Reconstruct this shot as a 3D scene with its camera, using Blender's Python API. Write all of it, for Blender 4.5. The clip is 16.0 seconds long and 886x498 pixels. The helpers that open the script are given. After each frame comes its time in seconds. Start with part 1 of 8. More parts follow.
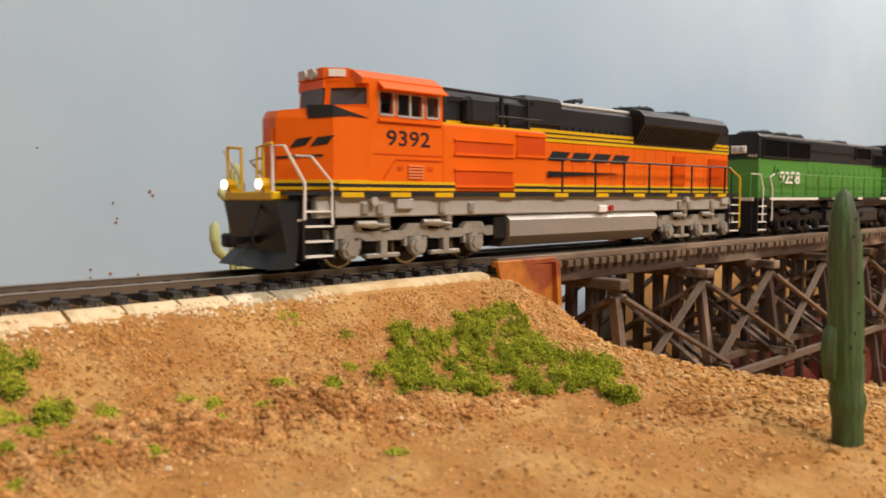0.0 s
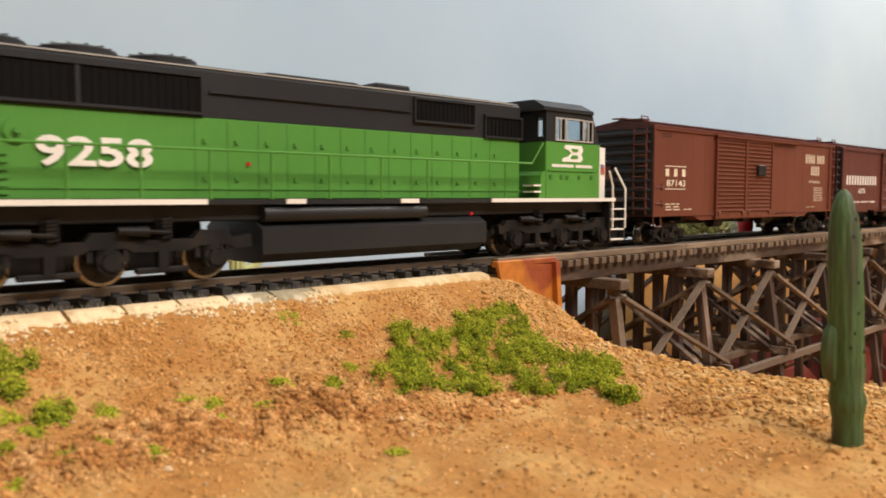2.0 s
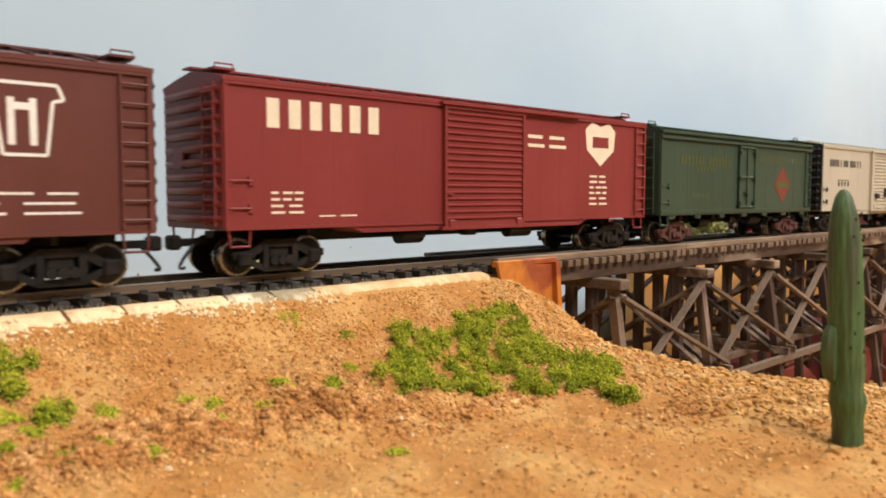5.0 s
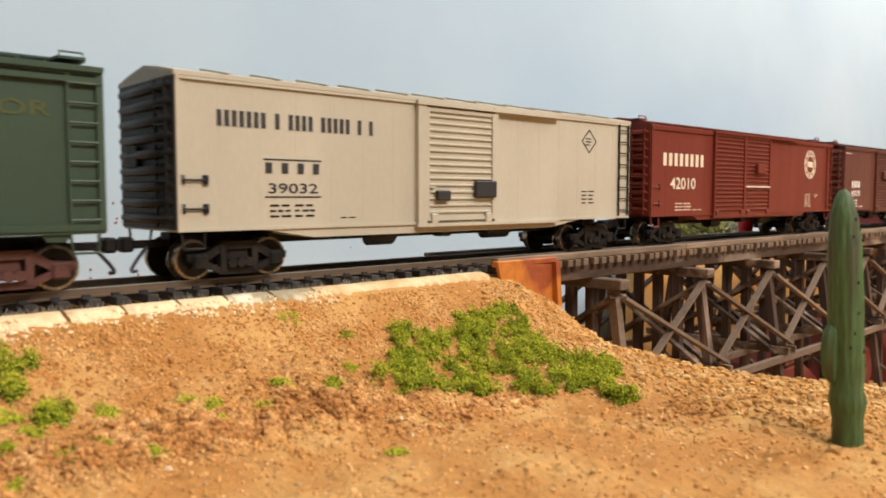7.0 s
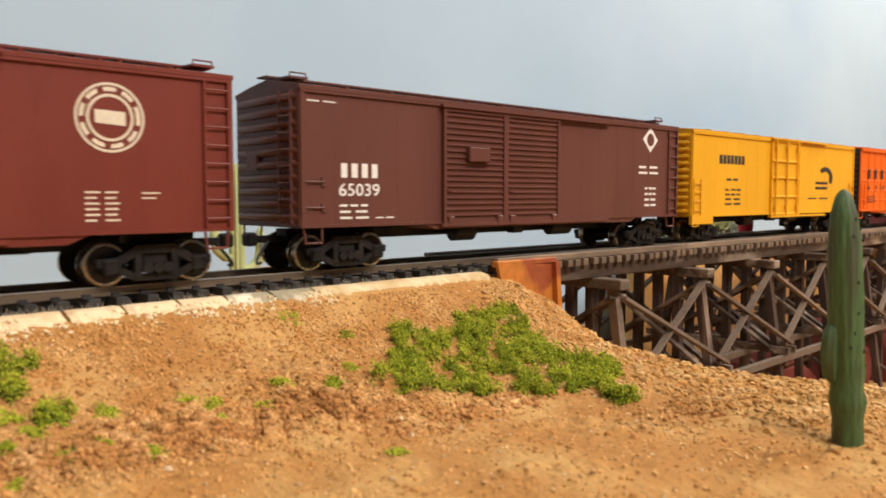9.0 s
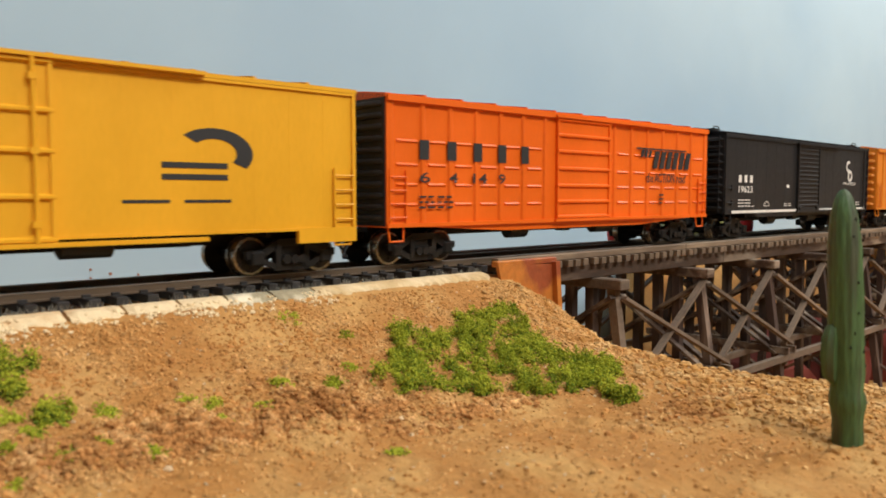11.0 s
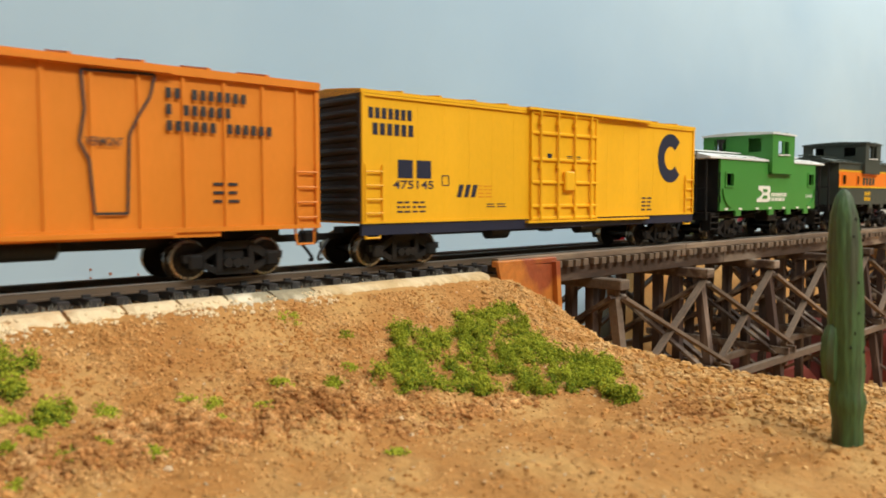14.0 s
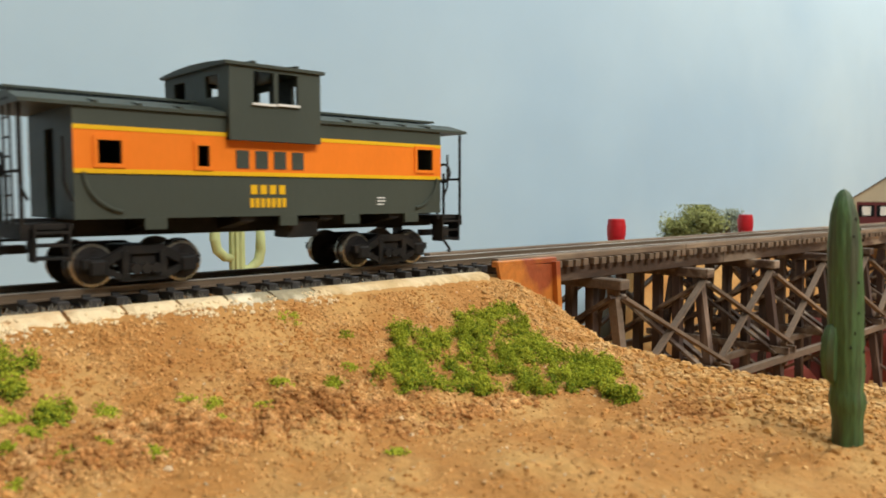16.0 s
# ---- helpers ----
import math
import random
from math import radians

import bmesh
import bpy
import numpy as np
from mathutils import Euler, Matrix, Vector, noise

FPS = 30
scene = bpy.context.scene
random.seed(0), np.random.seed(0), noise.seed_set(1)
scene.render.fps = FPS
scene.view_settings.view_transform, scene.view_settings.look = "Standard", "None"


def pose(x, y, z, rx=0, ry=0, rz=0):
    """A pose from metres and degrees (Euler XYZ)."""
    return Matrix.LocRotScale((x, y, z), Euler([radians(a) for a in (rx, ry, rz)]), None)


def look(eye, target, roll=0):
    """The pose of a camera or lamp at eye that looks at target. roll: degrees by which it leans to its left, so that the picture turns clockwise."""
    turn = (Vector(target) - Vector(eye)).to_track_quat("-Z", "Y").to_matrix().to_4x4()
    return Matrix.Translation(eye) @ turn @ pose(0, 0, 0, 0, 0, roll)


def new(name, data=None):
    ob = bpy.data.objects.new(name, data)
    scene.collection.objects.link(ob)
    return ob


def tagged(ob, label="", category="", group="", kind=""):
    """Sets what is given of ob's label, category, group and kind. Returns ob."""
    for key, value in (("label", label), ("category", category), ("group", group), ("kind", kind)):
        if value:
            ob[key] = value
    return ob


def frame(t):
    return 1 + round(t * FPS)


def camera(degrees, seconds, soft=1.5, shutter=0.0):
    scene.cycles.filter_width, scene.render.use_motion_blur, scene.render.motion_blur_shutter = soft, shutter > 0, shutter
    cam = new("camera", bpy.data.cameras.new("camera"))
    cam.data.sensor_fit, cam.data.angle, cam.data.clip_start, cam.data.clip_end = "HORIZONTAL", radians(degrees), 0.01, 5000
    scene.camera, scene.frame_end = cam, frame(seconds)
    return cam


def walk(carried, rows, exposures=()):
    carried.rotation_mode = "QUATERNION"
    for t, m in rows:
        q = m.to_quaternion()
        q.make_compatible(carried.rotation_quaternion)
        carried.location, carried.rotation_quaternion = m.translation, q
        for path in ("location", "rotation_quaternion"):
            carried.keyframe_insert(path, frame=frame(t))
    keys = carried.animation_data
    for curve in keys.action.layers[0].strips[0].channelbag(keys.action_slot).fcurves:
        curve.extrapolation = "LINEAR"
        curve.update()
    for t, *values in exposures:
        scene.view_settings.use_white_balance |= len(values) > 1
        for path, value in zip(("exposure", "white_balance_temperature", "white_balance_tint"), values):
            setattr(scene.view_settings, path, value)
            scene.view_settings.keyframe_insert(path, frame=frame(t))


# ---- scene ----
# ---- camera: stands still beside the layout, a little above the rails ----
cam = camera(59.9, 16.0, soft=1.7, shutter=0.12)
EYE = Vector((0.0, -0.1944, 0.0211))
AIM = Vector((0.67502, 0.73462, -0.06849))
walk(cam, [(0.0, look(EYE, EYE + AIM, 0.0)), (16.0, look(EYE, EYE + AIM, 0.0))],
     exposures=[(0.0, -0.10, 6900, 19), (0.5, -0.08, 6900, 18), (1.5, 0.06, 6950, 18), (2.0, 0.07, 6950, 18), (2.5, 0.24, 6950, 18), (7.0, 0.24, 6850, 17), (7.5, 0.13, 6850, 17), (8.0, 0.07, 6850, 17), (9.2, 0.14, 6750, 16), (11.3, -0.12, 6400, 9), (12.5, -0.11, 6400, 8), (13.5, -0.04, 6350, 7), (16.0, -0.03, 6350, 7)])

cam.data.dof.use_dof = True
cam.data.dof.focus_distance = 0.27
cam.data.dof.aperture_fstop = 33

# ---- light: a closed hobby room with fluorescent ceiling lights ----
world = bpy.data.worlds.new("room_air")
world.use_nodes = True
world.node_tree.nodes["Background"].inputs[0].default_value = (0.80, 0.90, 1.0, 1)
world.node_tree.nodes["Background"].inputs[1].default_value = 0.25
scene.world = world


def ceiling_lamp(x, y, z, tx, ty, tz, sx, sy, watts, colour=(1.0, 0.97, 0.92)):
    data = bpy.data.lights.new("ceiling_lamp", "AREA")
    data.shape, data.size, data.size_y, data.energy, data.color = "RECTANGLE", sx, sy, watts, colour
    ob = new("ceiling_lamp", data)
    ob.matrix_world = look((x, y, z), (tx, ty, tz))
    return ob


ceiling_lamp(0.26, -1.05, 1.10, 0.30, -0.1, 0.0, 1.2, 0.3, 25)
ceiling_lamp(1.35, -0.30, 0.95, 1.30, 0.0, 0.0, 1.2, 0.3, 14.5)

# ---- train schedule: metres travelled along the rails ----
SPEED = [0.1825, 0.1825, 0.1845, 0.1895, 0.1888, 0.1880, 0.1907, 0.1878, 0.1884, 0.1884, 0.1839, 0.1901, 0.2051, 0.2088, 0.2119, 0.2147, 0.2111]


def travelled(t):
    k = min(int(t), 15)
    s = sum((SPEED[i] + SPEED[i + 1]) / 2 for i in range(k))
    u = t - k
    return s + SPEED[k] * u + (SPEED[k + 1] - SPEED[k]) * u * u / 2


MOVERS = []     # (vehicle, x of its middle at 0 s)
ROLLERS = []    # (wheelset, x in its truck, radius)

# ---- materials ----
def mat(name, base, rough=0.6, metal=0.0, var=0.12, scale=60.0, bump=0.0, bscale=None, second=None, mix=(0.45, 0.6), spec=0.5, stretch=(1, 1, 1), isl=0.0, fine=6.0, rnd=0.0):
    """Procedural surface: base colour varied at two scales, with an optional second colour in patches and fine relief."""
    m = bpy.data.materials.new(name)
    m.use_nodes = True
    nt = m.node_tree
    n, l = nt.nodes, nt.links
    bs = n["Principled BSDF"]
    bs.inputs["Roughness"].default_value = rough
    bs.inputs["Metallic"].default_value = metal
    bs.inputs["Specular IOR Level"].default_value = spec
    tc = n.new("ShaderNodeTexCoord")
    mp = n.new("ShaderNodeMapping")
    mp.inputs["Scale"].default_value = stretch
    l.new(tc.outputs["Object"], mp.inputs[0])
    big, small = n.new("ShaderNodeTexNoise"), n.new("ShaderNodeTexNoise")
    big.inputs["Scale"].default_value, small.inputs["Scale"].default_value = scale, scale * fine
    big.inputs["Detail"].default_value, small.inputs["Detail"].default_value = 4, 5
    l.new(mp.outputs[0], big.inputs["Vector"])
    l.new(mp.outputs[0], small.inputs["Vector"])
    col = n.new("ShaderNodeRGB")
    col.outputs[0].default_value = (*base, 1)
    out = col.outputs[0]
    if second:
        ramp = n.new("ShaderNodeMapRange")
        ramp.inputs[1].default_value, ramp.inputs[2].default_value = mix
        l.new(big.outputs[0], ramp.inputs[0])
        mx = n.new("ShaderNodeMix")
        mx.data_type = "RGBA"
        mx.inputs[7].default_value = (*second, 1)
        l.new(ramp.outputs[0], mx.inputs[0])
        l.new(out, mx.inputs[6])
        out = mx.outputs[2]
    add = n.new("ShaderNodeMath")
    add.operation = "ADD"
    l.new(big.outputs[0], add.inputs[0])
    l.new(small.outputs[0], add.inputs[1])
    val = n.new("ShaderNodeMapRange")
    val.inputs[1].default_value, val.inputs[2].default_value = 0.6, 1.4
    val.inputs[3].default_value, val.inputs[4].default_value = 1 - var, 1 + var
    l.new(add.outputs[0], val.inputs[0])
    f = val.outputs[0]
    for amount, kind, socket in ((isl, "ShaderNodeNewGeometry", "Random Per Island"), (rnd, "ShaderNodeObjectInfo", "Random")):
        if amount:
            g = n.new(kind)
            r = n.new("ShaderNodeMapRange")
            r.inputs[3].default_value, r.inputs[4].default_value = 1 - amount, 1 + amount
            l.new(g.outputs[socket], r.inputs[0])
            mu = n.new("ShaderNodeMath")
            mu.operation = "MULTIPLY"
            l.new(f, mu.inputs[0])
            l.new(r.outputs[0], mu.inputs[1])
            f = mu.outputs[0]
    hsv = n.new("ShaderNodeHueSaturation")
    l.new(f, hsv.inputs["Value"])
    l.new(out, hsv.inputs["Color"])
    l.new(hsv.outputs[0], bs.inputs["Base Color"])
    rr = n.new("ShaderNodeMapRange")
    rr.inputs[3].default_value, rr.inputs[4].default_value = max(0.03, rough - 0.12), min(1, rough + 0.12)
    l.new(small.outputs[0], rr.inputs[0])
    l.new(rr.outputs[0], bs.inputs["Roughness"])
    if bump:
        bp = n.new("ShaderNodeBump")
        bp.inputs["Strength"].default_value = min(1.0, bump)
        bp.inputs["Distance"].default_value = 0.0006
        if bscale:
            bn = n.new("ShaderNodeTexNoise")
            bn.inputs["Scale"].default_value, bn.inputs["Detail"].default_value = bscale, 6
            l.new(mp.outputs[0], bn.inputs["Vector"])
            l.new(bn.outputs[0], bp.inputs["Height"])
        else:
            l.new(small.outputs[0], bp.inputs["Height"])
        l.new(bp.outputs[0], bs.inputs["Normal"])
    return m


def glow(name, colour, strength):
    m = bpy.data.materials.new(name)
    m.use_nodes = True
    bs = m.node_tree.nodes["Principled BSDF"]
    bs.inputs["Base Color"].default_value = (*colour, 1)
    bs.inputs["Emission Color"].default_value = (*colour, 1)
    bs.inputs["Emission Strength"].default_value = strength
    return m


def clear_glass(name, tint=(0.75, 0.82, 0.85)):
    m = bpy.data.materials.new(name)
    m.use_nodes = True
    bs = m.node_tree.nodes["Principled BSDF"]
    bs.inputs["Base Color"].default_value = (*tint, 1)
    bs.inputs["Roughness"].default_value = 0.06
    bs.inputs["Transmission Weight"].default_value = 1.0
    bs.inputs["IOR"].default_value = 1.2
    return m


def paint(name, c, rough=0.45, var=0.06):
    dusty = tuple(1.08 * v + d for v, d in zip(c, (0.004, 0.0035, 0.0025)))
    return mat(name, c, rough, var=var, scale=35, fine=30, bump=0.08, spec=0.3, second=dusty, mix=(0.46, 0.74), stretch=(1, 1, 0.35))


M_SKY = mat("painted_sky_wall", (0.345, 0.475, 0.575), 0.75, var=0.04, scale=3.0, bump=0.05, bscale=160, second=(0.405, 0.525, 0.595), mix=(0.4, 0.65))
M_PLASTER = mat("room_plaster", (0.75, 0.74, 0.72), 0.85, var=0.05, scale=4)
M_SAND = mat("sand", (0.43, 0.200, 0.056), 0.95, var=0.22, scale=45, bump=0.9, bscale=900, second=(0.475, 0.27, 0.092), mix=(0.42, 0.62), spec=0.2, fine=14)
M_GRAIN = mat("sand_grains", (0.50, 0.245, 0.076), 0.95, var=0.15, scale=120, second=(0.56, 0.33, 0.13), mix=(0.4, 0.6), spec=0.05, isl=0.26)
M_GRAVEL = mat("ochre_gravel", (0.47, 0.235, 0.060), 0.85, var=0.15, scale=150, second=(0.54, 0.33, 0.13), mix=(0.4, 0.6), spec=0.25, isl=0.25)
M_CLOD = mat("brown_clods", (0.44, 0.205, 0.066), 0.95, var=0.25, scale=200, spec=0.1, isl=0.30, bump=0.6, bscale=1200, second=(0.56, 0.32, 0.13), mix=(0.50, 0.64))
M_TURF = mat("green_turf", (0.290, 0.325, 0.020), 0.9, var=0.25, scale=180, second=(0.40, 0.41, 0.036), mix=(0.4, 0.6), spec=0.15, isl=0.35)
# darker copy of the turf green: shade inside the tufts, put into colour
M_TURF_SHADE = mat("shaded_green_turf", (0.125, 0.190, 0.020), 0.9, var=0.25, scale=220, spec=0.15, isl=0.35)
M_CREAM = mat("cream_plaster", (0.78, 0.62, 0.38), 0.9, var=0.10, scale=90, bump=0.5, bscale=700, second=(0.62, 0.40, 0.2), mix=(0.52, 0.68), spec=0.2)
M_CORK = mat("grey_cork", (0.36, 0.31, 0.20), 0.95, var=0.15, scale=120, bump=0.5, bscale=900, second=(0.75, 0.66, 0.48), mix=(0.55, 0.66), spec=0.15)
M_RAIL = mat("weathered_rail", (0.16, 0.115, 0.075), 0.55, 0.35, var=0.2, scale=60, stretch=(0.15, 1, 1), spec=0.5)
M_RAILTOP = mat("polished_railhead", (0.30, 0.27, 0.23), 0.5, 0.7, var=0.15, scale=60, stretch=(0.1, 1, 1))
M_TIE = mat("black_plastic_tie", (0.028, 0.026, 0.025), 0.55, var=0.25, scale=150, spec=0.5, rnd=0.3)
M_FUZZ = mat("grey_static_grass", (0.16, 0.15, 0.12), 0.9, var=0.2, scale=200, isl=0.5)
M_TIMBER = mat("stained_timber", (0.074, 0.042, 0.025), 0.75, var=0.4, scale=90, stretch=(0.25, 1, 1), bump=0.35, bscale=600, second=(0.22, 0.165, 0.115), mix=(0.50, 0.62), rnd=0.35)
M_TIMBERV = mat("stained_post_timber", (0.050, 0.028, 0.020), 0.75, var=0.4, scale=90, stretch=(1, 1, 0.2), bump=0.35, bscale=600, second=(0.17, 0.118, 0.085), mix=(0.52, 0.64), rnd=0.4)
M_TIMBERL = mat("pale_timber", (0.165, 0.116, 0.078), 0.8, var=0.4, scale=120, stretch=(0.3, 1, 1), bump=0.35, bscale=600, rnd=0.25)
M_GUARD = mat("sun_bleached_guard", (0.155, 0.105, 0.065), 0.75, var=0.28, scale=90, stretch=(0.2, 1, 1), bump=0.35, bscale=600, second=(0.26, 0.185, 0.115), mix=(0.48, 0.66), rnd=0.2)
M_RUSTCARD = mat("rust_orange_abutment", (0.52, 0.175, 0.026), 0.55, var=0.3, scale=60, second=(0.27, 0.060, 0.018), mix=(0.48, 0.62), bump=0.3)
M_REDROCK = mat("dark_red_rock", (0.17, 0.03, 0.02), 0.85, var=0.3, scale=40, bump=0.6, bscale=160)
M_CACTUS = mat("cactus_green", (0.068, 0.140, 0.044), 0.6, var=0.6, scale=330, stretch=(1, 1, 0.10), second=(0.050, 0.060, 0.030), mix=(0.46, 0.60), bump=0.9, bscale=500)
M_CACTUSY = mat("pale_cactus", (0.42, 0.46, 0.20), 0.7, var=0.2, scale=120, stretch=(1, 1, 0.3), bump=0.3)
M_BARREL = mat("red_barrel", (0.52, 0.012, 0.018), 0.4, var=0.1, scale=100)
M_LEAF = mat("olive_leaf", (0.24, 0.25, 0.07), 0.85, var=0.25, scale=60, isl=0.4)
M_LEAFG = mat("grey_leaf", (0.24, 0.27, 0.19), 0.85, var=0.2, scale=60, isl=0.35)
M_BARK = mat("bark", (0.12, 0.08, 0.05), 0.9, var=0.25, scale=150)
M_STAIN = mat("rust_stain", (0.30, 0.14, 0.09), 0.9, var=0.25, scale=300)
M_BLACK = mat("satin_black", (0.013, 0.013, 0.013), 0.5, var=0.2, scale=80, spec=0.3)
M_GRIME = mat("grimy_black", (0.009, 0.0085, 0.008), 0.6, var=0.3, scale=120, second=(0.020, 0.016, 0.012), mix=(0.5, 0.7), spec=0.25)
M_SCREEN = mat("black_mesh", (0.004, 0.004, 0.004), 0.7, var=0.2, scale=150, spec=0.1)
M_STEEL = mat("wheel_steel", (0.34, 0.30, 0.235), 0.28, 0.9, var=0.2, scale=150)
M_WHEEL = mat("dark_wheel", (0.018, 0.015, 0.014), 0.45, 0.3, var=0.25, scale=150)
M_WHITE = mat("white_print", (0.74, 0.72, 0.66), 0.6, var=0.1, scale=250)
M_CREAMP = mat("cream_print", (0.70, 0.62, 0.46), 0.6, var=0.1, scale=250)
M_INK = mat("black_print", (0.02, 0.02, 0.02), 0.6, var=0.1, scale=250)
M_GLASS = clear_glass("window_glass")
M_GLASSD = mat("dark_window", (0.012, 0.014, 0.016), 0.12, var=0.1, scale=50)
M_LAMP = glow("headlight", (1.0, 0.88, 0.66), 6.0)

# ---- mesh helpers ----
class Shape:
    """Collects solids in one bmesh."""

    def __init__(self):
        self.bm = bmesh.new()

    def box(self, x0, x1, y0, y1, z0, z1, bevel=0.0, m=None):
        vs = [self.bm.verts.new((x, y, z)) for x in (x0, x1) for y in (y0, y1) for z in (z0, z1)]
        fs = [self.bm.faces.new([vs[i] for i in q]) for q in ((0, 1, 3, 2), (4, 6, 7, 5), (0, 4, 5, 1), (2, 3, 7, 6), (0, 2, 6, 4), (1, 5, 7, 3))]
        if bevel:
            es = list({e for f in fs for e in f.edges})
            r = bmesh.ops.bevel(self.bm, geom=es, offset=bevel, segments=1, affect="EDGES", profile=0.5)
            if m is not None:
                vs = list({v for f in r["faces"] for v in f.verts} | {v for v in vs if v.is_valid})
        if m is not None:
            bmesh.ops.transform(self.bm, matrix=m, verts=vs)
        return self

    def beam(self, a, b, w, h, up=(0, 0, 1)):
        """A square timber from a to b, w wide and h high."""
        a, b = Vector(a), Vector(b)
        d = (b - a).normalized()
        s = d.cross(Vector(up)).normalized() * (w / 2)
        u = s.cross(d).normalized() * (h / 2)
        vs = [self.bm.verts.new(p + i * s + j * u) for p in (a, b) for i, j in ((-1, -1), (1, -1), (1, 1), (-1, 1))]
        for q in ((3, 2, 1, 0), (4, 5, 6, 7), (0, 1, 5, 4), (1, 2, 6, 5), (2, 3, 7, 6), (3, 0, 4, 7)):
            self.bm.faces.new([vs[i] for i in q])
        return self

    def prism(self, pts, axis, lo, hi):
        """A closed outline of pairs, pushed along an axis: pairs are the other two axes in order."""
        def place(p, w):
            q = list(p)
            q.insert("xyz".index(axis), w)
            return q
        a = [self.bm.verts.new(place(p, lo)) for p in pts]
        b = [self.bm.verts.new(place(p, hi)) for p in pts]
        self.bm.faces.new(a)
        self.bm.faces.new(b[::-1])
        for i in range(len(pts)):
            j = (i + 1) % len(pts)
            self.bm.faces.new((a[i], b[i], b[j], a[j]))
        return self

    def tube(self, pts, r, n=6, ends=True):
        """A round rod through points; r is one radius or one for each point."""
        pts = [Vector(p) for p in pts]
        rs = r if isinstance(r, (list, tuple)) else [r] * len(pts)
        rings, ref = [], None
        for i, p in enumerate(pts):
            d = (pts[min(i + 1, len(pts) - 1)] - pts[max(i - 1, 0)]).normalized()
            if ref is None:
                ref = d.orthogonal().normalized()
            ref = (ref - d * ref.dot(d)).normalized()
            o = d.cross(ref)
            rings.append([self.bm.verts.new(p + rs[i] * (math.cos(6.28318 * k / n) * ref + math.sin(6.28318 * k / n) * o)) for k in range(n)])
        for a, b in zip(rings, rings[1:]):
            for k in range(n):
                self.bm.faces.new((a[k], a[(k + 1) % n], b[(k + 1) % n], b[k]))
        if ends:
            self.bm.faces.new(rings[0][::-1])
            self.bm.faces.new(rings[-1])
        return self

    def disc(self, c, axis, r, depth, n=20):
        v = Vector((axis == "x", axis == "y", axis == "z")) * (depth / 2)
        return self.tube([Vector(c) - v, Vector(c) + v], r, n)

    def lump(self, c, r, squash=1.0, jitter=0.35, rng=random, sub=1):
        """A small uneven pebble or clump."""
        t = bmesh.ops.create_icosphere(self.bm, subdivisions=sub, radius=1.0)
        for v in t["verts"]:
            k = r * (1 + rng.uniform(-jitter, jitter))
            v.co = Vector(c) + Vector((v.co.x * k, v.co.y * k, v.co.z * k * squash))
        return self


def mesh_of(shape, name, material, smooth=False):
    bm = shape.bm if isinstance(shape, Shape) else shape
    bmesh.ops.recalc_face_normals(bm, faces=bm.faces)
    me = bpy.data.meshes.new(name)
    bm.to_mesh(me)
    bm.free()
    me.materials.append(material)
    if smooth:
        me.polygons.foreach_set("use_smooth", [True] * len(me.polygons))
        me.set_sharp_from_angle(angle=radians(40))
    return me


def part(name, shape, material, parent, label="", smooth=False):
    ob = new(name, mesh_of(shape, name, material, smooth))
    ob.parent = parent
    if label:
        ob["label"] = label
    return ob


def piece(name, data, parent, m):
    ob = new(name, data)
    ob.parent = parent
    ob.matrix_local = m
    return ob


def thing(name, label, category, group="", m=None, kind=""):
    ob = new(name)
    ob.empty_display_size = 0.01
    if m is not None:
        ob.matrix_world = m
    return tagged(ob, label, category, group, kind)


def solid(name, shape, material, label, category="", kind="", group="", smooth=False):
    return tagged(new(name, mesh_of(shape, name, material, smooth)), label, category, group, kind)


def hat(x, lo, hi):
    t = max(0.0, min(1.0, (x - lo) / (hi - lo)))
    return t * t * (3 - 2 * t)


def curve_through(pairs, x):
    for (a, u), (b, v) in zip(pairs, pairs[1:]):
        if x <= b:
            return u + (v - u) * max(0.0, (x - a) / (b - a))
    return pairs[-1][1]

# ---- ground: one sheet from the near bank through the ravine to the wall ----
WALL_Y = 0.20
NEAR = [(0.0, -0.0052), (0.0155, -0.0052), (0.0215, -0.0056), (0.026, -0.0085), (0.032, -0.0125), (0.045, -0.0188), (0.060, -0.0235), (0.080, -0.0265), (0.110, -0.0283), (0.20, -0.0295), (0.6, -0.032)]


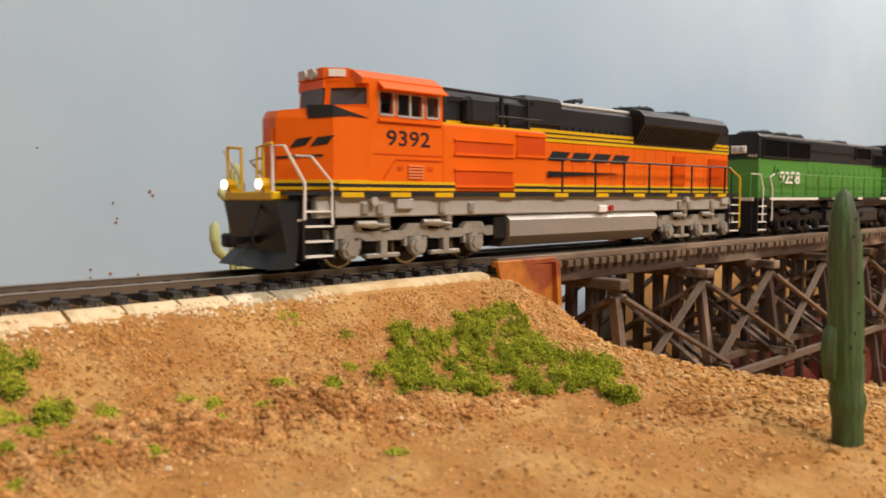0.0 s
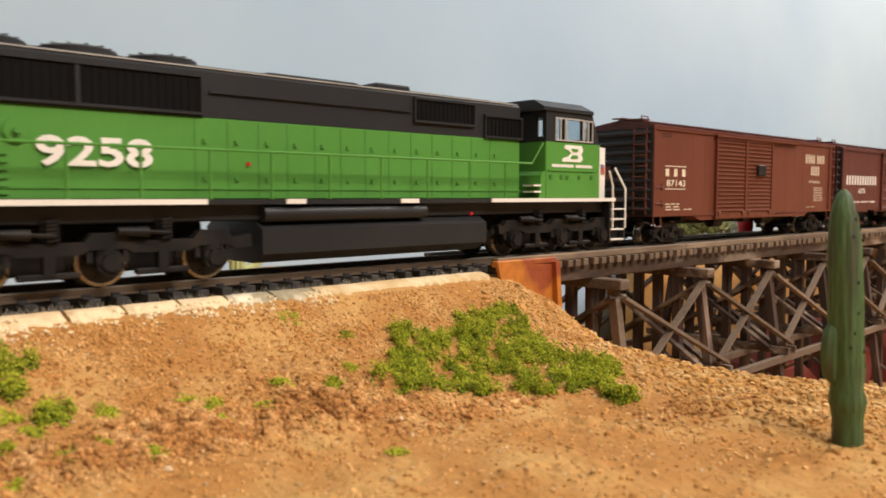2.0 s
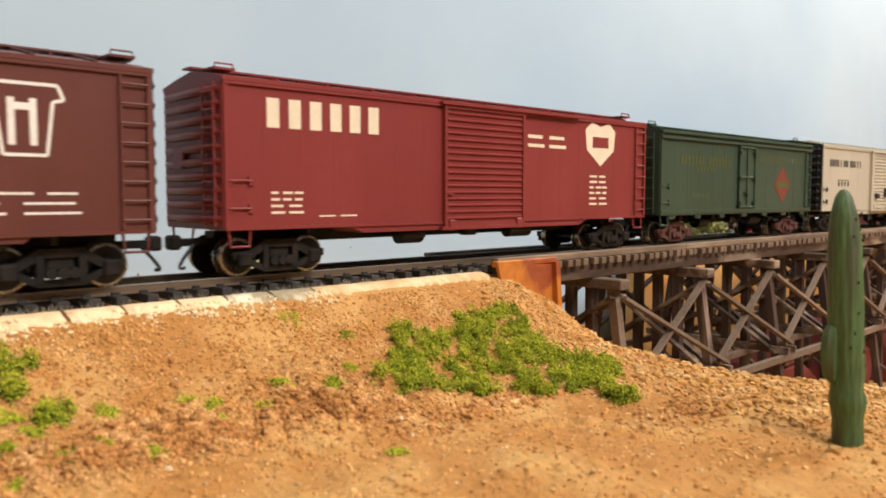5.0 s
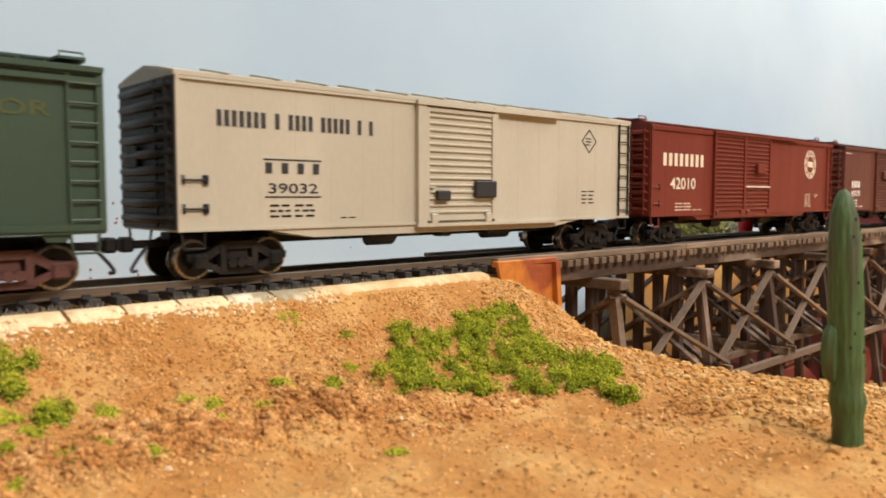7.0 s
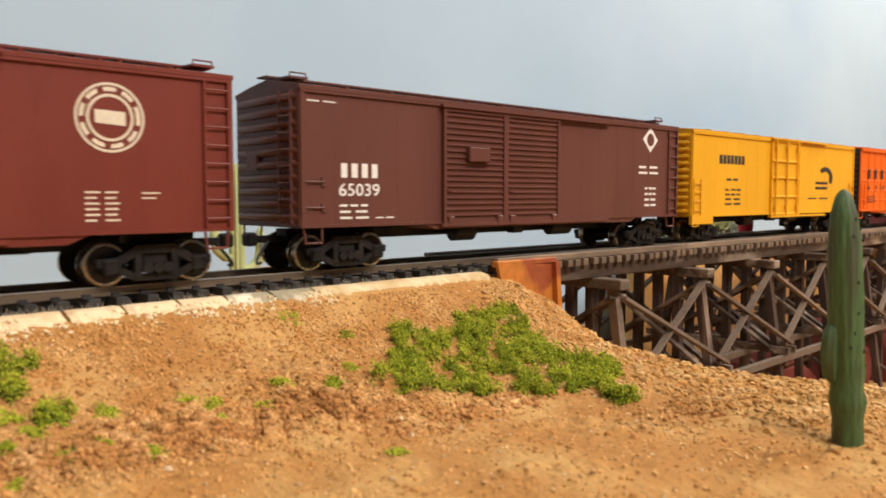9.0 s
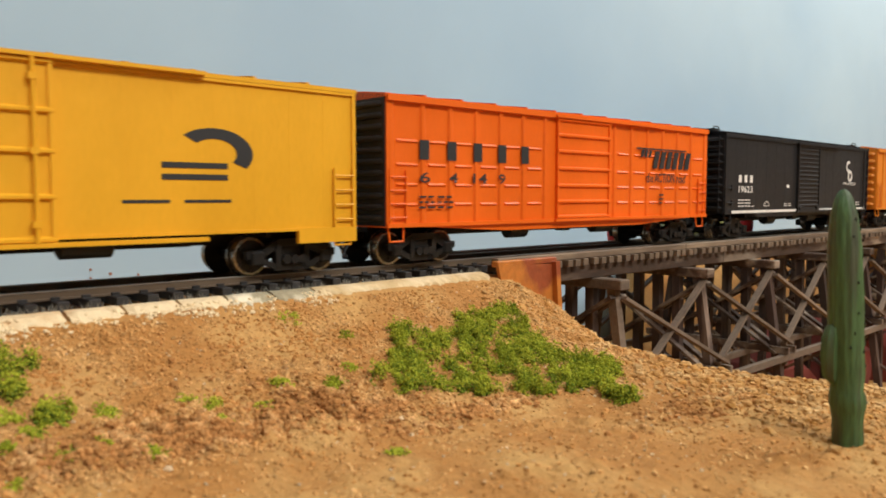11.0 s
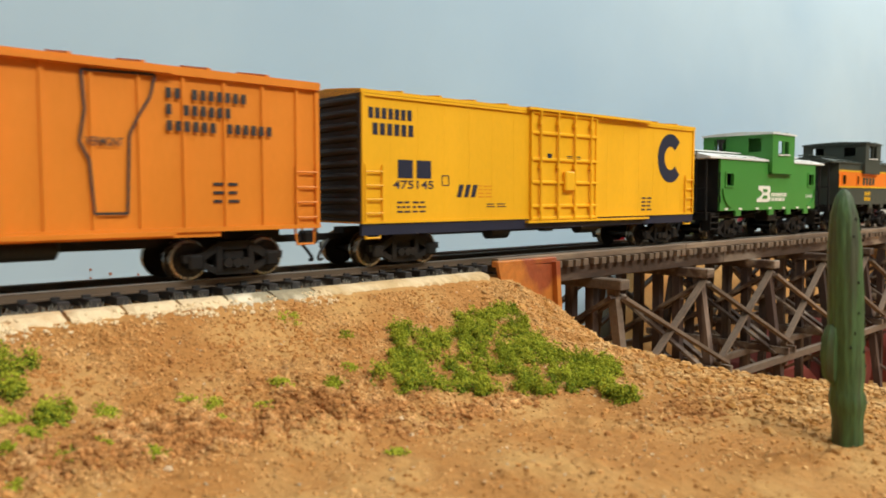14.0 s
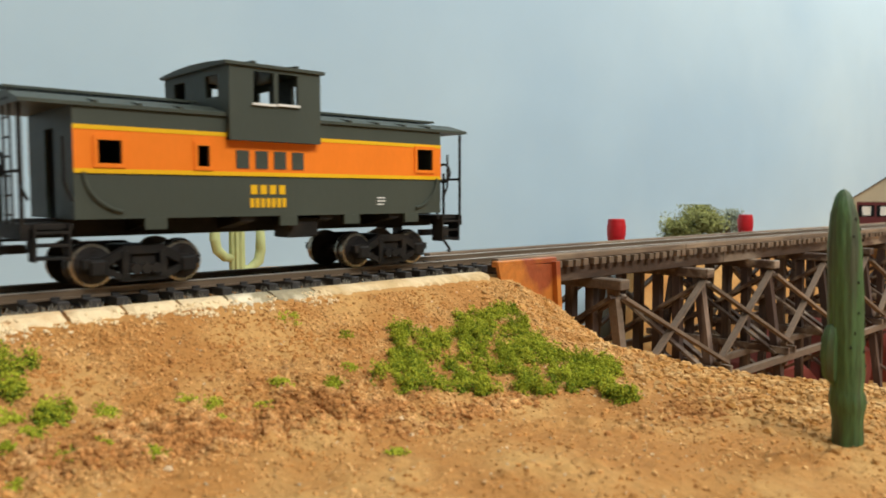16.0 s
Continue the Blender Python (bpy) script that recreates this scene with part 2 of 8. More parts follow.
def ground_z(x, y):
    d = abs(y)
    if y > 0:
        z = curve_through([(0.0, -0.0052), (0.016, -0.0056), (0.022, -0.008), (0.05, -0.019), (0.3, -0.021)], d)
    else:
        z = curve_through(NEAR, d)
        z += 0.0026 * math.exp(-((x - 0.085) / 0.05) ** 2 - ((y + 0.115) / 0.022) ** 2)
        z += 0.0022 * math.exp(-((x - 0.135) / 0.03) ** 2 - ((y + 0.050) / 0.016) ** 2)
    # the ravine
    on = 0.188 + 0.30 * max(0.0, -0.05 - y) + 0.05 * hat(y, 0.02, 0.1)
    u = x - on
    if u > 0:
        drop = 0.42 * u if u < 0.022 else 0.0092 + 0.95 * (u - 0.022)
        if y < -0.07:
            drop *= 1 - 0.55 * hat(-y, 0.07, 0.12)
        floor = -0.115 + 0.02 * hat(-y, 0.1, 0.3)
        back = hat(x, 0.86, 1.0)
        zr = max(z - drop, min(z, floor))
        z = zr * (1 - back) + z * back
    # ochre slope that rises behind the trestle
    if y > 0.05 and x > 0.3:
        rise = hat(y, 0.05, 0.13) * hat(x - 0.27 - 1.4 * y, 0.0, 0.05)
        z = z * (1 - rise) + (-0.0185) * rise
    if y < -0.02:
        z += 0.0016 * math.exp(-((y + 0.0585 + 0.04 * (x - 0.07)) / 0.0042) ** 2) * hat(x, 0.03, 0.05) * (1 - hat(x, 0.10, 0.125)) * (0.6 + 0.8 * noise.noise((x * 90, 3.0, 1.0)))
    if -0.15 < y < -0.026 and 0.0 < x < 0.26:
        # crumbled soil: lumps of a few millimetres, strongest along the broken band
        band = math.exp(-((y + 0.060 - 0.10 * max(0.0, x - 0.11)) / 0.011) ** 2) * (1 - hat(x, 0.10, 0.14))
        soft = hat(-y, 0.075, 0.10) * hat(noise.noise((x * 45, y * 45, 7.0)), 0.0, 0.35)
        lump = abs(noise.noise((x * 170, y * 170, 4.0))) + 0.6 * abs(noise.noise((x * 380, y * 380, 6.0)))
        z += (0.0028 * band + 0.0015 * soft + 0.0006) * (lump - 0.25)
    fine = 0.0011 * noise.noise((x * 38, y * 38, 0.3)) + 0.0006 * noise.noise((x * 110, y * 110, 2.1)) + 0.00025 * noise.noise((x * 420, y * 420, 5.0))
    return z + fine * hat(d, 0.018, 0.03)


def axis_steps(stops):
    out = []
    for a, b, step in stops:
        k = max(1, round((b - a) / step))
        out += [a + (b - a) * i / k for i in range(k)]
    return out + [stops[-1][1]]


def build_ground():
    xs = axis_steps([(-3.3, -0.3, 0.06), (-0.3, 0.0, 0.01), (0.0, 0.27, 0.0008), (0.27, 0.5, 0.004), (0.5, 1.1, 0.012), (1.1, 3.6, 0.06)])
    ys = axis_steps([(-0.6, -0.2, 0.02), (-0.2, -0.015, 0.0008), (-0.015, 0.06, 0.004), (0.06, WALL_Y, 0.008)])
    verts = [(x, y, ground_z(x, y)) for x in xs for y in ys]
    m = len(ys)
    faces = [(i * m + j, (i + 1) * m + j, (i + 1) * m + j + 1, i * m + j + 1) for i in range(len(xs) - 1) for j in range(m - 1)]
    me = bpy.data.meshes.new("ground")
    me.from_pydata(verts, [], faces)
    me.polygons.foreach_set("use_smooth", [True] * len(faces))
    me.materials.append(M_SAND)
    tagged(new("ground", me), "sandy tan desert scenery with loose grit", "ground", kind="structure")


build_ground()

# ---- room: painted sky wall behind, plain walls and ceiling around ----
solid("wall_north", Shape().box(-3.4, 3.7, WALL_Y, WALL_Y + 0.05, -1.2, 1.5), M_SKY, "pale blue painted sky wall with faint stains", "wall", "structure")
solid("wall_south", Shape().box(-3.4, 3.7, -2.75, -2.7, -1.2, 1.5), M_PLASTER, "plain white room wall", "wall", "structure")
solid("wall_east", Shape().box(3.7, 3.75, -2.75, WALL_Y + 0.05, -1.2, 1.5), M_PLASTER, "plain white room wall", "wall", "structure")
solid("wall_west", Shape().box(-3.45, -3.4, -2.75, WALL_Y + 0.05, -1.2, 1.5), M_PLASTER, "plain white room wall", "wall", "structure")
solid("ceiling", Shape().box(-3.45, 3.75, -2.75, WALL_Y + 0.05, 1.5, 1.55), M_PLASTER, "plain white room ceiling", "ceiling", "structure")
solid("floor", Shape().box(-3.45, 3.75, -2.75, WALL_Y + 0.05, -1.25, -1.2), M_PLASTER, "plain grey room floor", "floor", "structure")

# ---- track ----
RAIL_Y = 0.0088
TRESTLE = (0.186, 0.985)


def build_track():
    t = thing("railway_track", "model railway track with weathered steel rails", "track", kind="structure")
    for side in (-1, 1):
        y = side * RAIL_Y
        s = Shape().box(-3.3, 3.6, y - 0.00042, y + 0.00042, -0.0017, -0.0004)
        s.box(-3.3, 3.6, y - 0.0011, y + 0.0011, -0.0021, -0.0017)
        part("rail_web", s, M_RAIL, t, "brown weathered rail side")
        part("rail_head", Shape().box(-3.3, 3.6, y - 0.0006, y + 0.0006, -0.0004, 0.0, 0.00012), M_RAILTOP, t, "polished rail head")
    return t


TRACK = build_track()

# ---- rolling stock: shared pieces ----
SIDE = 0.0170


def glyphs(text, x0, x1, z0, z1, y, thick=0.00012, slant=0.0, bold=0.012):
    """Readable characters of the built-in font as a thin raised print on a side that faces -y."""
    cu = bpy.data.curves.new("print", "FONT")
    cu.body, cu.resolution_u, cu.offset = text, 3, bold
    ob = bpy.data.objects.new("print", cu)
    scene.collection.objects.link(ob)
    bpy.context.view_layer.update()
    me = bpy.data.meshes.new_from_object(ob.evaluated_get(bpy.context.evaluated_depsgraph_get()))
    bpy.data.objects.remove(ob)
    bm = bmesh.new()
    bm.from_mesh(me)
    bpy.data.meshes.remove(me)
    lx, hx = min(v.co.x for v in bm.verts), max(v.co.x for v in bm.verts)
    ly, hy = min(v.co.y for v in bm.verts), max(v.co.y for v in bm.verts)
    for v in bm.verts:
        u, w = (v.co.x - lx) / (hx - lx), (v.co.y - ly) / (hy - ly)
        v.co = (x0 + (x1 - x0) * u + slant * (w - 0.5) * (z1 - z0), y - thick, z0 + (z1 - z0) * w)
    s = Shape()
    s.bm.free()
    s.bm = bm
    return s


def blocks(word, x0, x1, z0, z1, y, fill=0.60, thick=0.00012, slant=0.0):
    """A plain bar for each character of a word that stays unlettered; spaces stay open."""
    s = Shape()
    k = len(word)
    w = (x1 - x0) / k
    for i, c in enumerate(word):
        if c == " ":
            continue
        a = x0 + i * w + w * (1 - fill) / 2
        b = a + w * fill
        d = slant * (z1 - z0) / 2
        s.prism([(a - d, z0), (b - d, z0), (b + d, z1), (a + d, z1)], "y", y - thick, y)
    return s


def bars(x0, x1, z0, z1, y, rows=3, cols=1, thick=0.0001, fill=0.38, seed=1):
    """Rows of plain bars for small print."""
    rng = random.Random(seed)
    s = Shape()
    h = (z1 - z0) / rows
    w = (x1 - x0) / cols
    for i in range(rows):
        for j in range(cols):
            a = x0 + j * w
            words = rng.randint(2, 3) if w > 0.006 else 1
            ww = w * 0.92 / words
            for q in range(words):
                s.box(a + q * ww, a + q * ww + ww * rng.uniform(0.6, 0.88), y - thick, y, z0 + i * h, z0 + i * h + h * fill)
    return s


def wheelset_mesh(r):
    s = Shape()
    for side in (-1, 1):
        y = side * 0.0083
        s.tube([(0, y + side * 0.0013, 0), (0, y + side * 0.0012, 0), (0, y + side * 0.0011, 0), (0, y - side * 0.0012, 0)], [r * 0.80, r * 0.86, r * 0.99, r * 1.0], 24)
        s.tube([(0, y - side * 0.0012, 0), (0, y - side * 0.0019, 0)], [r * 1.12, r * 1.10], 24)
        s.tube([(0, y + side * 0.0013, 0), (0, y + side * 0.0021, 0)], [r * 0.36, r * 0.3], 12)
        for k in range(6):
            a = k * math.pi / 3
            s.disc((math.cos(a) * r * 0.62, y + side * 0.0013, math.sin(a) * r * 0.62), "y", r * 0.12, 0.0006, 8)
    s.tube([(0, -0.0115, 0), (0, 0.0115, 0)], 0.0012, 8)
    me = mesh_of(s, "wheelset", M_WHEEL, True)
    me.materials.append(M_STEEL)
    for f in me.polygons:
        if math.hypot(f.center.x, f.center.z) > 0.88 * r:
            f.material_index = 1
    return me


WHEELS = {r: wheelset_mesh(r) for r in (0.0051, 0.0060)}


def add_axle(truck, x, r):
    w = new("wheelset", WHEELS[r])
    w.parent = truck
    ROLLERS.append((w, x, r))
    w.location = (x, 0, r)
    return w


def freight_truck(car, x, material, base=0.0213):
    """Two-axle truck: bolster and two cast side frames with springs, boxes and brake shoes."""
    s = Shape().box(x - 0.0030, x + 0.0030, -0.0125, 0.0125, 0.0042, 0.0078, 0.0004)
    s.disc((x, 0, 0.0085), "z", 0.0042, 0.0018, 14)
    s.beam((x - 0.0075, -0.007, 0.0042), (x - 0.0075, 0.007, 0.0042), 0.0012, 0.0022)
    s.beam((x + 0.0075, -0.007, 0.0042), (x + 0.0075, 0.007, 0.0042), 0.0012, 0.0022)
    truck = part("truck", s, material, car)
    h = base / 2
    for side in (-1, 1):
        f = Shape()
        y0, y1 = sorted((side * 0.0112, side * 0.0132))
        ctr = [(x - h - 0.0028, 0.0056), (x - h + 0.0022, 0.0060), (x - 0.0045, 0.0086), (x + 0.0045, 0.0086), (x + h - 0.0022, 0.0060), (x + h + 0.0028, 0.0056)]
        for (a, b), (c, d) in zip(ctr, ctr[1:]):
            f.beam((a - 0.0003, side * 0.0122, b), (c + 0.0003, side * 0.0122, d), 0.0020, 0.0020)
        ctr = [(x - h + 0.0010, 0.0046), (x - 0.0050, 0.0020), (x + 0.0050, 0.0020), (x + h - 0.0010, 0.0046)]
        for (a, b), (c, d) in zip(ctr, ctr[1:]):
            f.beam((a - 0.0003, side * 0.0122, b), (c + 0.0003, side * 0.0122, d), 0.0020, 0.0015)
        for k in (-1, 1):
            f.box(x + k * h - 0.0019, x + k * h + 0.0019, y0 - 0.0008, y1 + 0.0008, 0.0028, 0.0066, 0.0005)
            f.disc((x + k * 0.0024, side * 0.0124, 0.0042), "y", 0.0013, 0.0042, 8)
        f.disc((x, side * 0.0124, 0.0042), "y", 0.0013, 0.0046, 8)
        for k in (-1, 1):
            f.box(x + k * 0.0044 - 0.0008, x + k * 0.0044 + 0.0008, y0 - 0.0003, y1 + 0.0003, 0.0020, 0.0084)
        part("side_frame", f, material, truck)
    for k in (-1, 1):
        add_axle(truck, x + k * h, 0.0051)
    return truck


def coupler(car, xe, way, material=None):
    """Knuckle coupler with its shank and a curved air hose."""
    s = Shape().box(*sorted((xe - way * 0.004, xe + way * 0.0052)), -0.0011, 0.0011, 0.0080, 0.0100, 0.0002)
    s.box(*sorted((xe + way * 0.0046, xe + way * 0.0078)), -0.0024, 0.0018, 0.0072, 0.0110, 0.0006)
    part("coupler", s, material or M_GRIME, car)
    pts = [(xe + way * (0.002 + 0.0042 * math.sin(a * 1.2)), -0.0032 - 0.0006 * a, 0.0085 - 0.0060 * math.sin(a * 0.95)) for a in [i * 0.25 for i in range(9)]]
    part("air_hose", Shape().tube(pts, 0.00045, 6), M_BLACK, car, smooth=True)


def ladder(car, x, y, z0, z1, width, rungs, material, along="x", label=""):
    s = Shape()
    for i in range(rungs):
        z = z0 + (z1 - z0) * (i + 0.5) / rungs
        if along == "x":
            s.tube([(x - width / 2, y, z), (x + width / 2, y, z)], 0.00026, 5)
        else:
            s.tube([(x, y - width / 2, z), (x, y + width / 2, z)], 0.00026, 5)
    for k in (-1, 1):
        if along == "x":
            s.box(x + k * width / 2 - 0.0003, x + k * width / 2 + 0.0003, min(y, y * 0.97), max(y, y * 0.97), z0, z1)
        else:
            s.box(min(x, x * 0.993), max(x, x * 0.993), y + k * width / 2 - 0.0003, y + k * width / 2 + 0.0003, z0, z1)
    return part("ladder", s, material, car, label)


def grab(car, x0, x1, y, z, material):
    s = Shape().tube([(x0, y + 0.001, z), (x0, y - 0.0006, z), (x1, y - 0.0006, z), (x1, y + 0.001, z)], 0.00026, 5)
    for x in (x0, x1):
        s.box(x - 0.0007, x + 0.0007, y - 0.0005, y, z - 0.0012, z + 0.0012)
    return part("grab_iron", s, material, car)


def ribbed_door(car, x0, x1, z0, z1, material, ribs, side=-1, parent_name="door", boxes=(), yb=SIDE):
    """Sliding door with pressed horizontal ribs, a frame and rollers."""
    y = side * yb
    o = lambda d: side * (yb + d)
    s = Shape().box(x0, x1, *sorted((o(-0.0004), o(0.0007))), z0, z1)
    door = part(parent_name, s, material, car)
    f = Shape()
    for a, b in ((x0, x0 + 0.0011), (x1 - 0.0011, x1)):
        f.box(a, b, *sorted((o(0.0007), o(0.0014))), z0, z1)
    f.box(x0, x1, *sorted((o(0.0007), o(0.0013))), z1 - 0.0011, z1)
    f.box(x0, x1, *sorted((o(0.0007), o(0.0013))), z0, z0 + 0.0011)
    part("door_edge", f, material, door)
    h = (z1 - z0 - 0.003) / ribs
    r = Shape().prism([(o(0.0006), -h * 0.28), (o(0.0013), -h * 0.05), (o(0.0013), h * 0.12), (o(0.0006), h * 0.28)], "x", x0 + 0.0013, x1 - 0.0013)
    me = mesh_of(r, "door_rib", material)
    for i in range(ribs):
        piece("door_rib", me, door, pose(0, 0, z0 + 0.0015 + h * (i + 0.5)))
    for x in (x0 + 0.003, x1 - 0.003):
        part("door_roller", Shape().box(x - 0.0014, x + 0.0014, *sorted((o(0.0004), o(0.0019))), z0 - 0.0012, z0 + 0.0022, 0.0003), material, door)
    part("door_handle", Shape().box(x0 + 0.001, x0 + 0.0032, *sorted((o(0.0010), o(0.0017))), z0 + 0.010, z0 + 0.0106), material, door)
    return door


def panel_door(car, x0, x1, z0, z1, material, bands, side=-1, yb=SIDE, rods=2):
    """Plain door divided by a few horizontal ribs, with locking rods."""
    o = lambda d: side * (yb + d)
    door = part("door", Shape().box(x0, x1, *sorted((o(-0.0004), o(0.0006))), z0, z1), material, car)
    f = Shape()
    for z in [z0 + 0.0006] + [z0 + (z1 - z0) * b for b in bands] + [z1 - 0.0006]:
        f.prism([(o(0.0005), z - 0.0008), (o(0.0014), z - 0.0003), (o(0.0014), z + 0.0003), (o(0.0005), z + 0.0008)], "x", x0, x1)
    for a in (x0, x1 - 0.001):
        f.box(a, a + 0.001, *sorted((o(0.0005), o(0.0012))), z0, z1)
    part("door_ribs", f, material, door)
    if rods:
        q = Shape()
        for i in range(rods):
            x = x0 + (x1 - x0) * (0.12 + 0.76 * i / max(1, rods - 1))
            q.tube([(x, o(0.0016), z0), (x, o(0.0016), z1)], 0.0005, 6)
            for z in (z0 + 0.004, (z0 + z1) / 2, z1 - 0.004):
                q.box(x - 0.0009, x + 0.0009, *sorted((o(0.0008), o(0.0021))), z - 0.0007, z + 0.0007)
        part("locking_rod", q, material, door)
    return door


def car_end(car, x, way, z0, z1, material, ribs, half=SIDE):
    """Pressed steel end with rounded corrugations."""
    h = (z1 - z0) / ribs
    w = half - 0.0012
    s = Shape().tube([(-way * 0.0003, -w - 0.0006, 0), (way * 0.0004, -w + 0.001, 0), (way * 0.0005, 0, 0), (way * 0.0004, w - 0.001, 0), (-way * 0.0003, w + 0.0006, 0)], [h * 0.10, h * 0.30, h * 0.34, h * 0.30, h * 0.10], 8)
    me = mesh_of(s, "end_rib", material, True)
    for i in range(ribs):
        piece("end_rib", me, car, pose(x, 0, z0 + h * (i + 0.5)))


def underframe(car, L, material, drop=0.0):
    s = Shape().box(-L / 2 + 0.004, L / 2 - 0.004, -0.0028, 0.0028, 0.0082, 0.0118)
    for k in (-0.36, -0.18, 0.0, 0.18, 0.36):
        s.box(k * L - 0.0006, k * L + 0.0006, -0.0150, 0.0150, 0.0104, 0.0126)
    part("underframe", s, material, car)
    part("brake_cylinder", Shape().tube([(-0.030, -0.0075, 0.0088), (-0.021, -0.0075, 0.0088), (-0.019, -0.0075, 0.0088)], [0.0026, 0.0026, 0.0010], 12), M_BLACK, car, smooth=True)
    part("air_reservoir", Shape().tube([(0.018, -0.0085, 0.0092), (0.0188, -0.0085, 0.0092), (0.030, -0.0085, 0.0092), (0.0308, -0.0085, 0.0092)], [0.0012, 0.0025, 0.0025, 0.0012], 12), M_BLACK, car, smooth=True)
    part("brake_rod", Shape().tube([(-0.05, -0.0075, 0.0092), (0.05, -0.0075, 0.0086)], 0.0003, 5), M_BLACK, car)
    part("brake_valve", Shape().box(-0.004, 0.001, -0.012, -0.008, 0.0082, 0.0112, 0.0004), M_BLACK, car)


def box_body(L, zb, zt, sill, half=SIDE, depth=0.0025):
    """Carbody outline: flat sides, with a lower sill between x positions where it is given."""
    s = Shape()
    x0, x1 = -L / 2, L / 2
    low = [(x0, zb)]
    if sill:
        a, b, c, d, dz = sill
        low += [(a, zb), (b, zb - dz), (c, zb - dz), (d, zb)]
    low += [(x1, zb), (x1, zt), (x0, zt)]
    s.prism(low, "y", -half, half)
    return s


def car_roof(car, L, zt, peak, material, ribs, walkway=True, wmat=None, over=0.0006):
    s = Shape()
    x0, x1 = -L / 2 - 0.0004, L / 2 + 0.0004
    h = SIDE + over
    s.prism([(-h, zt - 0.0008), (-h, zt + 0.0003), (-h * 0.5, zt + (peak - zt) * 0.62), (0, peak), (h * 0.5, zt + (peak - zt) * 0.62), (h, zt + 0.0003), (h, zt - 0.0008)], "x", x0, x1)
    roof = part("roof", s, material, car)
    r = Shape()
    for i in range(1, ribs):
        x = x0 + (x1 - x0) * i / ribs
        for k in (-1, 1):
            r.beam((x, k * h * 0.99, zt + 0.0004), (x, k * 0.002, peak + 0.0001), 0.0010, 0.0009)
    part("roof_rib", r, material, roof)
    if walkway:
        w = Shape()
        for k in (-1, 0, 1):
            w.box(x0 - 0.001, x1 + 0.001, k * 0.0018 - 0.00078, k * 0.0018 + 0.00078, peak + 0.0005, peak + 0.0010)
        for i in range(ribs + 1):
            x = x0 + (x1 - x0) * (i + 0.5) / (ribs + 1)
            w.box(x - 0.0004, x + 0.0004, -0.0024, 0.0024, peak - 0.0002, peak + 0.0006)
        part("running_board", w, wmat or material, roof)
        for e in (-1, 1):
            g = Shape()
            xx = e * (L / 2 - 0.004)
            g.box(xx - 0.003, xx + 0.003, -0.0105, -0.004, peak - 0.0002, peak + 0.0004)
            g.tube([(xx - 0.0025, -0.0100, peak), (xx - 0.0025, -0.0100, peak + 0.0014), (xx + 0.0025, -0.0100, peak + 0.0014), (xx + 0.0025, -0.0100, peak)], 0.00025, 5)
            part("roof_grab", g, wmat or material, roof)
    return roof


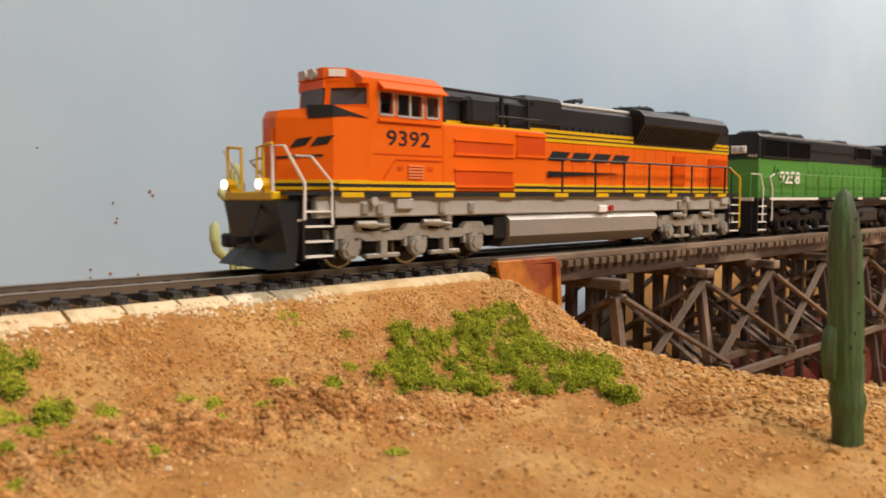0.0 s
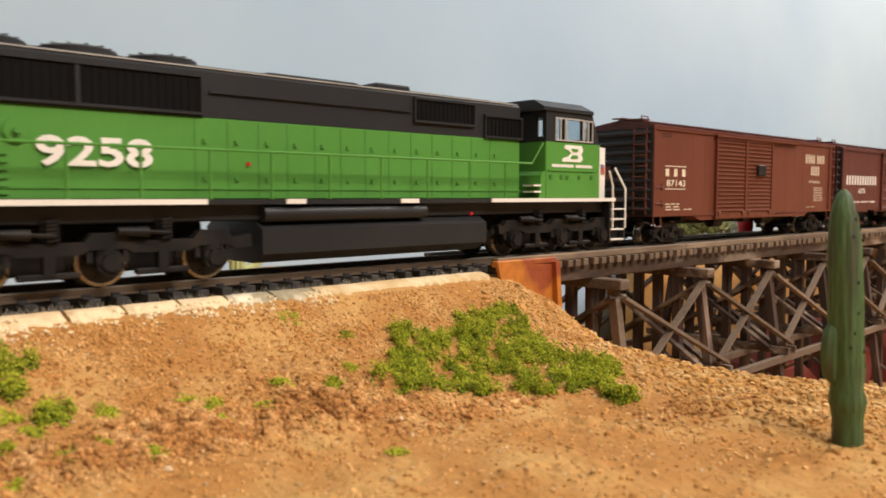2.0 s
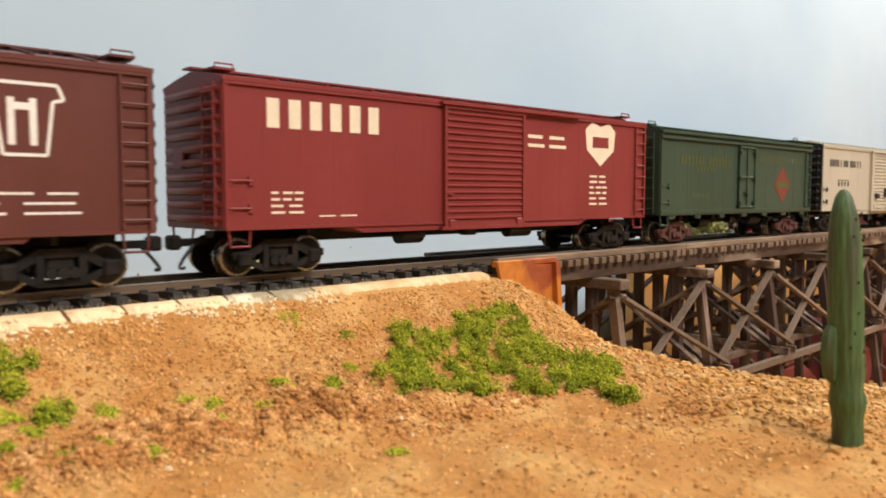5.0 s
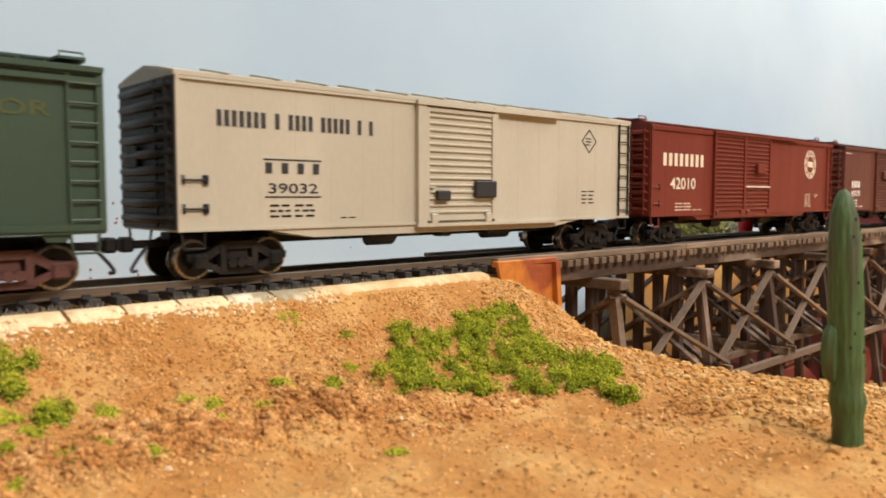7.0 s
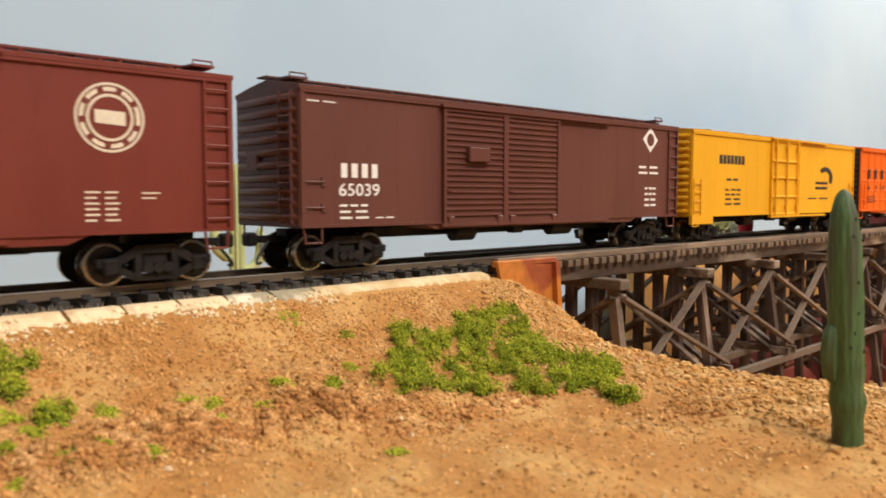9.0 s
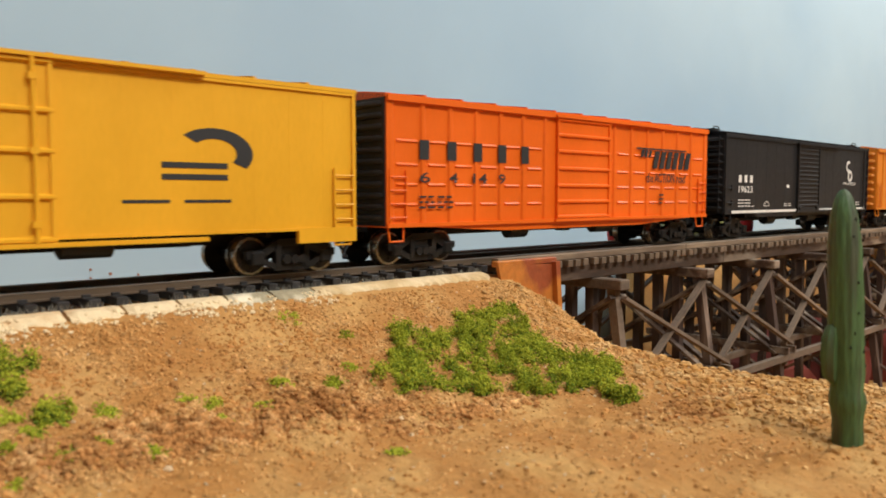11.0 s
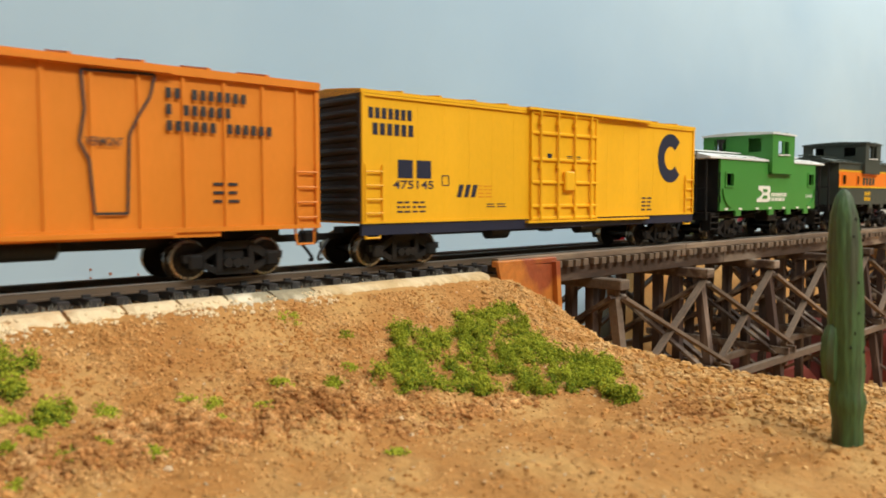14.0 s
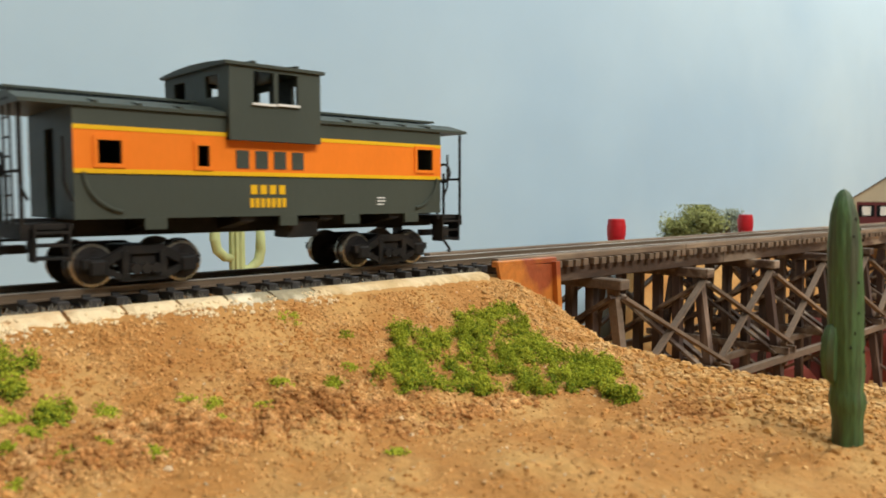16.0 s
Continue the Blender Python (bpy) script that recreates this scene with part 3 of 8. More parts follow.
def boxcar(name, label, middle, L, colour, end_colour, roof_colour, zb=0.0125, zt=0.0505, peak=0.0535, sill=None, end_ribs=9, roof_ribs=12, walkway=True,
           trucks=0.404, truck_colour=None, ladder_colour=None, tall_ladder=True, steel_sill=None, rivets=True):
    car = thing(name, label, "boxcar", "cars of the freight train")
    body = part("body", box_body(L, zb, zt, sill), colour, car)
    if end_ribs:
        for way in (-1, 1):
            car_end(car, way * L / 2, way, zb + 0.001, zt - 0.001, end_colour, end_ribs)
    for way in (-1, 1):
        sh = Shape().prism([(-SIDE + 0.0001, zb + 0.0005), (SIDE - 0.0001, zb + 0.0005), (SIDE - 0.0001, zt), (0, peak - 0.0003), (-SIDE + 0.0001, zt)], "x", *sorted((way * L / 2 + way * 0.00005, way * L / 2 + way * 0.0004)))
        part("end_sheet", sh, end_colour, car)
    car_roof(car, L, zt, peak, roof_colour, roof_ribs, walkway)
    lm = ladder_colour or colour
    for side in (-1, 1):
        for way in (-1, 1):
            right_hand = way * side < 0
            x = way * (L / 2 - 0.0042)
            if right_hand:
                ladder(car, x, side * (SIDE + 0.0009), zb + 0.001, (zt - 0.0015) if tall_ladder else zb + 0.017, 0.0062, 8 if tall_ladder else 4, lm)
            elif tall_ladder:
                grab(car, x - 0.003, x + 0.003, side * SIDE, zb + 0.0055, lm) if side < 0 else None
                grab(car, x - 0.003, x + 0.003, side * SIDE, zb + 0.0125, lm) if side < 0 else None
            else:
                ladder(car, x, side * (SIDE + 0.0009), zb + 0.001, zb + 0.017, 0.0062, 4, lm)
            st = Shape().tube([(x - 0.003, side * (SIDE - 0.0006), zb), (x - 0.0026, side * (SIDE - 0.0002), zb - 0.0042), (x + 0.0026, side * (SIDE - 0.0002), zb - 0.0042), (x + 0.003, side * (SIDE - 0.0006), zb)], 0.0004, 5)
            part("stirrup_step", st, lm, car)
    for way in (-1, 1):
        if tall_ladder:
            ladder(car, way * (L / 2 + 0.0016), way * (SIDE - 0.0055), zb + 0.001, zt - 0.001, 0.0060, 8, lm, "y")
        coupler(car, way * L / 2, way)
        part("placard", Shape().box(*sorted((way * (L / 2 + 0.0008), way * (L / 2 + 0.0016))), -0.0065 * way - 0.003, -0.0065 * way + 0.003, zb + 0.016, zb + 0.0215), lm, car)
    wheel = Shape().disc((L / 2 + 0.0026, 0.004, zt - 0.012), "x", 0.0032, 0.0005, 14).tube([(L / 2 + 0.0002, 0.004, zt - 0.012), (L / 2 + 0.0026, 0.004, zt - 0.012)], 0.0006, 6)
    part("brake_wheel", wheel, lm, car)
    underframe(car, L, M_GRIME)
    for way in (-1, 1):
        freight_truck(car, way * trucks * L, truck_colour or M_GRIME)
    if rivets:
        rv = Shape()
        n = int(L / 0.0105)
        for i in range(1, n):
            x = -L / 2 + L * i / n
            rv.box(x - 0.00010, x + 0.00010, -SIDE - 0.00003, -SIDE, zb + 0.001, zt - 0.001)
        rv.box(-L / 2, L / 2, -SIDE - 0.0005, -SIDE, zb, zb + 0.0008)
        rv.box(-L / 2, L / 2, -SIDE - 0.0006, -SIDE, zt - 0.0016, zt - 0.0009)
        part("seam", rv, colour, car)
    for way in (-1, 1):
        tr = Shape().box(*sorted((way * L / 2, way * (L / 2 - 0.0012))), -SIDE - 0.0005, -SIDE, zb, zt)
        part("corner_post", tr, colour, car)
    MOVERS.append((car, middle))
    return car


def door_track(car, x0, x1, z0, z1, material):
    part("door_track", Shape().box(x0, x1, -SIDE - 0.0020, -SIDE, z1, z1 + 0.0009), material, car)
    return part("door_track", Shape().box(x0, x1, -SIDE - 0.0018, -SIDE, z0 - 0.0010, z0), material, car)


Y = -SIDE


def emblem_ring(car, x0, x1, z0, z1, material, y=Y, inner=True):
    cx, cz, rx, rz = (x0 + x1) / 2, (z0 + z1) / 2, (x1 - x0) / 2, (z1 - z0) / 2
    s = Shape()
    n = 28
    for a, b in ((1.0, 0.93), (0.88, 0.76), (0.68, 0.60)):
        for i in range(n):
            if b == 0.76 and i % 3 == 2:
                continue
            p, q = 6.28318 * i / n, 6.28318 * (i + 1) / n
            s.prism([(cx + rx * a * math.cos(p), cz + rz * a * math.sin(p)), (cx + rx * a * math.cos(q), cz + rz * a * math.sin(q)), (cx + rx * b * math.cos(q), cz + rz * b * math.sin(q)), (cx + rx * b * math.cos(p), cz + rz * b * math.sin(p))], "y", y - 0.00012, y)
    s.prism([(cx - 0.44 * rx, cz - 0.16 * rz), (cx + 0.44 * rx, cz - 0.22 * rz), (cx + 0.44 * rx, cz + 0.18 * rz), (cx - 0.44 * rx, cz + 0.22 * rz)], "y", y - 0.00012, y)
    return part("emblem", s, material, car)


def rule(car, x0, x1, z, material, h=0.0004, y=Y):
    return part("rule", Shape().box(x0, x1, y - 0.00012, y, z - h / 2, z + h / 2), material, car)


def outline(car, pts, w, material, y=Y, name="emblem"):
    s = Shape()
    for (a, b), (c, d) in zip(pts, pts[1:] + pts[:1]):
        s.beam((a, y - 0.00006, b), (c, y - 0.00006, d), 0.00012, w, up=(0, 0, 1)) if abs(a - c) > 1e-6 else s.box(a - w / 2, a + w / 2, y - 0.00012, y, min(b, d), max(b, d))
    return part(name, s, material, car)

# ---- freight cars, in train order ----
C_BROWN = paint("boxcar_brown", (0.142, 0.042, 0.024))
C_BROWN2 = paint("dark_boxcar_brown", (0.108, 0.033, 0.025))
C_RED = paint("oxide_red", (0.200, 0.032, 0.029))
C_OXIDE = paint("rusty_oxide_red", (0.158, 0.030, 0.018))
C_ERIE = paint("umber_brown", (0.118, 0.042, 0.030))
C_PGREEN = paint("pullman_green", (0.035, 0.062, 0.040))
C_TAN = paint("warm_grey_tan", (0.435, 0.405, 0.315))
C_YELLOW = paint("golden_yellow", (0.72, 0.36, 0.015))
C_ORED = paint("vermilion_orange", (0.76, 0.128, 0.006))
C_BLACK = paint("car_black", (0.016, 0.016, 0.017), 0.5)
C_ORANGE = paint("pumpkin_orange", (0.66, 0.21, 0.018))
C_YEL2 = paint("bright_yellow", (0.80, 0.42, 0.012))
C_NAVY = paint("navy_blue", (0.020, 0.024, 0.045))
C_DKEND = paint("end_black", (0.018, 0.018, 0.020), 0.55)
C_RUSTY = mat("rusty_brown_truck", (0.085, 0.030, 0.022), 0.8, var=0.3, scale=150)
C_GOLD = paint("dull_gold_print", (0.066, 0.080, 0.028))
C_DIAMOND = paint("faded_red_print", (0.15, 0.035, 0.025))


def double_doors(car, a, b, c, z0, z1, material, ribs=17):
    ribbed_door(car, a, b, z0, z1, material, ribs)
    ribbed_door(car, b, c, z0, z1, material, ribs)
    door_track(car, a - 0.001, c + 0.030, z0, z1, material)


def brown_auto_car():
    car = boxcar("boxcar", "brown steel double-door boxcar with black ends and cream lettering", 0.7425, 0.1898, C_BROWN, C_DKEND, C_BROWN2, sill=(-0.062, -0.056, 0.056, 0.062, 0.0022), ladder_colour=C_BROWN)
    double_doors(car, -0.0438, -0.0144, 0.0139, 0.0118, 0.0484, C_BROWN, 18)
    part("lettering", blocks("N K P", -0.0856, -0.0690, 0.0296, 0.0328, Y, 0.8), M_CREAMP, car)
    part("number", glyphs("87143", -0.0845, -0.0691, 0.0253, 0.0281, Y), M_CREAMP, car)
    rule(car, -0.0857, -0.0688, 0.0339, M_CREAMP)
    rule(car, -0.0852, -0.0690, 0.0242, M_CREAMP)
    part("small_print", bars(-0.0848, -0.0714, 0.0151, 0.0187, Y, 3), M_CREAMP, car)
    part("small_print", bars(-0.0700, -0.0620, 0.0151, 0.0162, Y, 1), M_CREAMP, car)
    part("small_print", bars(-0.0880, -0.0790, 0.0462, 0.0482, Y, 2), M_BLACK, car)
    part("lettering", blocks("ABCDEF GHIJK", 0.0559, 0.0817, 0.0392, 0.0440, Y, 0.44), M_CREAMP, car)
    part("lettering", blocks("ABCD", 0.0631, 0.0751, 0.0326, 0.0376, Y, 0.44), M_CREAMP, car)
    part("lettering", glyphs("AUTOMOBILE", 0.0610, 0.0759, 0.0284, 0.0297, Y), M_CREAMP, car)
    part("small_print", bars(0.0681, 0.0805, 0.0186, 0.0268, Y, 6, 2, fill=0.34), M_CREAMP, car)
    part("small_print", bars(0.0590, 0.0720, 0.0150, 0.0158, Y, 1), M_CREAMP, car)
    part("tack_board", Shape().box(-0.0043, 0.0040, Y - 0.0026, Y - 0.0012, 0.0311, 0.0364, 0.0004), M_BLACK, car, "black tack board")


def brown_short_car():
    car = boxcar("boxcar", "dark brown forty-foot steel boxcar with white lettering", 0.9265, 0.1517, C_BROWN2, C_DKEND, C_BROWN2, sill=None, trucks=0.372, end_ribs=8, zt=0.0500)
    s = Shape()
    for a, b in ((-0.050, -0.030), (-0.022, 0.022), (0.030, 0.050)):
        s.prism([(a, 0.0127), (a + 0.002, 0.0112), (b - 0.002, 0.0112), (b, 0.0127)], "y", Y, Y + 0.0012)
    part("side_sill", s, C_BROWN2, car)
    panel_door(car, -0.0107, 0.0122, 0.0128, 0.0480, C_BROWN2, (0.17, 0.34, 0.5, 0.66, 0.84), rods=0)
    door_track(car, -0.012, 0.036, 0.0128, 0.0480, C_BROWN2)
    part("door_latch", Shape().box(-0.0029, 0.0050, Y - 0.0020, Y - 0.0006, 0.0355, 0.0400, 0.0003), C_BROWN2, car)
    part("lettering", blocks("ABCDEFGHIJKL", -0.0693, -0.0177, 0.0281, 0.0336, Y, 0.54), M_WHITE, car)
    part("number", glyphs("66232", -0.0486, -0.0371, 0.0230, 0.0259, Y), M_WHITE, car)
    part("small_print", bars(-0.0692, -0.0178, 0.0171, 0.0182, Y, 1, 4, fill=0.8), M_WHITE, car)
    part("small_print", bars(0.0345, 0.0646, 0.0172, 0.0235, Y, 3, 1, fill=0.25), M_WHITE, car)
    x0, x1, z0, z1 = 0.0412, 0.0568, 0.0297, 0.0445
    m = (x0 + x1) / 2
    outline(car, [(x0 + 0.0012, z1), (x1 - 0.0012, z1), (x1, z1 - 0.003), (x1 - 0.0022, z1 - 0.0035), (m + 0.0042, z0), (m - 0.0042, z0), (x0 + 0.0022, z1 - 0.0035), (x0, z1 - 0.003)], 0.0007, M_WHITE)
    part("emblem", Shape().box(m - 0.0032, m - 0.0018, Y - 0.00012, Y, z0 + 0.002, z1 - 0.003).box(m + 0.0010, m + 0.0024, Y - 0.00012, Y, z0 + 0.002, z1 - 0.003).box(m - 0.0018, m + 0.0010, Y - 0.00012, Y, z1 - 0.0055, z1 - 0.0040), M_WHITE, car)


def red_car():
    car = boxcar("boxcar", "oxide red steel boxcar with pale lettering and a shield emblem", 1.1128, 0.1857, C_RED, C_RED, C_RED, sill=(-0.055, -0.050, 0.050, 0.055, 0.0018), end_ribs=10)
    ribbed_door(car, -0.0195, 0.0179, 0.0116, 0.0495, C_RED, 17)
    door_track(car, -0.021, 0.048, 0.0116, 0.0495, C_RED)
    part("lettering", blocks("ABCDEF", -0.0822, -0.0431, 0.0388, 0.0464, Y, 0.56), M_CREAMP, car)
    part("small_print", bars(-0.0798, -0.0682, 0.0165, 0.0234, Y, 4), M_CREAMP, car)
    part("small_print", bars(-0.0650, -0.0500, 0.0155, 0.0166, Y, 1), M_CREAMP, car)
    part("small_print", bars(0.0207, 0.0455, 0.0382, 0.0444, Y, 2), M_CREAMP, car)
    part("small_print", bars(0.0560, 0.0691, 0.0178, 0.0303, Y, 6), M_CREAMP, car)
    a, b, z0, z1 = 0.0531, 0.0720, 0.0325, 0.0490
    m = (a + b) / 2
    part("emblem", Shape().prism([(a, z1 - 0.003), (a + 0.004, z1), (m, z1 - 0.0016), (b - 0.004, z1), (b, z1 - 0.003), (b - 0.001, z0 + 0.006), (m, z0), (a + 0.001, z0 + 0.006)], "y", Y - 0.00012, Y), M_CREAMP, car, "pale shield emblem")
    part("emblem", Shape().box(m - 0.005, m + 0.005, Y - 0.0002, Y - 0.0001, z0 + 0.007, z0 + 0.011), C_RED, car)


def green_express_car():
    car = boxcar("express_reefer", "dark green sheathed express reefer with brown trucks", 1.2937, 0.1522, C_PGREEN, C_PGREEN, C_PGREEN, sill=None, trucks=0.374, end_ribs=0, truck_colour=C_RUSTY, zt=0.0490, peak=0.0518, zb=0.0128, roof_ribs=9)
    s = Shape()
    for i in range(7):
        a = -0.066 + i * 0.022
        s.prism([(a - 0.003, 0.0130), (a - 0.002, 0.0112), (a + 0.002, 0.0112), (a + 0.003, 0.0130)], "y", Y, Y + 0.0012)
    part("side_sill", s, C_PGREEN, car)
    b = Shape()
    for i in range(46):
        x = -0.0745 + i * 0.00331
        b.box(x, x + 0.00008, Y - 0.00002, Y, 0.014, 0.046)
    part("sheathing_joint", b, C_PGREEN, car)
    b = Shape().box(-0.0761, 0.0761, Y - 0.0010, Y, 0.0456, 0.0468).box(-0.0761, 0.0761, Y - 0.0012, Y, 0.0480, 0.0490).box(-0.0761, 0.0761, Y - 0.0008, Y, 0.0135, 0.0150)
    part("side_rail", b, C_PGREEN, car)
    panel_door(car, -0.0080, 0.0010, 0.0154, 0.0450, C_PGREEN, (0.5,), rods=0)
    panel_door(car, 0.0010, 0.0089, 0.0154, 0.0450, C_PGREEN, (0.5,), rods=0)
    h = Shape()
    for z in (0.018, 0.030, 0.042):
        for x in (-0.0070, 0.0076):
            h.box(x - 0.0016, x + 0.0016, Y - 0.0022, Y - 0.0006, z - 0.0006, z + 0.0006)
    h.box(-0.003, 0.003, Y - 0.0022, Y - 0.0006, 0.0224, 0.0230)
    part("door_hinge", h, C_PGREEN, car)
    part("lettering", blocks("ABCDEFG HIJKLMN", -0.0603, -0.0153, 0.0349, 0.0391, Y, 0.6), C_GOLD, car)
    part("lettering", blocks("ABCDEF", -0.0468, -0.0287, 0.0322, 0.0343, Y, 0.6), C_GOLD, car)
    part("small_print", bars(-0.0496, -0.0341, 0.0206, 0.0224, Y, 1, 2, fill=0.9), C_GOLD, car)
    part("lettering", glyphs("REFRIGERATOR", 0.0151, 0.0656, 0.0379, 0.0412, Y), C_GOLD, car)
    a, c, z0, z1 = 0.0313, 0.0509, 0.0176, 0.0366
    m, n = (a + c) / 2, (z0 + z1) / 2
    part("emblem", Shape().prism([(a, n), (m, z0), (c, n), (m, z1)], "y", Y - 0.00012, Y), C_DIAMOND, car, "faded red diamond")
    part("emblem", Shape().box(a + 0.003, c - 0.003, Y - 0.0002, Y - 0.0001, n - 0.0016, n + 0.0016), C_GOLD, car)


def tan_car():
    car = boxcar("boxcar", "light tan steel boxcar with black ends and black lettering", 1.4796, 0.1865, C_TAN, C_DKEND, C_TAN, sill=(-0.0700, -0.055, 0.045, 0.062, 0.0025), end_ribs=9, ladder_colour=M_GRIME, walkway=False, roof_ribs=13, peak=0.0538)
    part("door_post", Shape().box(-0.0146, -0.0112, Y - 0.0016, Y, 0.0122, 0.0500), C_TAN, car)
    part("door_post", Shape().box(0.0188, 0.0204, Y - 0.0014, Y, 0.0122, 0.0500), C_TAN, car)
    ribbed_door(car, -0.0110, 0.0188, 0.0136, 0.0480, C_TAN, 15)
    door_track(car, -0.015, 0.052, 0.0128, 0.0486, C_TAN)
    part("lettering", blocks("ABCDEFG H IJKL MNOPQ R S", -0.0789, -0.0303, 0.0384, 0.0424, Y, 0.62), M_INK, car)
    part("lettering", blocks("A B C D", -0.0656, -0.0488, 0.0270, 0.0298, Y, 0.8), M_INK, car)
    rule(car, -0.0659, -0.0483, 0.0306, M_INK)
    rule(car, -0.0656, -0.0485, 0.0209, M_INK)
    part("number", glyphs("39032", -0.0646, -0.0495, 0.0218, 0.0245, Y), M_INK, car)
    part("small_print", bars(-0.0642, -0.0492, 0.0156, 0.0198, Y, 3, 2), M_GRIME, car)
    part("small_print", bars(-0.042, -0.036, 0.0150, 0.0158, Y, 1), M_GRIME, car)
    part("tack_board", Shape().box(0.0091, 0.0188, Y - 0.0026, Y - 0.0010, 0.0207, 0.0261, 0.0004), M_INK, car, "black tack board")
    part("route_board", Shape().box(-0.0076, -0.0020, Y - 0.0026, Y - 0.0010, 0.0198, 0.0229, 0.0003), M_INK, car)
    a, c, z0, z1 = 0.0646, 0.0732, 0.0375, 0.0459
    m, n = (a + c) / 2, (z0 + z1) / 2
    outline(car, [(a, n), (m, z0), (c, n), (m, z1)], 0.0004, M_GRIME)
    part("small_print", bars(m - 0.0022, m + 0.0022, n - 0.0016, n + 0.0018, Y, 3), M_GRIME, car)
    part("small_print", bars(0.0645, 0.0730, 0.0184, 0.0241, Y, 4, 2, fill=0.3), M_GRIME, car)
    for ob in car.children:
        if ob.name.split(".")[0] in ("door", "door_post", "door_track", "lettering", "number", "rule", "small_print", "tack_board", "route_board", "emblem"):
            far_end = ob.name.split(".")[0] in ("emblem", "small_print") and min(c[0] for c in ob.bound_box) > 0.05
            ob.location.x -= 0.0016 if far_end else 0.0042


def oxide_car():
    car = boxcar("boxcar", "oxide red double-door boxcar with a round white emblem", 1.6831, 0.1884, C_OXIDE, C_OXIDE, C_OXIDE, sill=(-0.060, -0.055, 0.055, 0.060, 0.0020), end_ribs=10)
    double_doors(car, -0.0431, -0.0133, 0.0137, 0.0122, 0.0500, C_OXIDE, 18)
    part("lettering", blocks("ABCDEFGH", -0.0856, -0.0505, 0.0341, 0.0395, Y, 0.56), M_CREAMP, car)
    part("number", glyphs("42010", -0.0789, -0.0580, 0.0241, 0.0292, Y), M_CREAMP, car)
    part("small_print", bars(-0.0747, -0.0606, 0.0149, 0.0190, Y, 3, 2), M_CREAMP, car)
    part("small_print", bars(-0.060, -0.051, 0.0149, 0.0158, Y, 1), M_CREAMP, car)
    part("door_latch", Shape().box(-0.0029, 0.0055, Y - 0.0028, Y - 0.0010, 0.0322, 0.0370, 0.0003), C_OXIDE, car)
    part("rub_strip", Shape().box(-0.0130, 0.0130, Y - 0.0017, Y - 0.0012, 0.0254, 0.0261), M_CREAMP, car, "pale strip across the door")
    emblem_ring(car, 0.0573, 0.0725, 0.0308, 0.0463, M_CREAMP)
    part("small_print", bars(0.0590, 0.0675, 0.0155, 0.0230, Y, 6, 2, fill=0.36), M_CREAMP, car)
    part("small_print", bars(0.0715, 0.0770, 0.0205, 0.0228, Y, 2, fill=0.3), M_CREAMP, car)


def umber_car():
    car = boxcar("boxcar", "umber brown double-door boxcar with a white diamond emblem", 1.8913, 0.1887, C_ERIE, C_ERIE, C_ERIE, sill=(-0.050, -0.046, 0.060, 0.064, 0.0016), end_ribs=10)
    double_doors(car, -0.0433, -0.0150, 0.0132, 0.0126, 0.0486, C_ERIE, 18)
    part("lettering", blocks("ABCD", -0.0819, -0.0677, 0.0263, 0.0303, Y, 0.58), M_WHITE, car)
    part("number", glyphs("65039", -0.0820, -0.0677, 0.0211, 0.0247, Y), M_WHITE, car)
    part("small_print", bars(-0.0817, -0.0698, 0.0147, 0.0199, Y, 3), M_WHITE, car)
    part("small_print", bars(-0.0690, -0.061, 0.0147, 0.0158, Y, 1), M_WHITE, car)
    part("small_print", bars(-0.092, -0.081, 0.0466, 0.0476, Y, 1), M_WHITE, car)
    part("door_latch", Shape().box(-0.0335, -0.0240, Y - 0.0028, Y - 0.0010, 0.0320, 0.0367, 0.0003), C_ERIE, car)
    a, c, z0, z1 = 0.0681, 0.0790, 0.0391, 0.0494
    m, n = (a + c) / 2, (z0 + z1) / 2
    part("emblem", Shape().prism([(a, n), (m, z0), (c, n), (m, z1)], "y", Y - 0.00012, Y), M_WHITE, car, "white diamond emblem")
    part("emblem", Shape().disc((m, Y - 0.0001, n), "y", 0.0026, 0.0002, 16), C_ERIE, car)
    part("small_print", bars(0.0655, 0.0824, 0.0302, 0.0349, Y, 2), M_WHITE, car)
    part("small_print", bars(0.0700, 0.0797, 0.0170, 0.0262, Y, 4), M_WHITE, car)


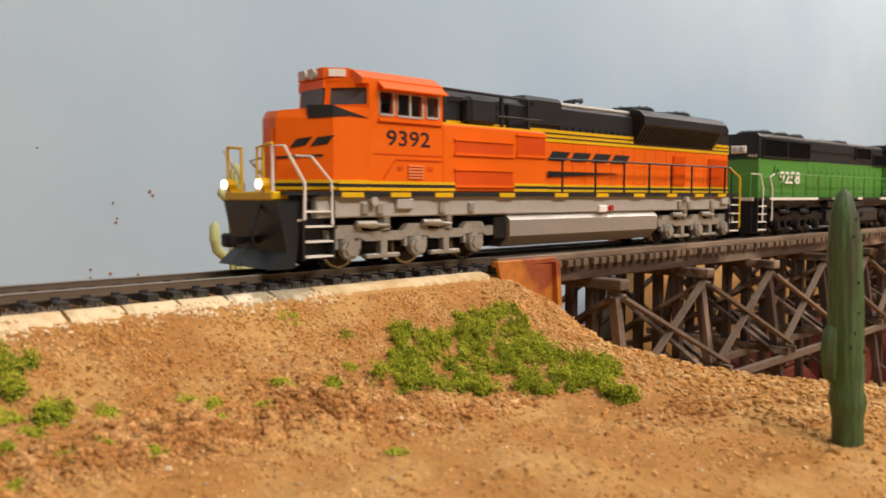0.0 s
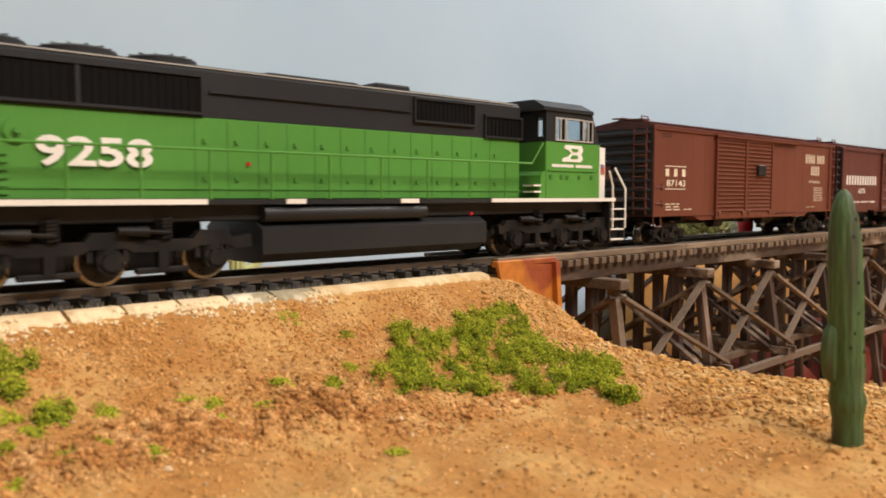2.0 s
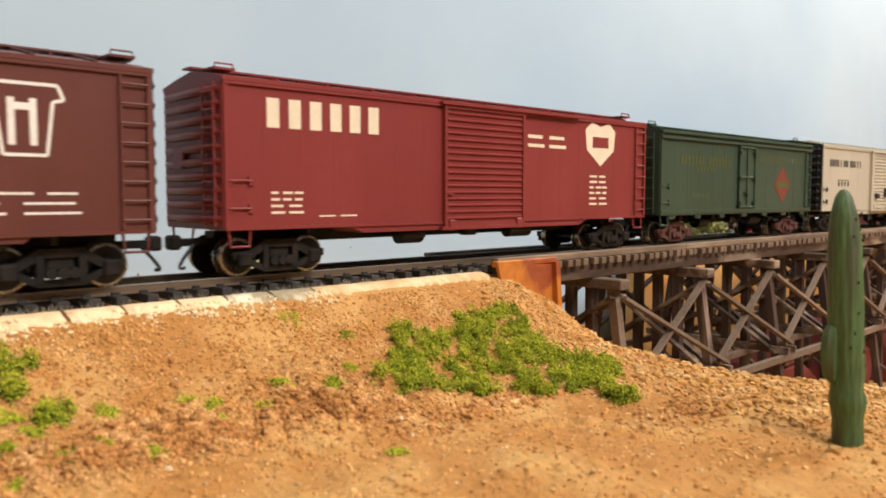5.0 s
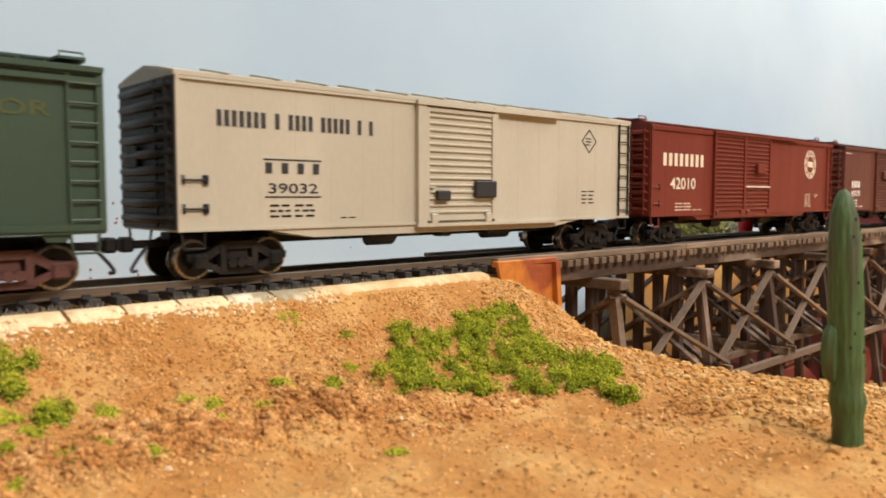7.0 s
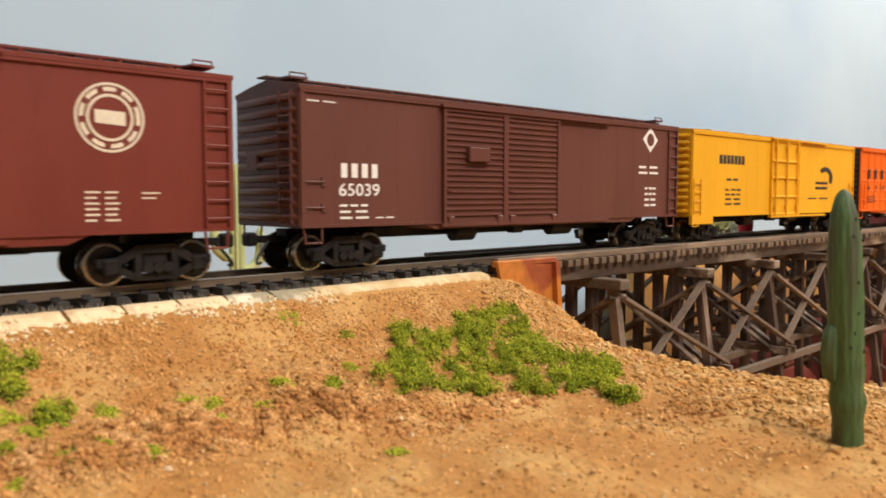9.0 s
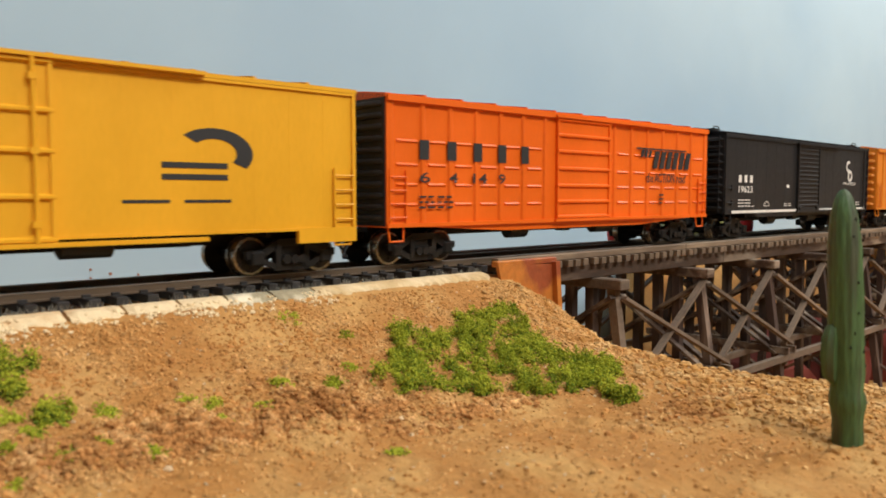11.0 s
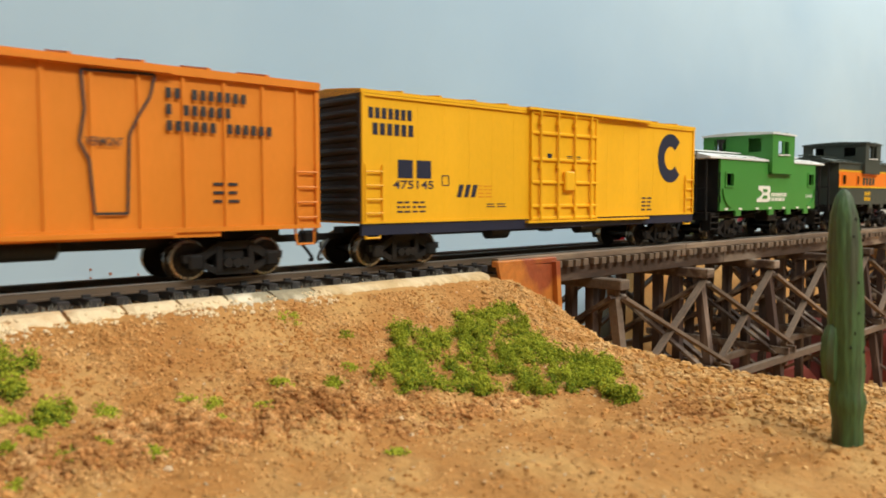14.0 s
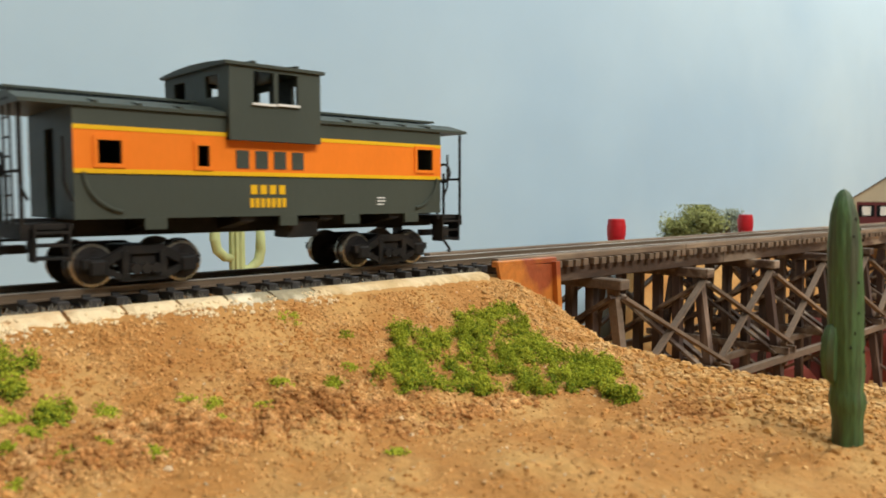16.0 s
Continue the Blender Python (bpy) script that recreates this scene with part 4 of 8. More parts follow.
def yellow_plug_car():
    car = boxcar("boxcar", "golden yellow plug-door boxcar with black lettering", 2.0932, 0.1896, C_YELLOW, C_YELLOW, C_YELLOW, zb=0.0118, sill=None, end_ribs=12, tall_ladder=False, walkway=False, peak=0.0525)
    part("side_sill", Shape().box(-0.0948, -0.076, Y - 0.0006, Y + 0.001, 0.0085, 0.0125).box(0.076, 0.0948, Y - 0.0006, Y + 0.001, 0.0085, 0.0125), C_YELLOW, car)
    panel_door(car, -0.0180, 0.0160, 0.0112, 0.0500, C_YELLOW, (0.25, 0.5, 0.72), rods=3)
    door_track(car, -0.019, 0.050, 0.0112, 0.0500, C_YELLOW)
    part("lettering", blocks("ABCDEFG", -0.0707, -0.0452, 0.0363, 0.0404, Y, 0.75), M_INK, car)
    part("small_print", bars(-0.063, -0.050, 0.0285, 0.0310, Y, 1), M_INK, car)
    part("small_print", bars(-0.064, -0.046, 0.0170, 0.0260, Y, 4), M_INK, car)
    s = Shape()
    cx, cz = 0.0525, 0.0315
    for i in range(14):
        p, q = -0.6 + 3.0 * i / 14, -0.6 + 3.0 * (i + 1) / 14
        s.prism([(cx + 0.0105 * math.cos(p), cz + 0.0062 * math.sin(p)), (cx + 0.0105 * math.cos(q), cz + 0.0062 * math.sin(q)), (cx + 0.0060 * math.cos(q), cz + 0.0036 * math.sin(q)), (cx + 0.0060 * math.cos(p), cz + 0.0036 * math.sin(p))], "y", Y - 0.00012, Y)
    for z in (0.0250, 0.0278):
        s.box(0.0393, 0.0560, Y - 0.00012, Y, z, z + 0.0014)
    part("emblem", s, M_INK, car)
    part("small_print", bars(0.030, 0.062, 0.0195, 0.0215, Y, 1), M_INK, car)


def vermilion_car():
    car = boxcar("boxcar", "bright orange outside-post boxcar with black lettering and black ends", 2.2913, 0.1845, C_ORED, C_DKEND, C_ORED, zb=0.0118, sill=(-0.080, -0.040, 0.040, 0.080, 0.0022), end_ribs=11, tall_ladder=False, walkway=False, peak=0.0530, zt=0.0508, rivets=False)
    posts = Shape()
    xs = [-0.0905, -0.078, -0.0665, -0.055, -0.0435, -0.032, -0.0205] + [0.0215, 0.033, 0.0445, 0.056, 0.0675, 0.079, 0.0905]
    for x in xs:
        posts.prism([(x - 0.0012, Y), (x - 0.0006, Y - 0.0006), (x + 0.0006, Y - 0.0006), (x + 0.0012, Y)], "z", 0.013, 0.0495)
    part("side_post", posts, C_ORED, car)
    dash = Shape()
    for a, b in zip(xs, xs[1:]):
        if a < 0 < b:
            continue
        for z in (0.0185, 0.0245, 0.0305, 0.0375):
            dash.prism([(Y, z - 0.0006), (Y - 0.0005, z), (Y, z + 0.0006)], "x", a + 0.0022, b - 0.0022)
    part("pressed_bead", dash, C_ORED, car)
    part("side_rail", Shape().box(-0.0922, 0.0922, Y - 0.0013, Y, 0.0490, 0.0508).box(-0.0922, 0.0922, Y - 0.0010, Y, 0.0118, 0.0130), C_ORED, car)
    panel_door(car, -0.0146, 0.0176, 0.0130, 0.0492, C_ORED, (0.17, 0.33, 0.5, 0.67, 0.83), rods=0)
    door_track(car, -0.016, 0.050, 0.0130, 0.0492, C_ORED)
    yy = Y - 0.0007
    part("lettering", blocks("A B C D E", -0.0806, -0.0288, 0.0322, 0.0381, Y - 0.0006, 0.66), M_INK, car)
    part("number", glyphs("6", -0.0798, -0.0755, 0.0252, 0.0284, yy), M_INK, car)
    part("number", glyphs("4", -0.0676, -0.0638, 0.0252, 0.0284, yy), M_INK, car)
    part("number", glyphs("14", -0.0570, -0.0505, 0.0252, 0.0284, yy), M_INK, car)
    part("number", glyphs("9", -0.0450, -0.0418, 0.0252, 0.0284, yy), M_INK, car)
    part("small_print", bars(-0.0800, -0.0645, 0.0174, 0.0222, yy, 3, 2), M_INK, car)
    part("lettering", blocks("ABCDEF", 0.0480, 0.0777, 0.0326, 0.0398, Y - 0.0006, 0.7, slant=0.3), M_INK, car)
    rule(car, 0.036, 0.074, 0.0405, M_INK, 0.0006, Y - 0.0006)
    part("lettering", blocks("ABC", 0.039, 0.047, 0.0370, 0.0400, Y - 0.0006, 0.7, slant=0.3), M_INK, car)
    part("lettering", glyphs("the ACTION road", 0.0430, 0.0735, 0.0268, 0.0306, Y - 0.0006), M_INK, car)
    part("small_print", bars(0.0530, 0.0570, 0.0180, 0.0230, yy, 3), M_INK, car)


def black_car():
    car = boxcar("boxcar", "black single-door boxcar with white lettering and stripe", 2.4929, 0.1830, C_BLACK, C_BLACK, C_BLACK, sill=(-0.062, -0.057, 0.060, 0.065, 0.0018), end_ribs=10, peak=0.0530)
    ribbed_door(car, -0.0126, 0.0158, 0.0134, 0.0488, C_BLACK, 14)
    door_track(car, -0.014, 0.044, 0.0134, 0.0488, C_BLACK)
    part("lettering", blocks("A B C", -0.0776, -0.0632, 0.0278, 0.0313, Y, 0.95), M_WHITE, car)
    part("number", glyphs("19623", -0.0776, -0.0632, 0.0228, 0.0261, Y), M_WHITE, car)
    part("small_print", bars(-0.0777, -0.0640, 0.0160, 0.0204, Y, 3, 2), M_WHITE, car)
    part("small_print", bars(-0.0640, -0.0589, 0.0160, 0.0168, Y, 1), M_WHITE, car)
    part("small_print", bars(-0.0244, -0.0190, 0.0256, 0.0273, Y, 1, fill=0.9), M_WHITE, car)
    part("small_print", bars(-0.0270, -0.0164, 0.0159, 0.0180, Y, 2), M_WHITE, car)
    part("stripe", Shape().box(-0.0850, -0.0128, Y - 0.00062, Y - 0.0005, 0.0129, 0.0142), M_WHITE, car)
    part("stripe", Shape().box(0.0172, 0.0866, Y - 0.00062, Y - 0.0005, 0.0133, 0.0142), M_WHITE, car)
    outline(car, [(-0.0500, 0.0162), (-0.0445, 0.0162), (-0.0452, 0.0178), (-0.0472, 0.0184), (-0.0493, 0.0178)], 0.0003, M_WHITE)
    s = Shape()
    for cx, cz, r, lo, hi in ((0.0605, 0.0388, 0.0034, 0.9, 5.4), (0.0634, 0.0331, 0.0034, 0.0, 6.2832)):
        for i in range(18):
            p, q = lo + (hi - lo) * i / 18, lo + (hi - lo) * (i + 1) / 18
            s.prism([(cx + r * math.cos(p), cz + r * math.sin(p)), (cx + r * math.cos(q), cz + r * math.sin(q)), (cx + r * 0.55 * math.cos(q), cz + r * 0.55 * math.sin(q)), (cx + r * 0.55 * math.cos(p), cz + r * 0.55 * math.sin(p))], "y", Y - 0.00012, Y)
    part("emblem", s, M_WHITE, car, "white interlocked ring emblem")
    part("lettering", glyphs("PROGRESS", 0.0535, 0.0721, 0.0279, 0.0294, Y), M_WHITE, car)
    part("small_print", bars(0.0572, 0.0686, 0.0158, 0.0221, Y, 4), M_WHITE, car)
    part("small_print", bars(0.0740, 0.0800, 0.0158, 0.0185, Y, 2), M_WHITE, car)


def pumpkin_car():
    car = boxcar("boxcar", "pumpkin orange outside-post boxcar with black lettering", 2.6959, 0.1898, C_ORANGE, C_ORANGE, C_ORANGE, zb=0.0125, sill=None, trucks=0.378, end_ribs=8, tall_ladder=False, walkway=False, peak=0.0540, zt=0.0512, rivets=False)
    posts = Shape()
    xs = [-0.094, -0.0835, -0.0735, -0.063, -0.0525, -0.042, -0.0315, -0.021] + [0.026, 0.036, 0.0465, 0.057, 0.0675, 0.078, 0.088, 0.094]
    for x in xs:
        posts.prism([(x - 0.0006, Y), (x - 0.0004, Y - 0.0006), (x + 0.0004, Y - 0.0006), (x + 0.0006, Y)], "z", 0.013, 0.0495)
    posts.box(-0.0949, 0.0949, Y - 0.0012, Y, 0.0494, 0.0512).box(-0.0949, 0.0949, Y - 0.0008, Y, 0.0125, 0.0136)
    part("side_post", posts, C_ORANGE, car)
    part("side_sill", Shape().box(-0.068, 0.066, Y - 0.0002, Y + 0.001, 0.0112, 0.0126), C_ORANGE, car)
    part("door_post", Shape().box(-0.0180, -0.0152, Y - 0.0016, Y, 0.0130, 0.0500), C_ORANGE, car)
    ribbed_door(car, -0.0151, 0.0181, 0.0128, 0.0495, C_ORANGE, 15)
    door_track(car, -0.018, 0.054, 0.0128, 0.0495, C_ORANGE)
    lk = Shape().tube([(-0.026, Y - 0.002, 0.0185), (-0.019, Y - 0.002, 0.0200)], 0.0004, 5).box(-0.020, -0.017, Y - 0.0026, Y - 0.0010, 0.0175, 0.0215, 0.0003).box(-0.002, 0.004, Y - 0.0030, Y - 0.0010, 0.0150, 0.0180, 0.0003)
    part("door_latch", lk, C_ORANGE, car)
    outline(car, [(-0.0737, 0.0364), (-0.0649, 0.0364), (-0.0649, 0.0458), (-0.0737, 0.0458)], 0.0006, M_INK, Y - 0.0007, "emblem_frame")
    outline(car, [(-0.0729, 0.0430), (-0.0693, 0.0448), (-0.0657, 0.0430), (-0.0693, 0.0440)], 0.0004, M_INK, Y - 0.0007, "emblem_roof")
    for a, b, c, d in ((-0.0729, -0.0714, 0.0384, 0.0428), (-0.0711, -0.0695, 0.0378, 0.0436), (-0.0691, -0.0675, 0.0372, 0.0436), (-0.0672, -0.0659, 0.0374, 0.0428)):
        part("emblem", Shape().box(a, b, Y - 0.0007, Y - 0.0005, c, d), M_INK, car, "dark bar of a square emblem")
    for i, (w, b) in enumerate((("THE", 0.5), ("BRIDGE", 1.0), ("ROAD", 0.78))):
        z = 0.0434 - i * 0.0036
        part("lettering", glyphs(w, -0.0625, -0.0625 + 0.0101 * b, z, z + 0.0028, Y - 0.0007), M_INK, car)
    for w, a, b in (("CUSHI", -0.0726, -0.0648), ("ON SE", -0.0610, -0.0540), ("RVICE", -0.0509, -0.0441)):
        part("lettering", glyphs(w, a, b, 0.0297, 0.0328, Y - 0.0006), M_INK, car)
    part("lettering", blocks("ABC", -0.0718, -0.0650, 0.0230, 0.0256, Y, 0.7), M_INK, car)
    part("number", glyphs("8024", -0.0619, -0.0537, 0.0230, 0.0257, Y - 0.0004), M_INK, car)
    outline(car, [(0.0340, 0.0485), (0.0501, 0.0490), (0.0490, 0.0440), (0.0465, 0.0400), (0.0440, 0.0350), (0.0432, 0.0172), (0.0360, 0.0172), (0.0352, 0.0290), (0.0332, 0.0330), (0.0345, 0.0400)], 0.0006, M_INK, Y - 0.0007, "map_outline")
    part("lettering", glyphs("VERMONT", 0.0345, 0.0425, 0.0322, 0.0342, Y - 0.0006), M_INK, car)
    for i, (w, b) in enumerate((("AB CDEFGHI", 0.75), ("A BCDEFG", 0.6), ("ABCDEF GHIJKL", 1.0))):
        z = 0.0440 - i * 0.0038
        part("lettering", blocks(w, 0.0522, 0.0522 + 0.0284 * b, z, z + 0.0024, Y - 0.0007, 0.6), M_INK, car)
    part("small_print", bars(-0.0708, -0.0486, 0.0170, 0.0214, Y - 0.0002, 3, 3, fill=0.35), M_INK, car)
    part("small_print", bars(0.0642, 0.0720, 0.0195, 0.0258, Y - 0.0002, 3, 2, fill=0.35), M_INK, car)


def bright_yellow_car():
    car = boxcar("boxcar", "bright yellow plug-door boxcar with navy sill and black ends", 2.8963, 0.1824, C_YEL2, C_DKEND, C_YEL2, zb=0.0132, sill=None, trucks=0.394, end_ribs=10, tall_ladder=False, walkway=False, peak=0.0530, zt=0.0512)
    part("side_sill", Shape().box(-0.0912, 0.0912, Y - 0.0001, Y + 0.001, 0.0098, 0.0132), C_NAVY, car, "navy side sill")
    panel_door(car, -0.0190, 0.0190, 0.0126, 0.0508, C_YEL2, (0.13, 0.35, 0.56, 0.8), rods=4)
    part("door_track", Shape().box(-0.021, 0.054, Y - 0.0021, Y, 0.0508, 0.0517).box(-0.021, 0.054, Y - 0.0018, Y, 0.0118, 0.0126), C_YEL2, car)
    part("door_latch", Shape().box(-0.0015, 0.0040, Y - 0.0024, Y - 0.0006, 0.0230, 0.0300, 0.0004), C_YEL2, car)
    part("lettering", blocks("ABCDEFG", -0.0889, -0.0720, 0.0435, 0.0466, Y, 0.68), C_NAVY, car)
    part("lettering", blocks("ABCDEF", -0.0875, -0.0714, 0.0388, 0.0422, Y, 0.68), C_NAVY, car)
    part("lettering", blocks("AB", -0.0785, -0.0639, 0.0265, 0.0319, Y, 0.8), C_NAVY, car)
    part("number", glyphs("475145", -0.0796, -0.0636, 0.0233, 0.0258, Y), C_NAVY, car)
    part("small_print", bars(-0.0781, -0.0658, 0.0162, 0.0204, Y, 3, 2), C_NAVY, car)
    part("lettering", blocks("ABC", -0.0537, -0.0443, 0.0208, 0.0248, Y, 0.6, slant=0.3), C_NAVY, car)
    outline(car, [(-0.0600, 0.0245), (-0.0572, 0.0245), (-0.0572, 0.0275), (-0.0600, 0.0275)], 0.0003, C_NAVY)
    part("rub_plate", bars(-0.0439, -0.0364, 0.0208, 0.0255, Y, 4, 1, fill=0.2), C_ORANGE, car)
    part("small_print", bars(-0.040, -0.029, 0.0175, 0.0192, Y, 2), C_NAVY, car)
    part("small_print", bars(-0.0100, -0.0060, 0.0345, 0.0362, Y - 0.0007, 1, fill=1.0), C_NAVY, car)
    part("small_print", bars(0.001, 0.011, 0.0345, 0.0362, Y - 0.0007, 2), C_NAVY, car)
    part("small_print", bars(0.0509, 0.0589, 0.0153, 0.0216, Y, 4, 2, fill=0.4), C_NAVY, car)
    s = Shape()
    cx, cz, rx, rz = 0.0722, 0.0372, 0.0098, 0.0103
    for i in range(22):
        p, q = 0.75 + 4.8 * i / 22, 0.75 + 4.8 * (i + 1) / 22
        s.prism([(cx + rx * math.cos(p), cz + rz * math.sin(p)), (cx + rx * math.cos(q), cz + rz * math.sin(q)), (cx + rx * 0.48 * math.cos(q), cz + rz * 0.48 * math.sin(q)), (cx + rx * 0.48 * math.cos(p), cz + rz * 0.48 * math.sin(p))], "y", Y - 0.00012, Y)
    part("emblem", s, C_NAVY, car, "large navy open ring emblem")


brown_auto_car()
brown_short_car()
red_car()
green_express_car()
tan_car()
oxide_car()
umber_car()
yellow_plug_car()
vermilion_car()
black_car()
pumpkin_car()
bright_yellow_car()

# ---- locomotives and cabooses ----
C_LORANGE = paint("locomotive_orange", (0.80, 0.132, 0.006), 0.35)
C_DORANGE = paint("grille_orange", (0.66, 0.080, 0.006), 0.45)
C_LBLACK = paint("locomotive_black", (0.020, 0.021, 0.022), 0.42)
C_LYEL = paint("stripe_yellow", (0.72, 0.42, 0.010), 0.4)
C_SILVER = mat("silver_grey", (0.44, 0.42, 0.37), 0.42, 0.1, var=0.12, scale=60, bump=0.08)
C_TSILVER = mat("dusty_silver_truck", (0.36, 0.335, 0.28), 0.38, 0.35, var=0.25, scale=110, bump=0.15)
C_TANK = mat("satin_silver_tank", (0.40, 0.375, 0.33), 0.36, 0.45, var=0.08, scale=40)
C_LGREEN = paint("cascade_green", (0.075, 0.255, 0.042), 0.4)
C_CGREEN = paint("caboose_green", (0.058, 0.235, 0.040), 0.4)
C_LWHITE = paint("engine_white", (0.78, 0.75, 0.66), 0.45)
C_OLIVE = paint("dark_olive_grey", (0.050, 0.060, 0.047), 0.5)
C_BAND = paint("band_orange", (0.78, 0.195, 0.012), 0.45)
C_CABIN = paint("cab_interior", (0.10, 0.085, 0.07), 0.8)
C_SEAM = paint("shaded_green_seam", (0.045, 0.16, 0.028), 0.5)
C_FLAGRED = paint("faded_red", (0.55, 0.14, 0.10), 0.5)
C_FLAGBLUE = paint("faded_blue", (0.20, 0.22, 0.34), 0.5)
# lighter orange with the glint on the louvre slats painted in
C_SHINE = paint("shine_orange_edge", (0.80, 0.30, 0.12), 0.5)
C_LINING = paint("pale_cab_lining", (0.42, 0.40, 0.36), 0.7)
# opaque grey: the glass's room reflections are put into the base colour
M_WSHIELD = mat("reflection_grey_windshield", (0.085, 0.085, 0.090), 0.14, var=0.2, scale=40)
C_ROOFW = paint("pale_roof", (0.70, 0.70, 0.66), 0.6)


def wall_with_holes(x0, x1, z0, z1, y0, y1, holes):
    """A wall panel with rectangular openings right through it."""
    s = Shape()
    xs = sorted({x0, x1, *[v for h in holes for v in h[:2]]})
    zs = sorted({z0, z1, *[v for h in holes for v in h[2:]]})
    for a, b in zip(xs, xs[1:]):
        run = None
        for c, d in zip(zs, zs[1:]):
            m, n = (a + b) / 2, (c + d) / 2
            if any(h[0] < m < h[1] and h[2] < n < h[3] for h in holes):
                if run:
                    s.box(a, b, y0, y1, *run)
                run = None
            else:
                run = (run[0], d) if run else (c, d)
        if run:
            s.box(a, b, y0, y1, *run)
    bmesh.ops.remove_doubles(s.bm, verts=s.bm.verts, dist=1e-6)
    return s


def railing(loco, pts, posts, foot, r, material, post_material=None):
    part("handrail", Shape().tube(pts, r, 6), material, loco, smooth=True)
    if posts:
        base = Shape().tube([(0, 0, 0), (0, 0, 1)], r * 1.15, 6)
        for x, y, z in posts:
            part("stanchion", Shape().tube([(x, y, foot), (x, y, z)], r * 1.15, 6), post_material or material, loco)


def six_wheel_truck(loco, xs, material, z_top=0.0135):
    mid = xs[1]
    truck = part("truck", Shape().box(xs[0] - 0.001, xs[2] + 0.001, -0.0060, 0.0060, 0.0030, 0.0146, 0.0005), M_GRIME, loco)
    for side in (-1, 1):
        y0, y1 = sorted((side * 0.0122, side * 0.0146))
        f = Shape()
        up = []
        for x in xs:
            up += [(x - 0.0052, 0.0108), (x - 0.0036, 0.0128), (x + 0.0036, 0.0128), (x + 0.0052, 0.0108)]
        low = []
        for x in reversed(xs):
            low += [(x + 0.0060, 0.0080), (x + 0.0040, 0.0090), (x - 0.0040, 0.0090), (x - 0.0060, 0.0080)]
        f.prism([(xs[0] - 0.0078, 0.0116)] + up + [(xs[2] + 0.0105, 0.0116), (xs[2] + 0.0105, 0.0082)] + low + [(xs[0] - 0.0074, 0.0084)], "y", y0, y1)
        part("side_frame", f, material, truck)
        for x in xs:
            j = Shape().box(x - 0.0026, x + 0.0026, y0 + 0.0002, y1 + 0.0002, 0.0044, 0.0092, 0.0006)
            j.disc((x, side * 0.0146, 0.0060), "y", 0.0031, 0.0022, 18)
            j.disc((x, side * 0.0158, 0.0060), "y", 0.0020, 0.0012, 14)
            for k in range(6):
                j.disc((x + 0.0025 * math.cos(k * 1.047), side * 0.0158, 0.0060 + 0.0025 * math.sin(k * 1.047)), "y", 0.0004, 0.0007, 6)
            j.box(x - 0.0046, x - 0.0034, y0 + 0.0004, y1 - 0.0004, 0.0060, 0.0092).box(x + 0.0034, x + 0.0046, y0 + 0.0004, y1 - 0.0004, 0.0060, 0.0092)
            part("journal_box", j, material, truck)
        for a, b in zip(xs, xs[1:]):
            m = (a + b) / 2
            q = Shape().tube([(m - 0.0110, side * 0.0156, 0.0132), (m - 0.0040, side * 0.0156, 0.0128)], [0.0009, 0.0013], 10)
            q.tube([(m - 0.0040, side * 0.0156, 0.0128), (m + 0.0010, side * 0.0156, 0.0124)], 0.0005, 6)
            part("brake_cylinder", q, material, truck, smooth=True)
            g = Shape().box(m - 0.0064, m + 0.0064, y0 + 0.0002, y1 - 0.0002, 0.0028, 0.0042, 0.0003).box(m - 0.0012, m + 0.0012, y0, y1, 0.0036, 0.0082)
            part("brake_rigging", g, material, truck)
            sp = Shape().tube([(m + 0.0005 + 0.0018 * math.cos(k * 1.047), side * 0.0138 + 0.0018 * math.sin(k * 1.047), 0.0108 + k * 0.00014) for k in range(37)], 0.0004, 5)
            part("spring", sp, material, truck)
    for x in xs:
        add_axle(truck, x, 0.0060)
    return truck


def steps(loco, x, way, material, edge, z0=0.0035, z1=0.0200):
    """Corner step well with treads on both sides."""
    for side in (-1, 1):
        s = Shape().box(*sorted((x, x + way * 0.0105)), *sorted((side * 0.0100, side * 0.0128)), z0, z1)
        s.box(*sorted((x + way * 0.0098, x + way * 0.0105)), *sorted((side * 0.0128, side * 0.0165)), z0, z1)
        s.box(*sorted((x, x + way * 0.0007)), *sorted((side * 0.0128, side * 0.0165)), z0, z1)
        part("step_well", s, material, loco)
        for k in range(4):
            z = z0 + 0.0008 + k * (z1 - z0) / 4
            part("step_tread", Shape().box(*sorted((x + way * 0.0008, x + way * 0.0097)), *sorted((side * 0.0130, side * 0.0168)), z, z + 0.0005), edge, loco)


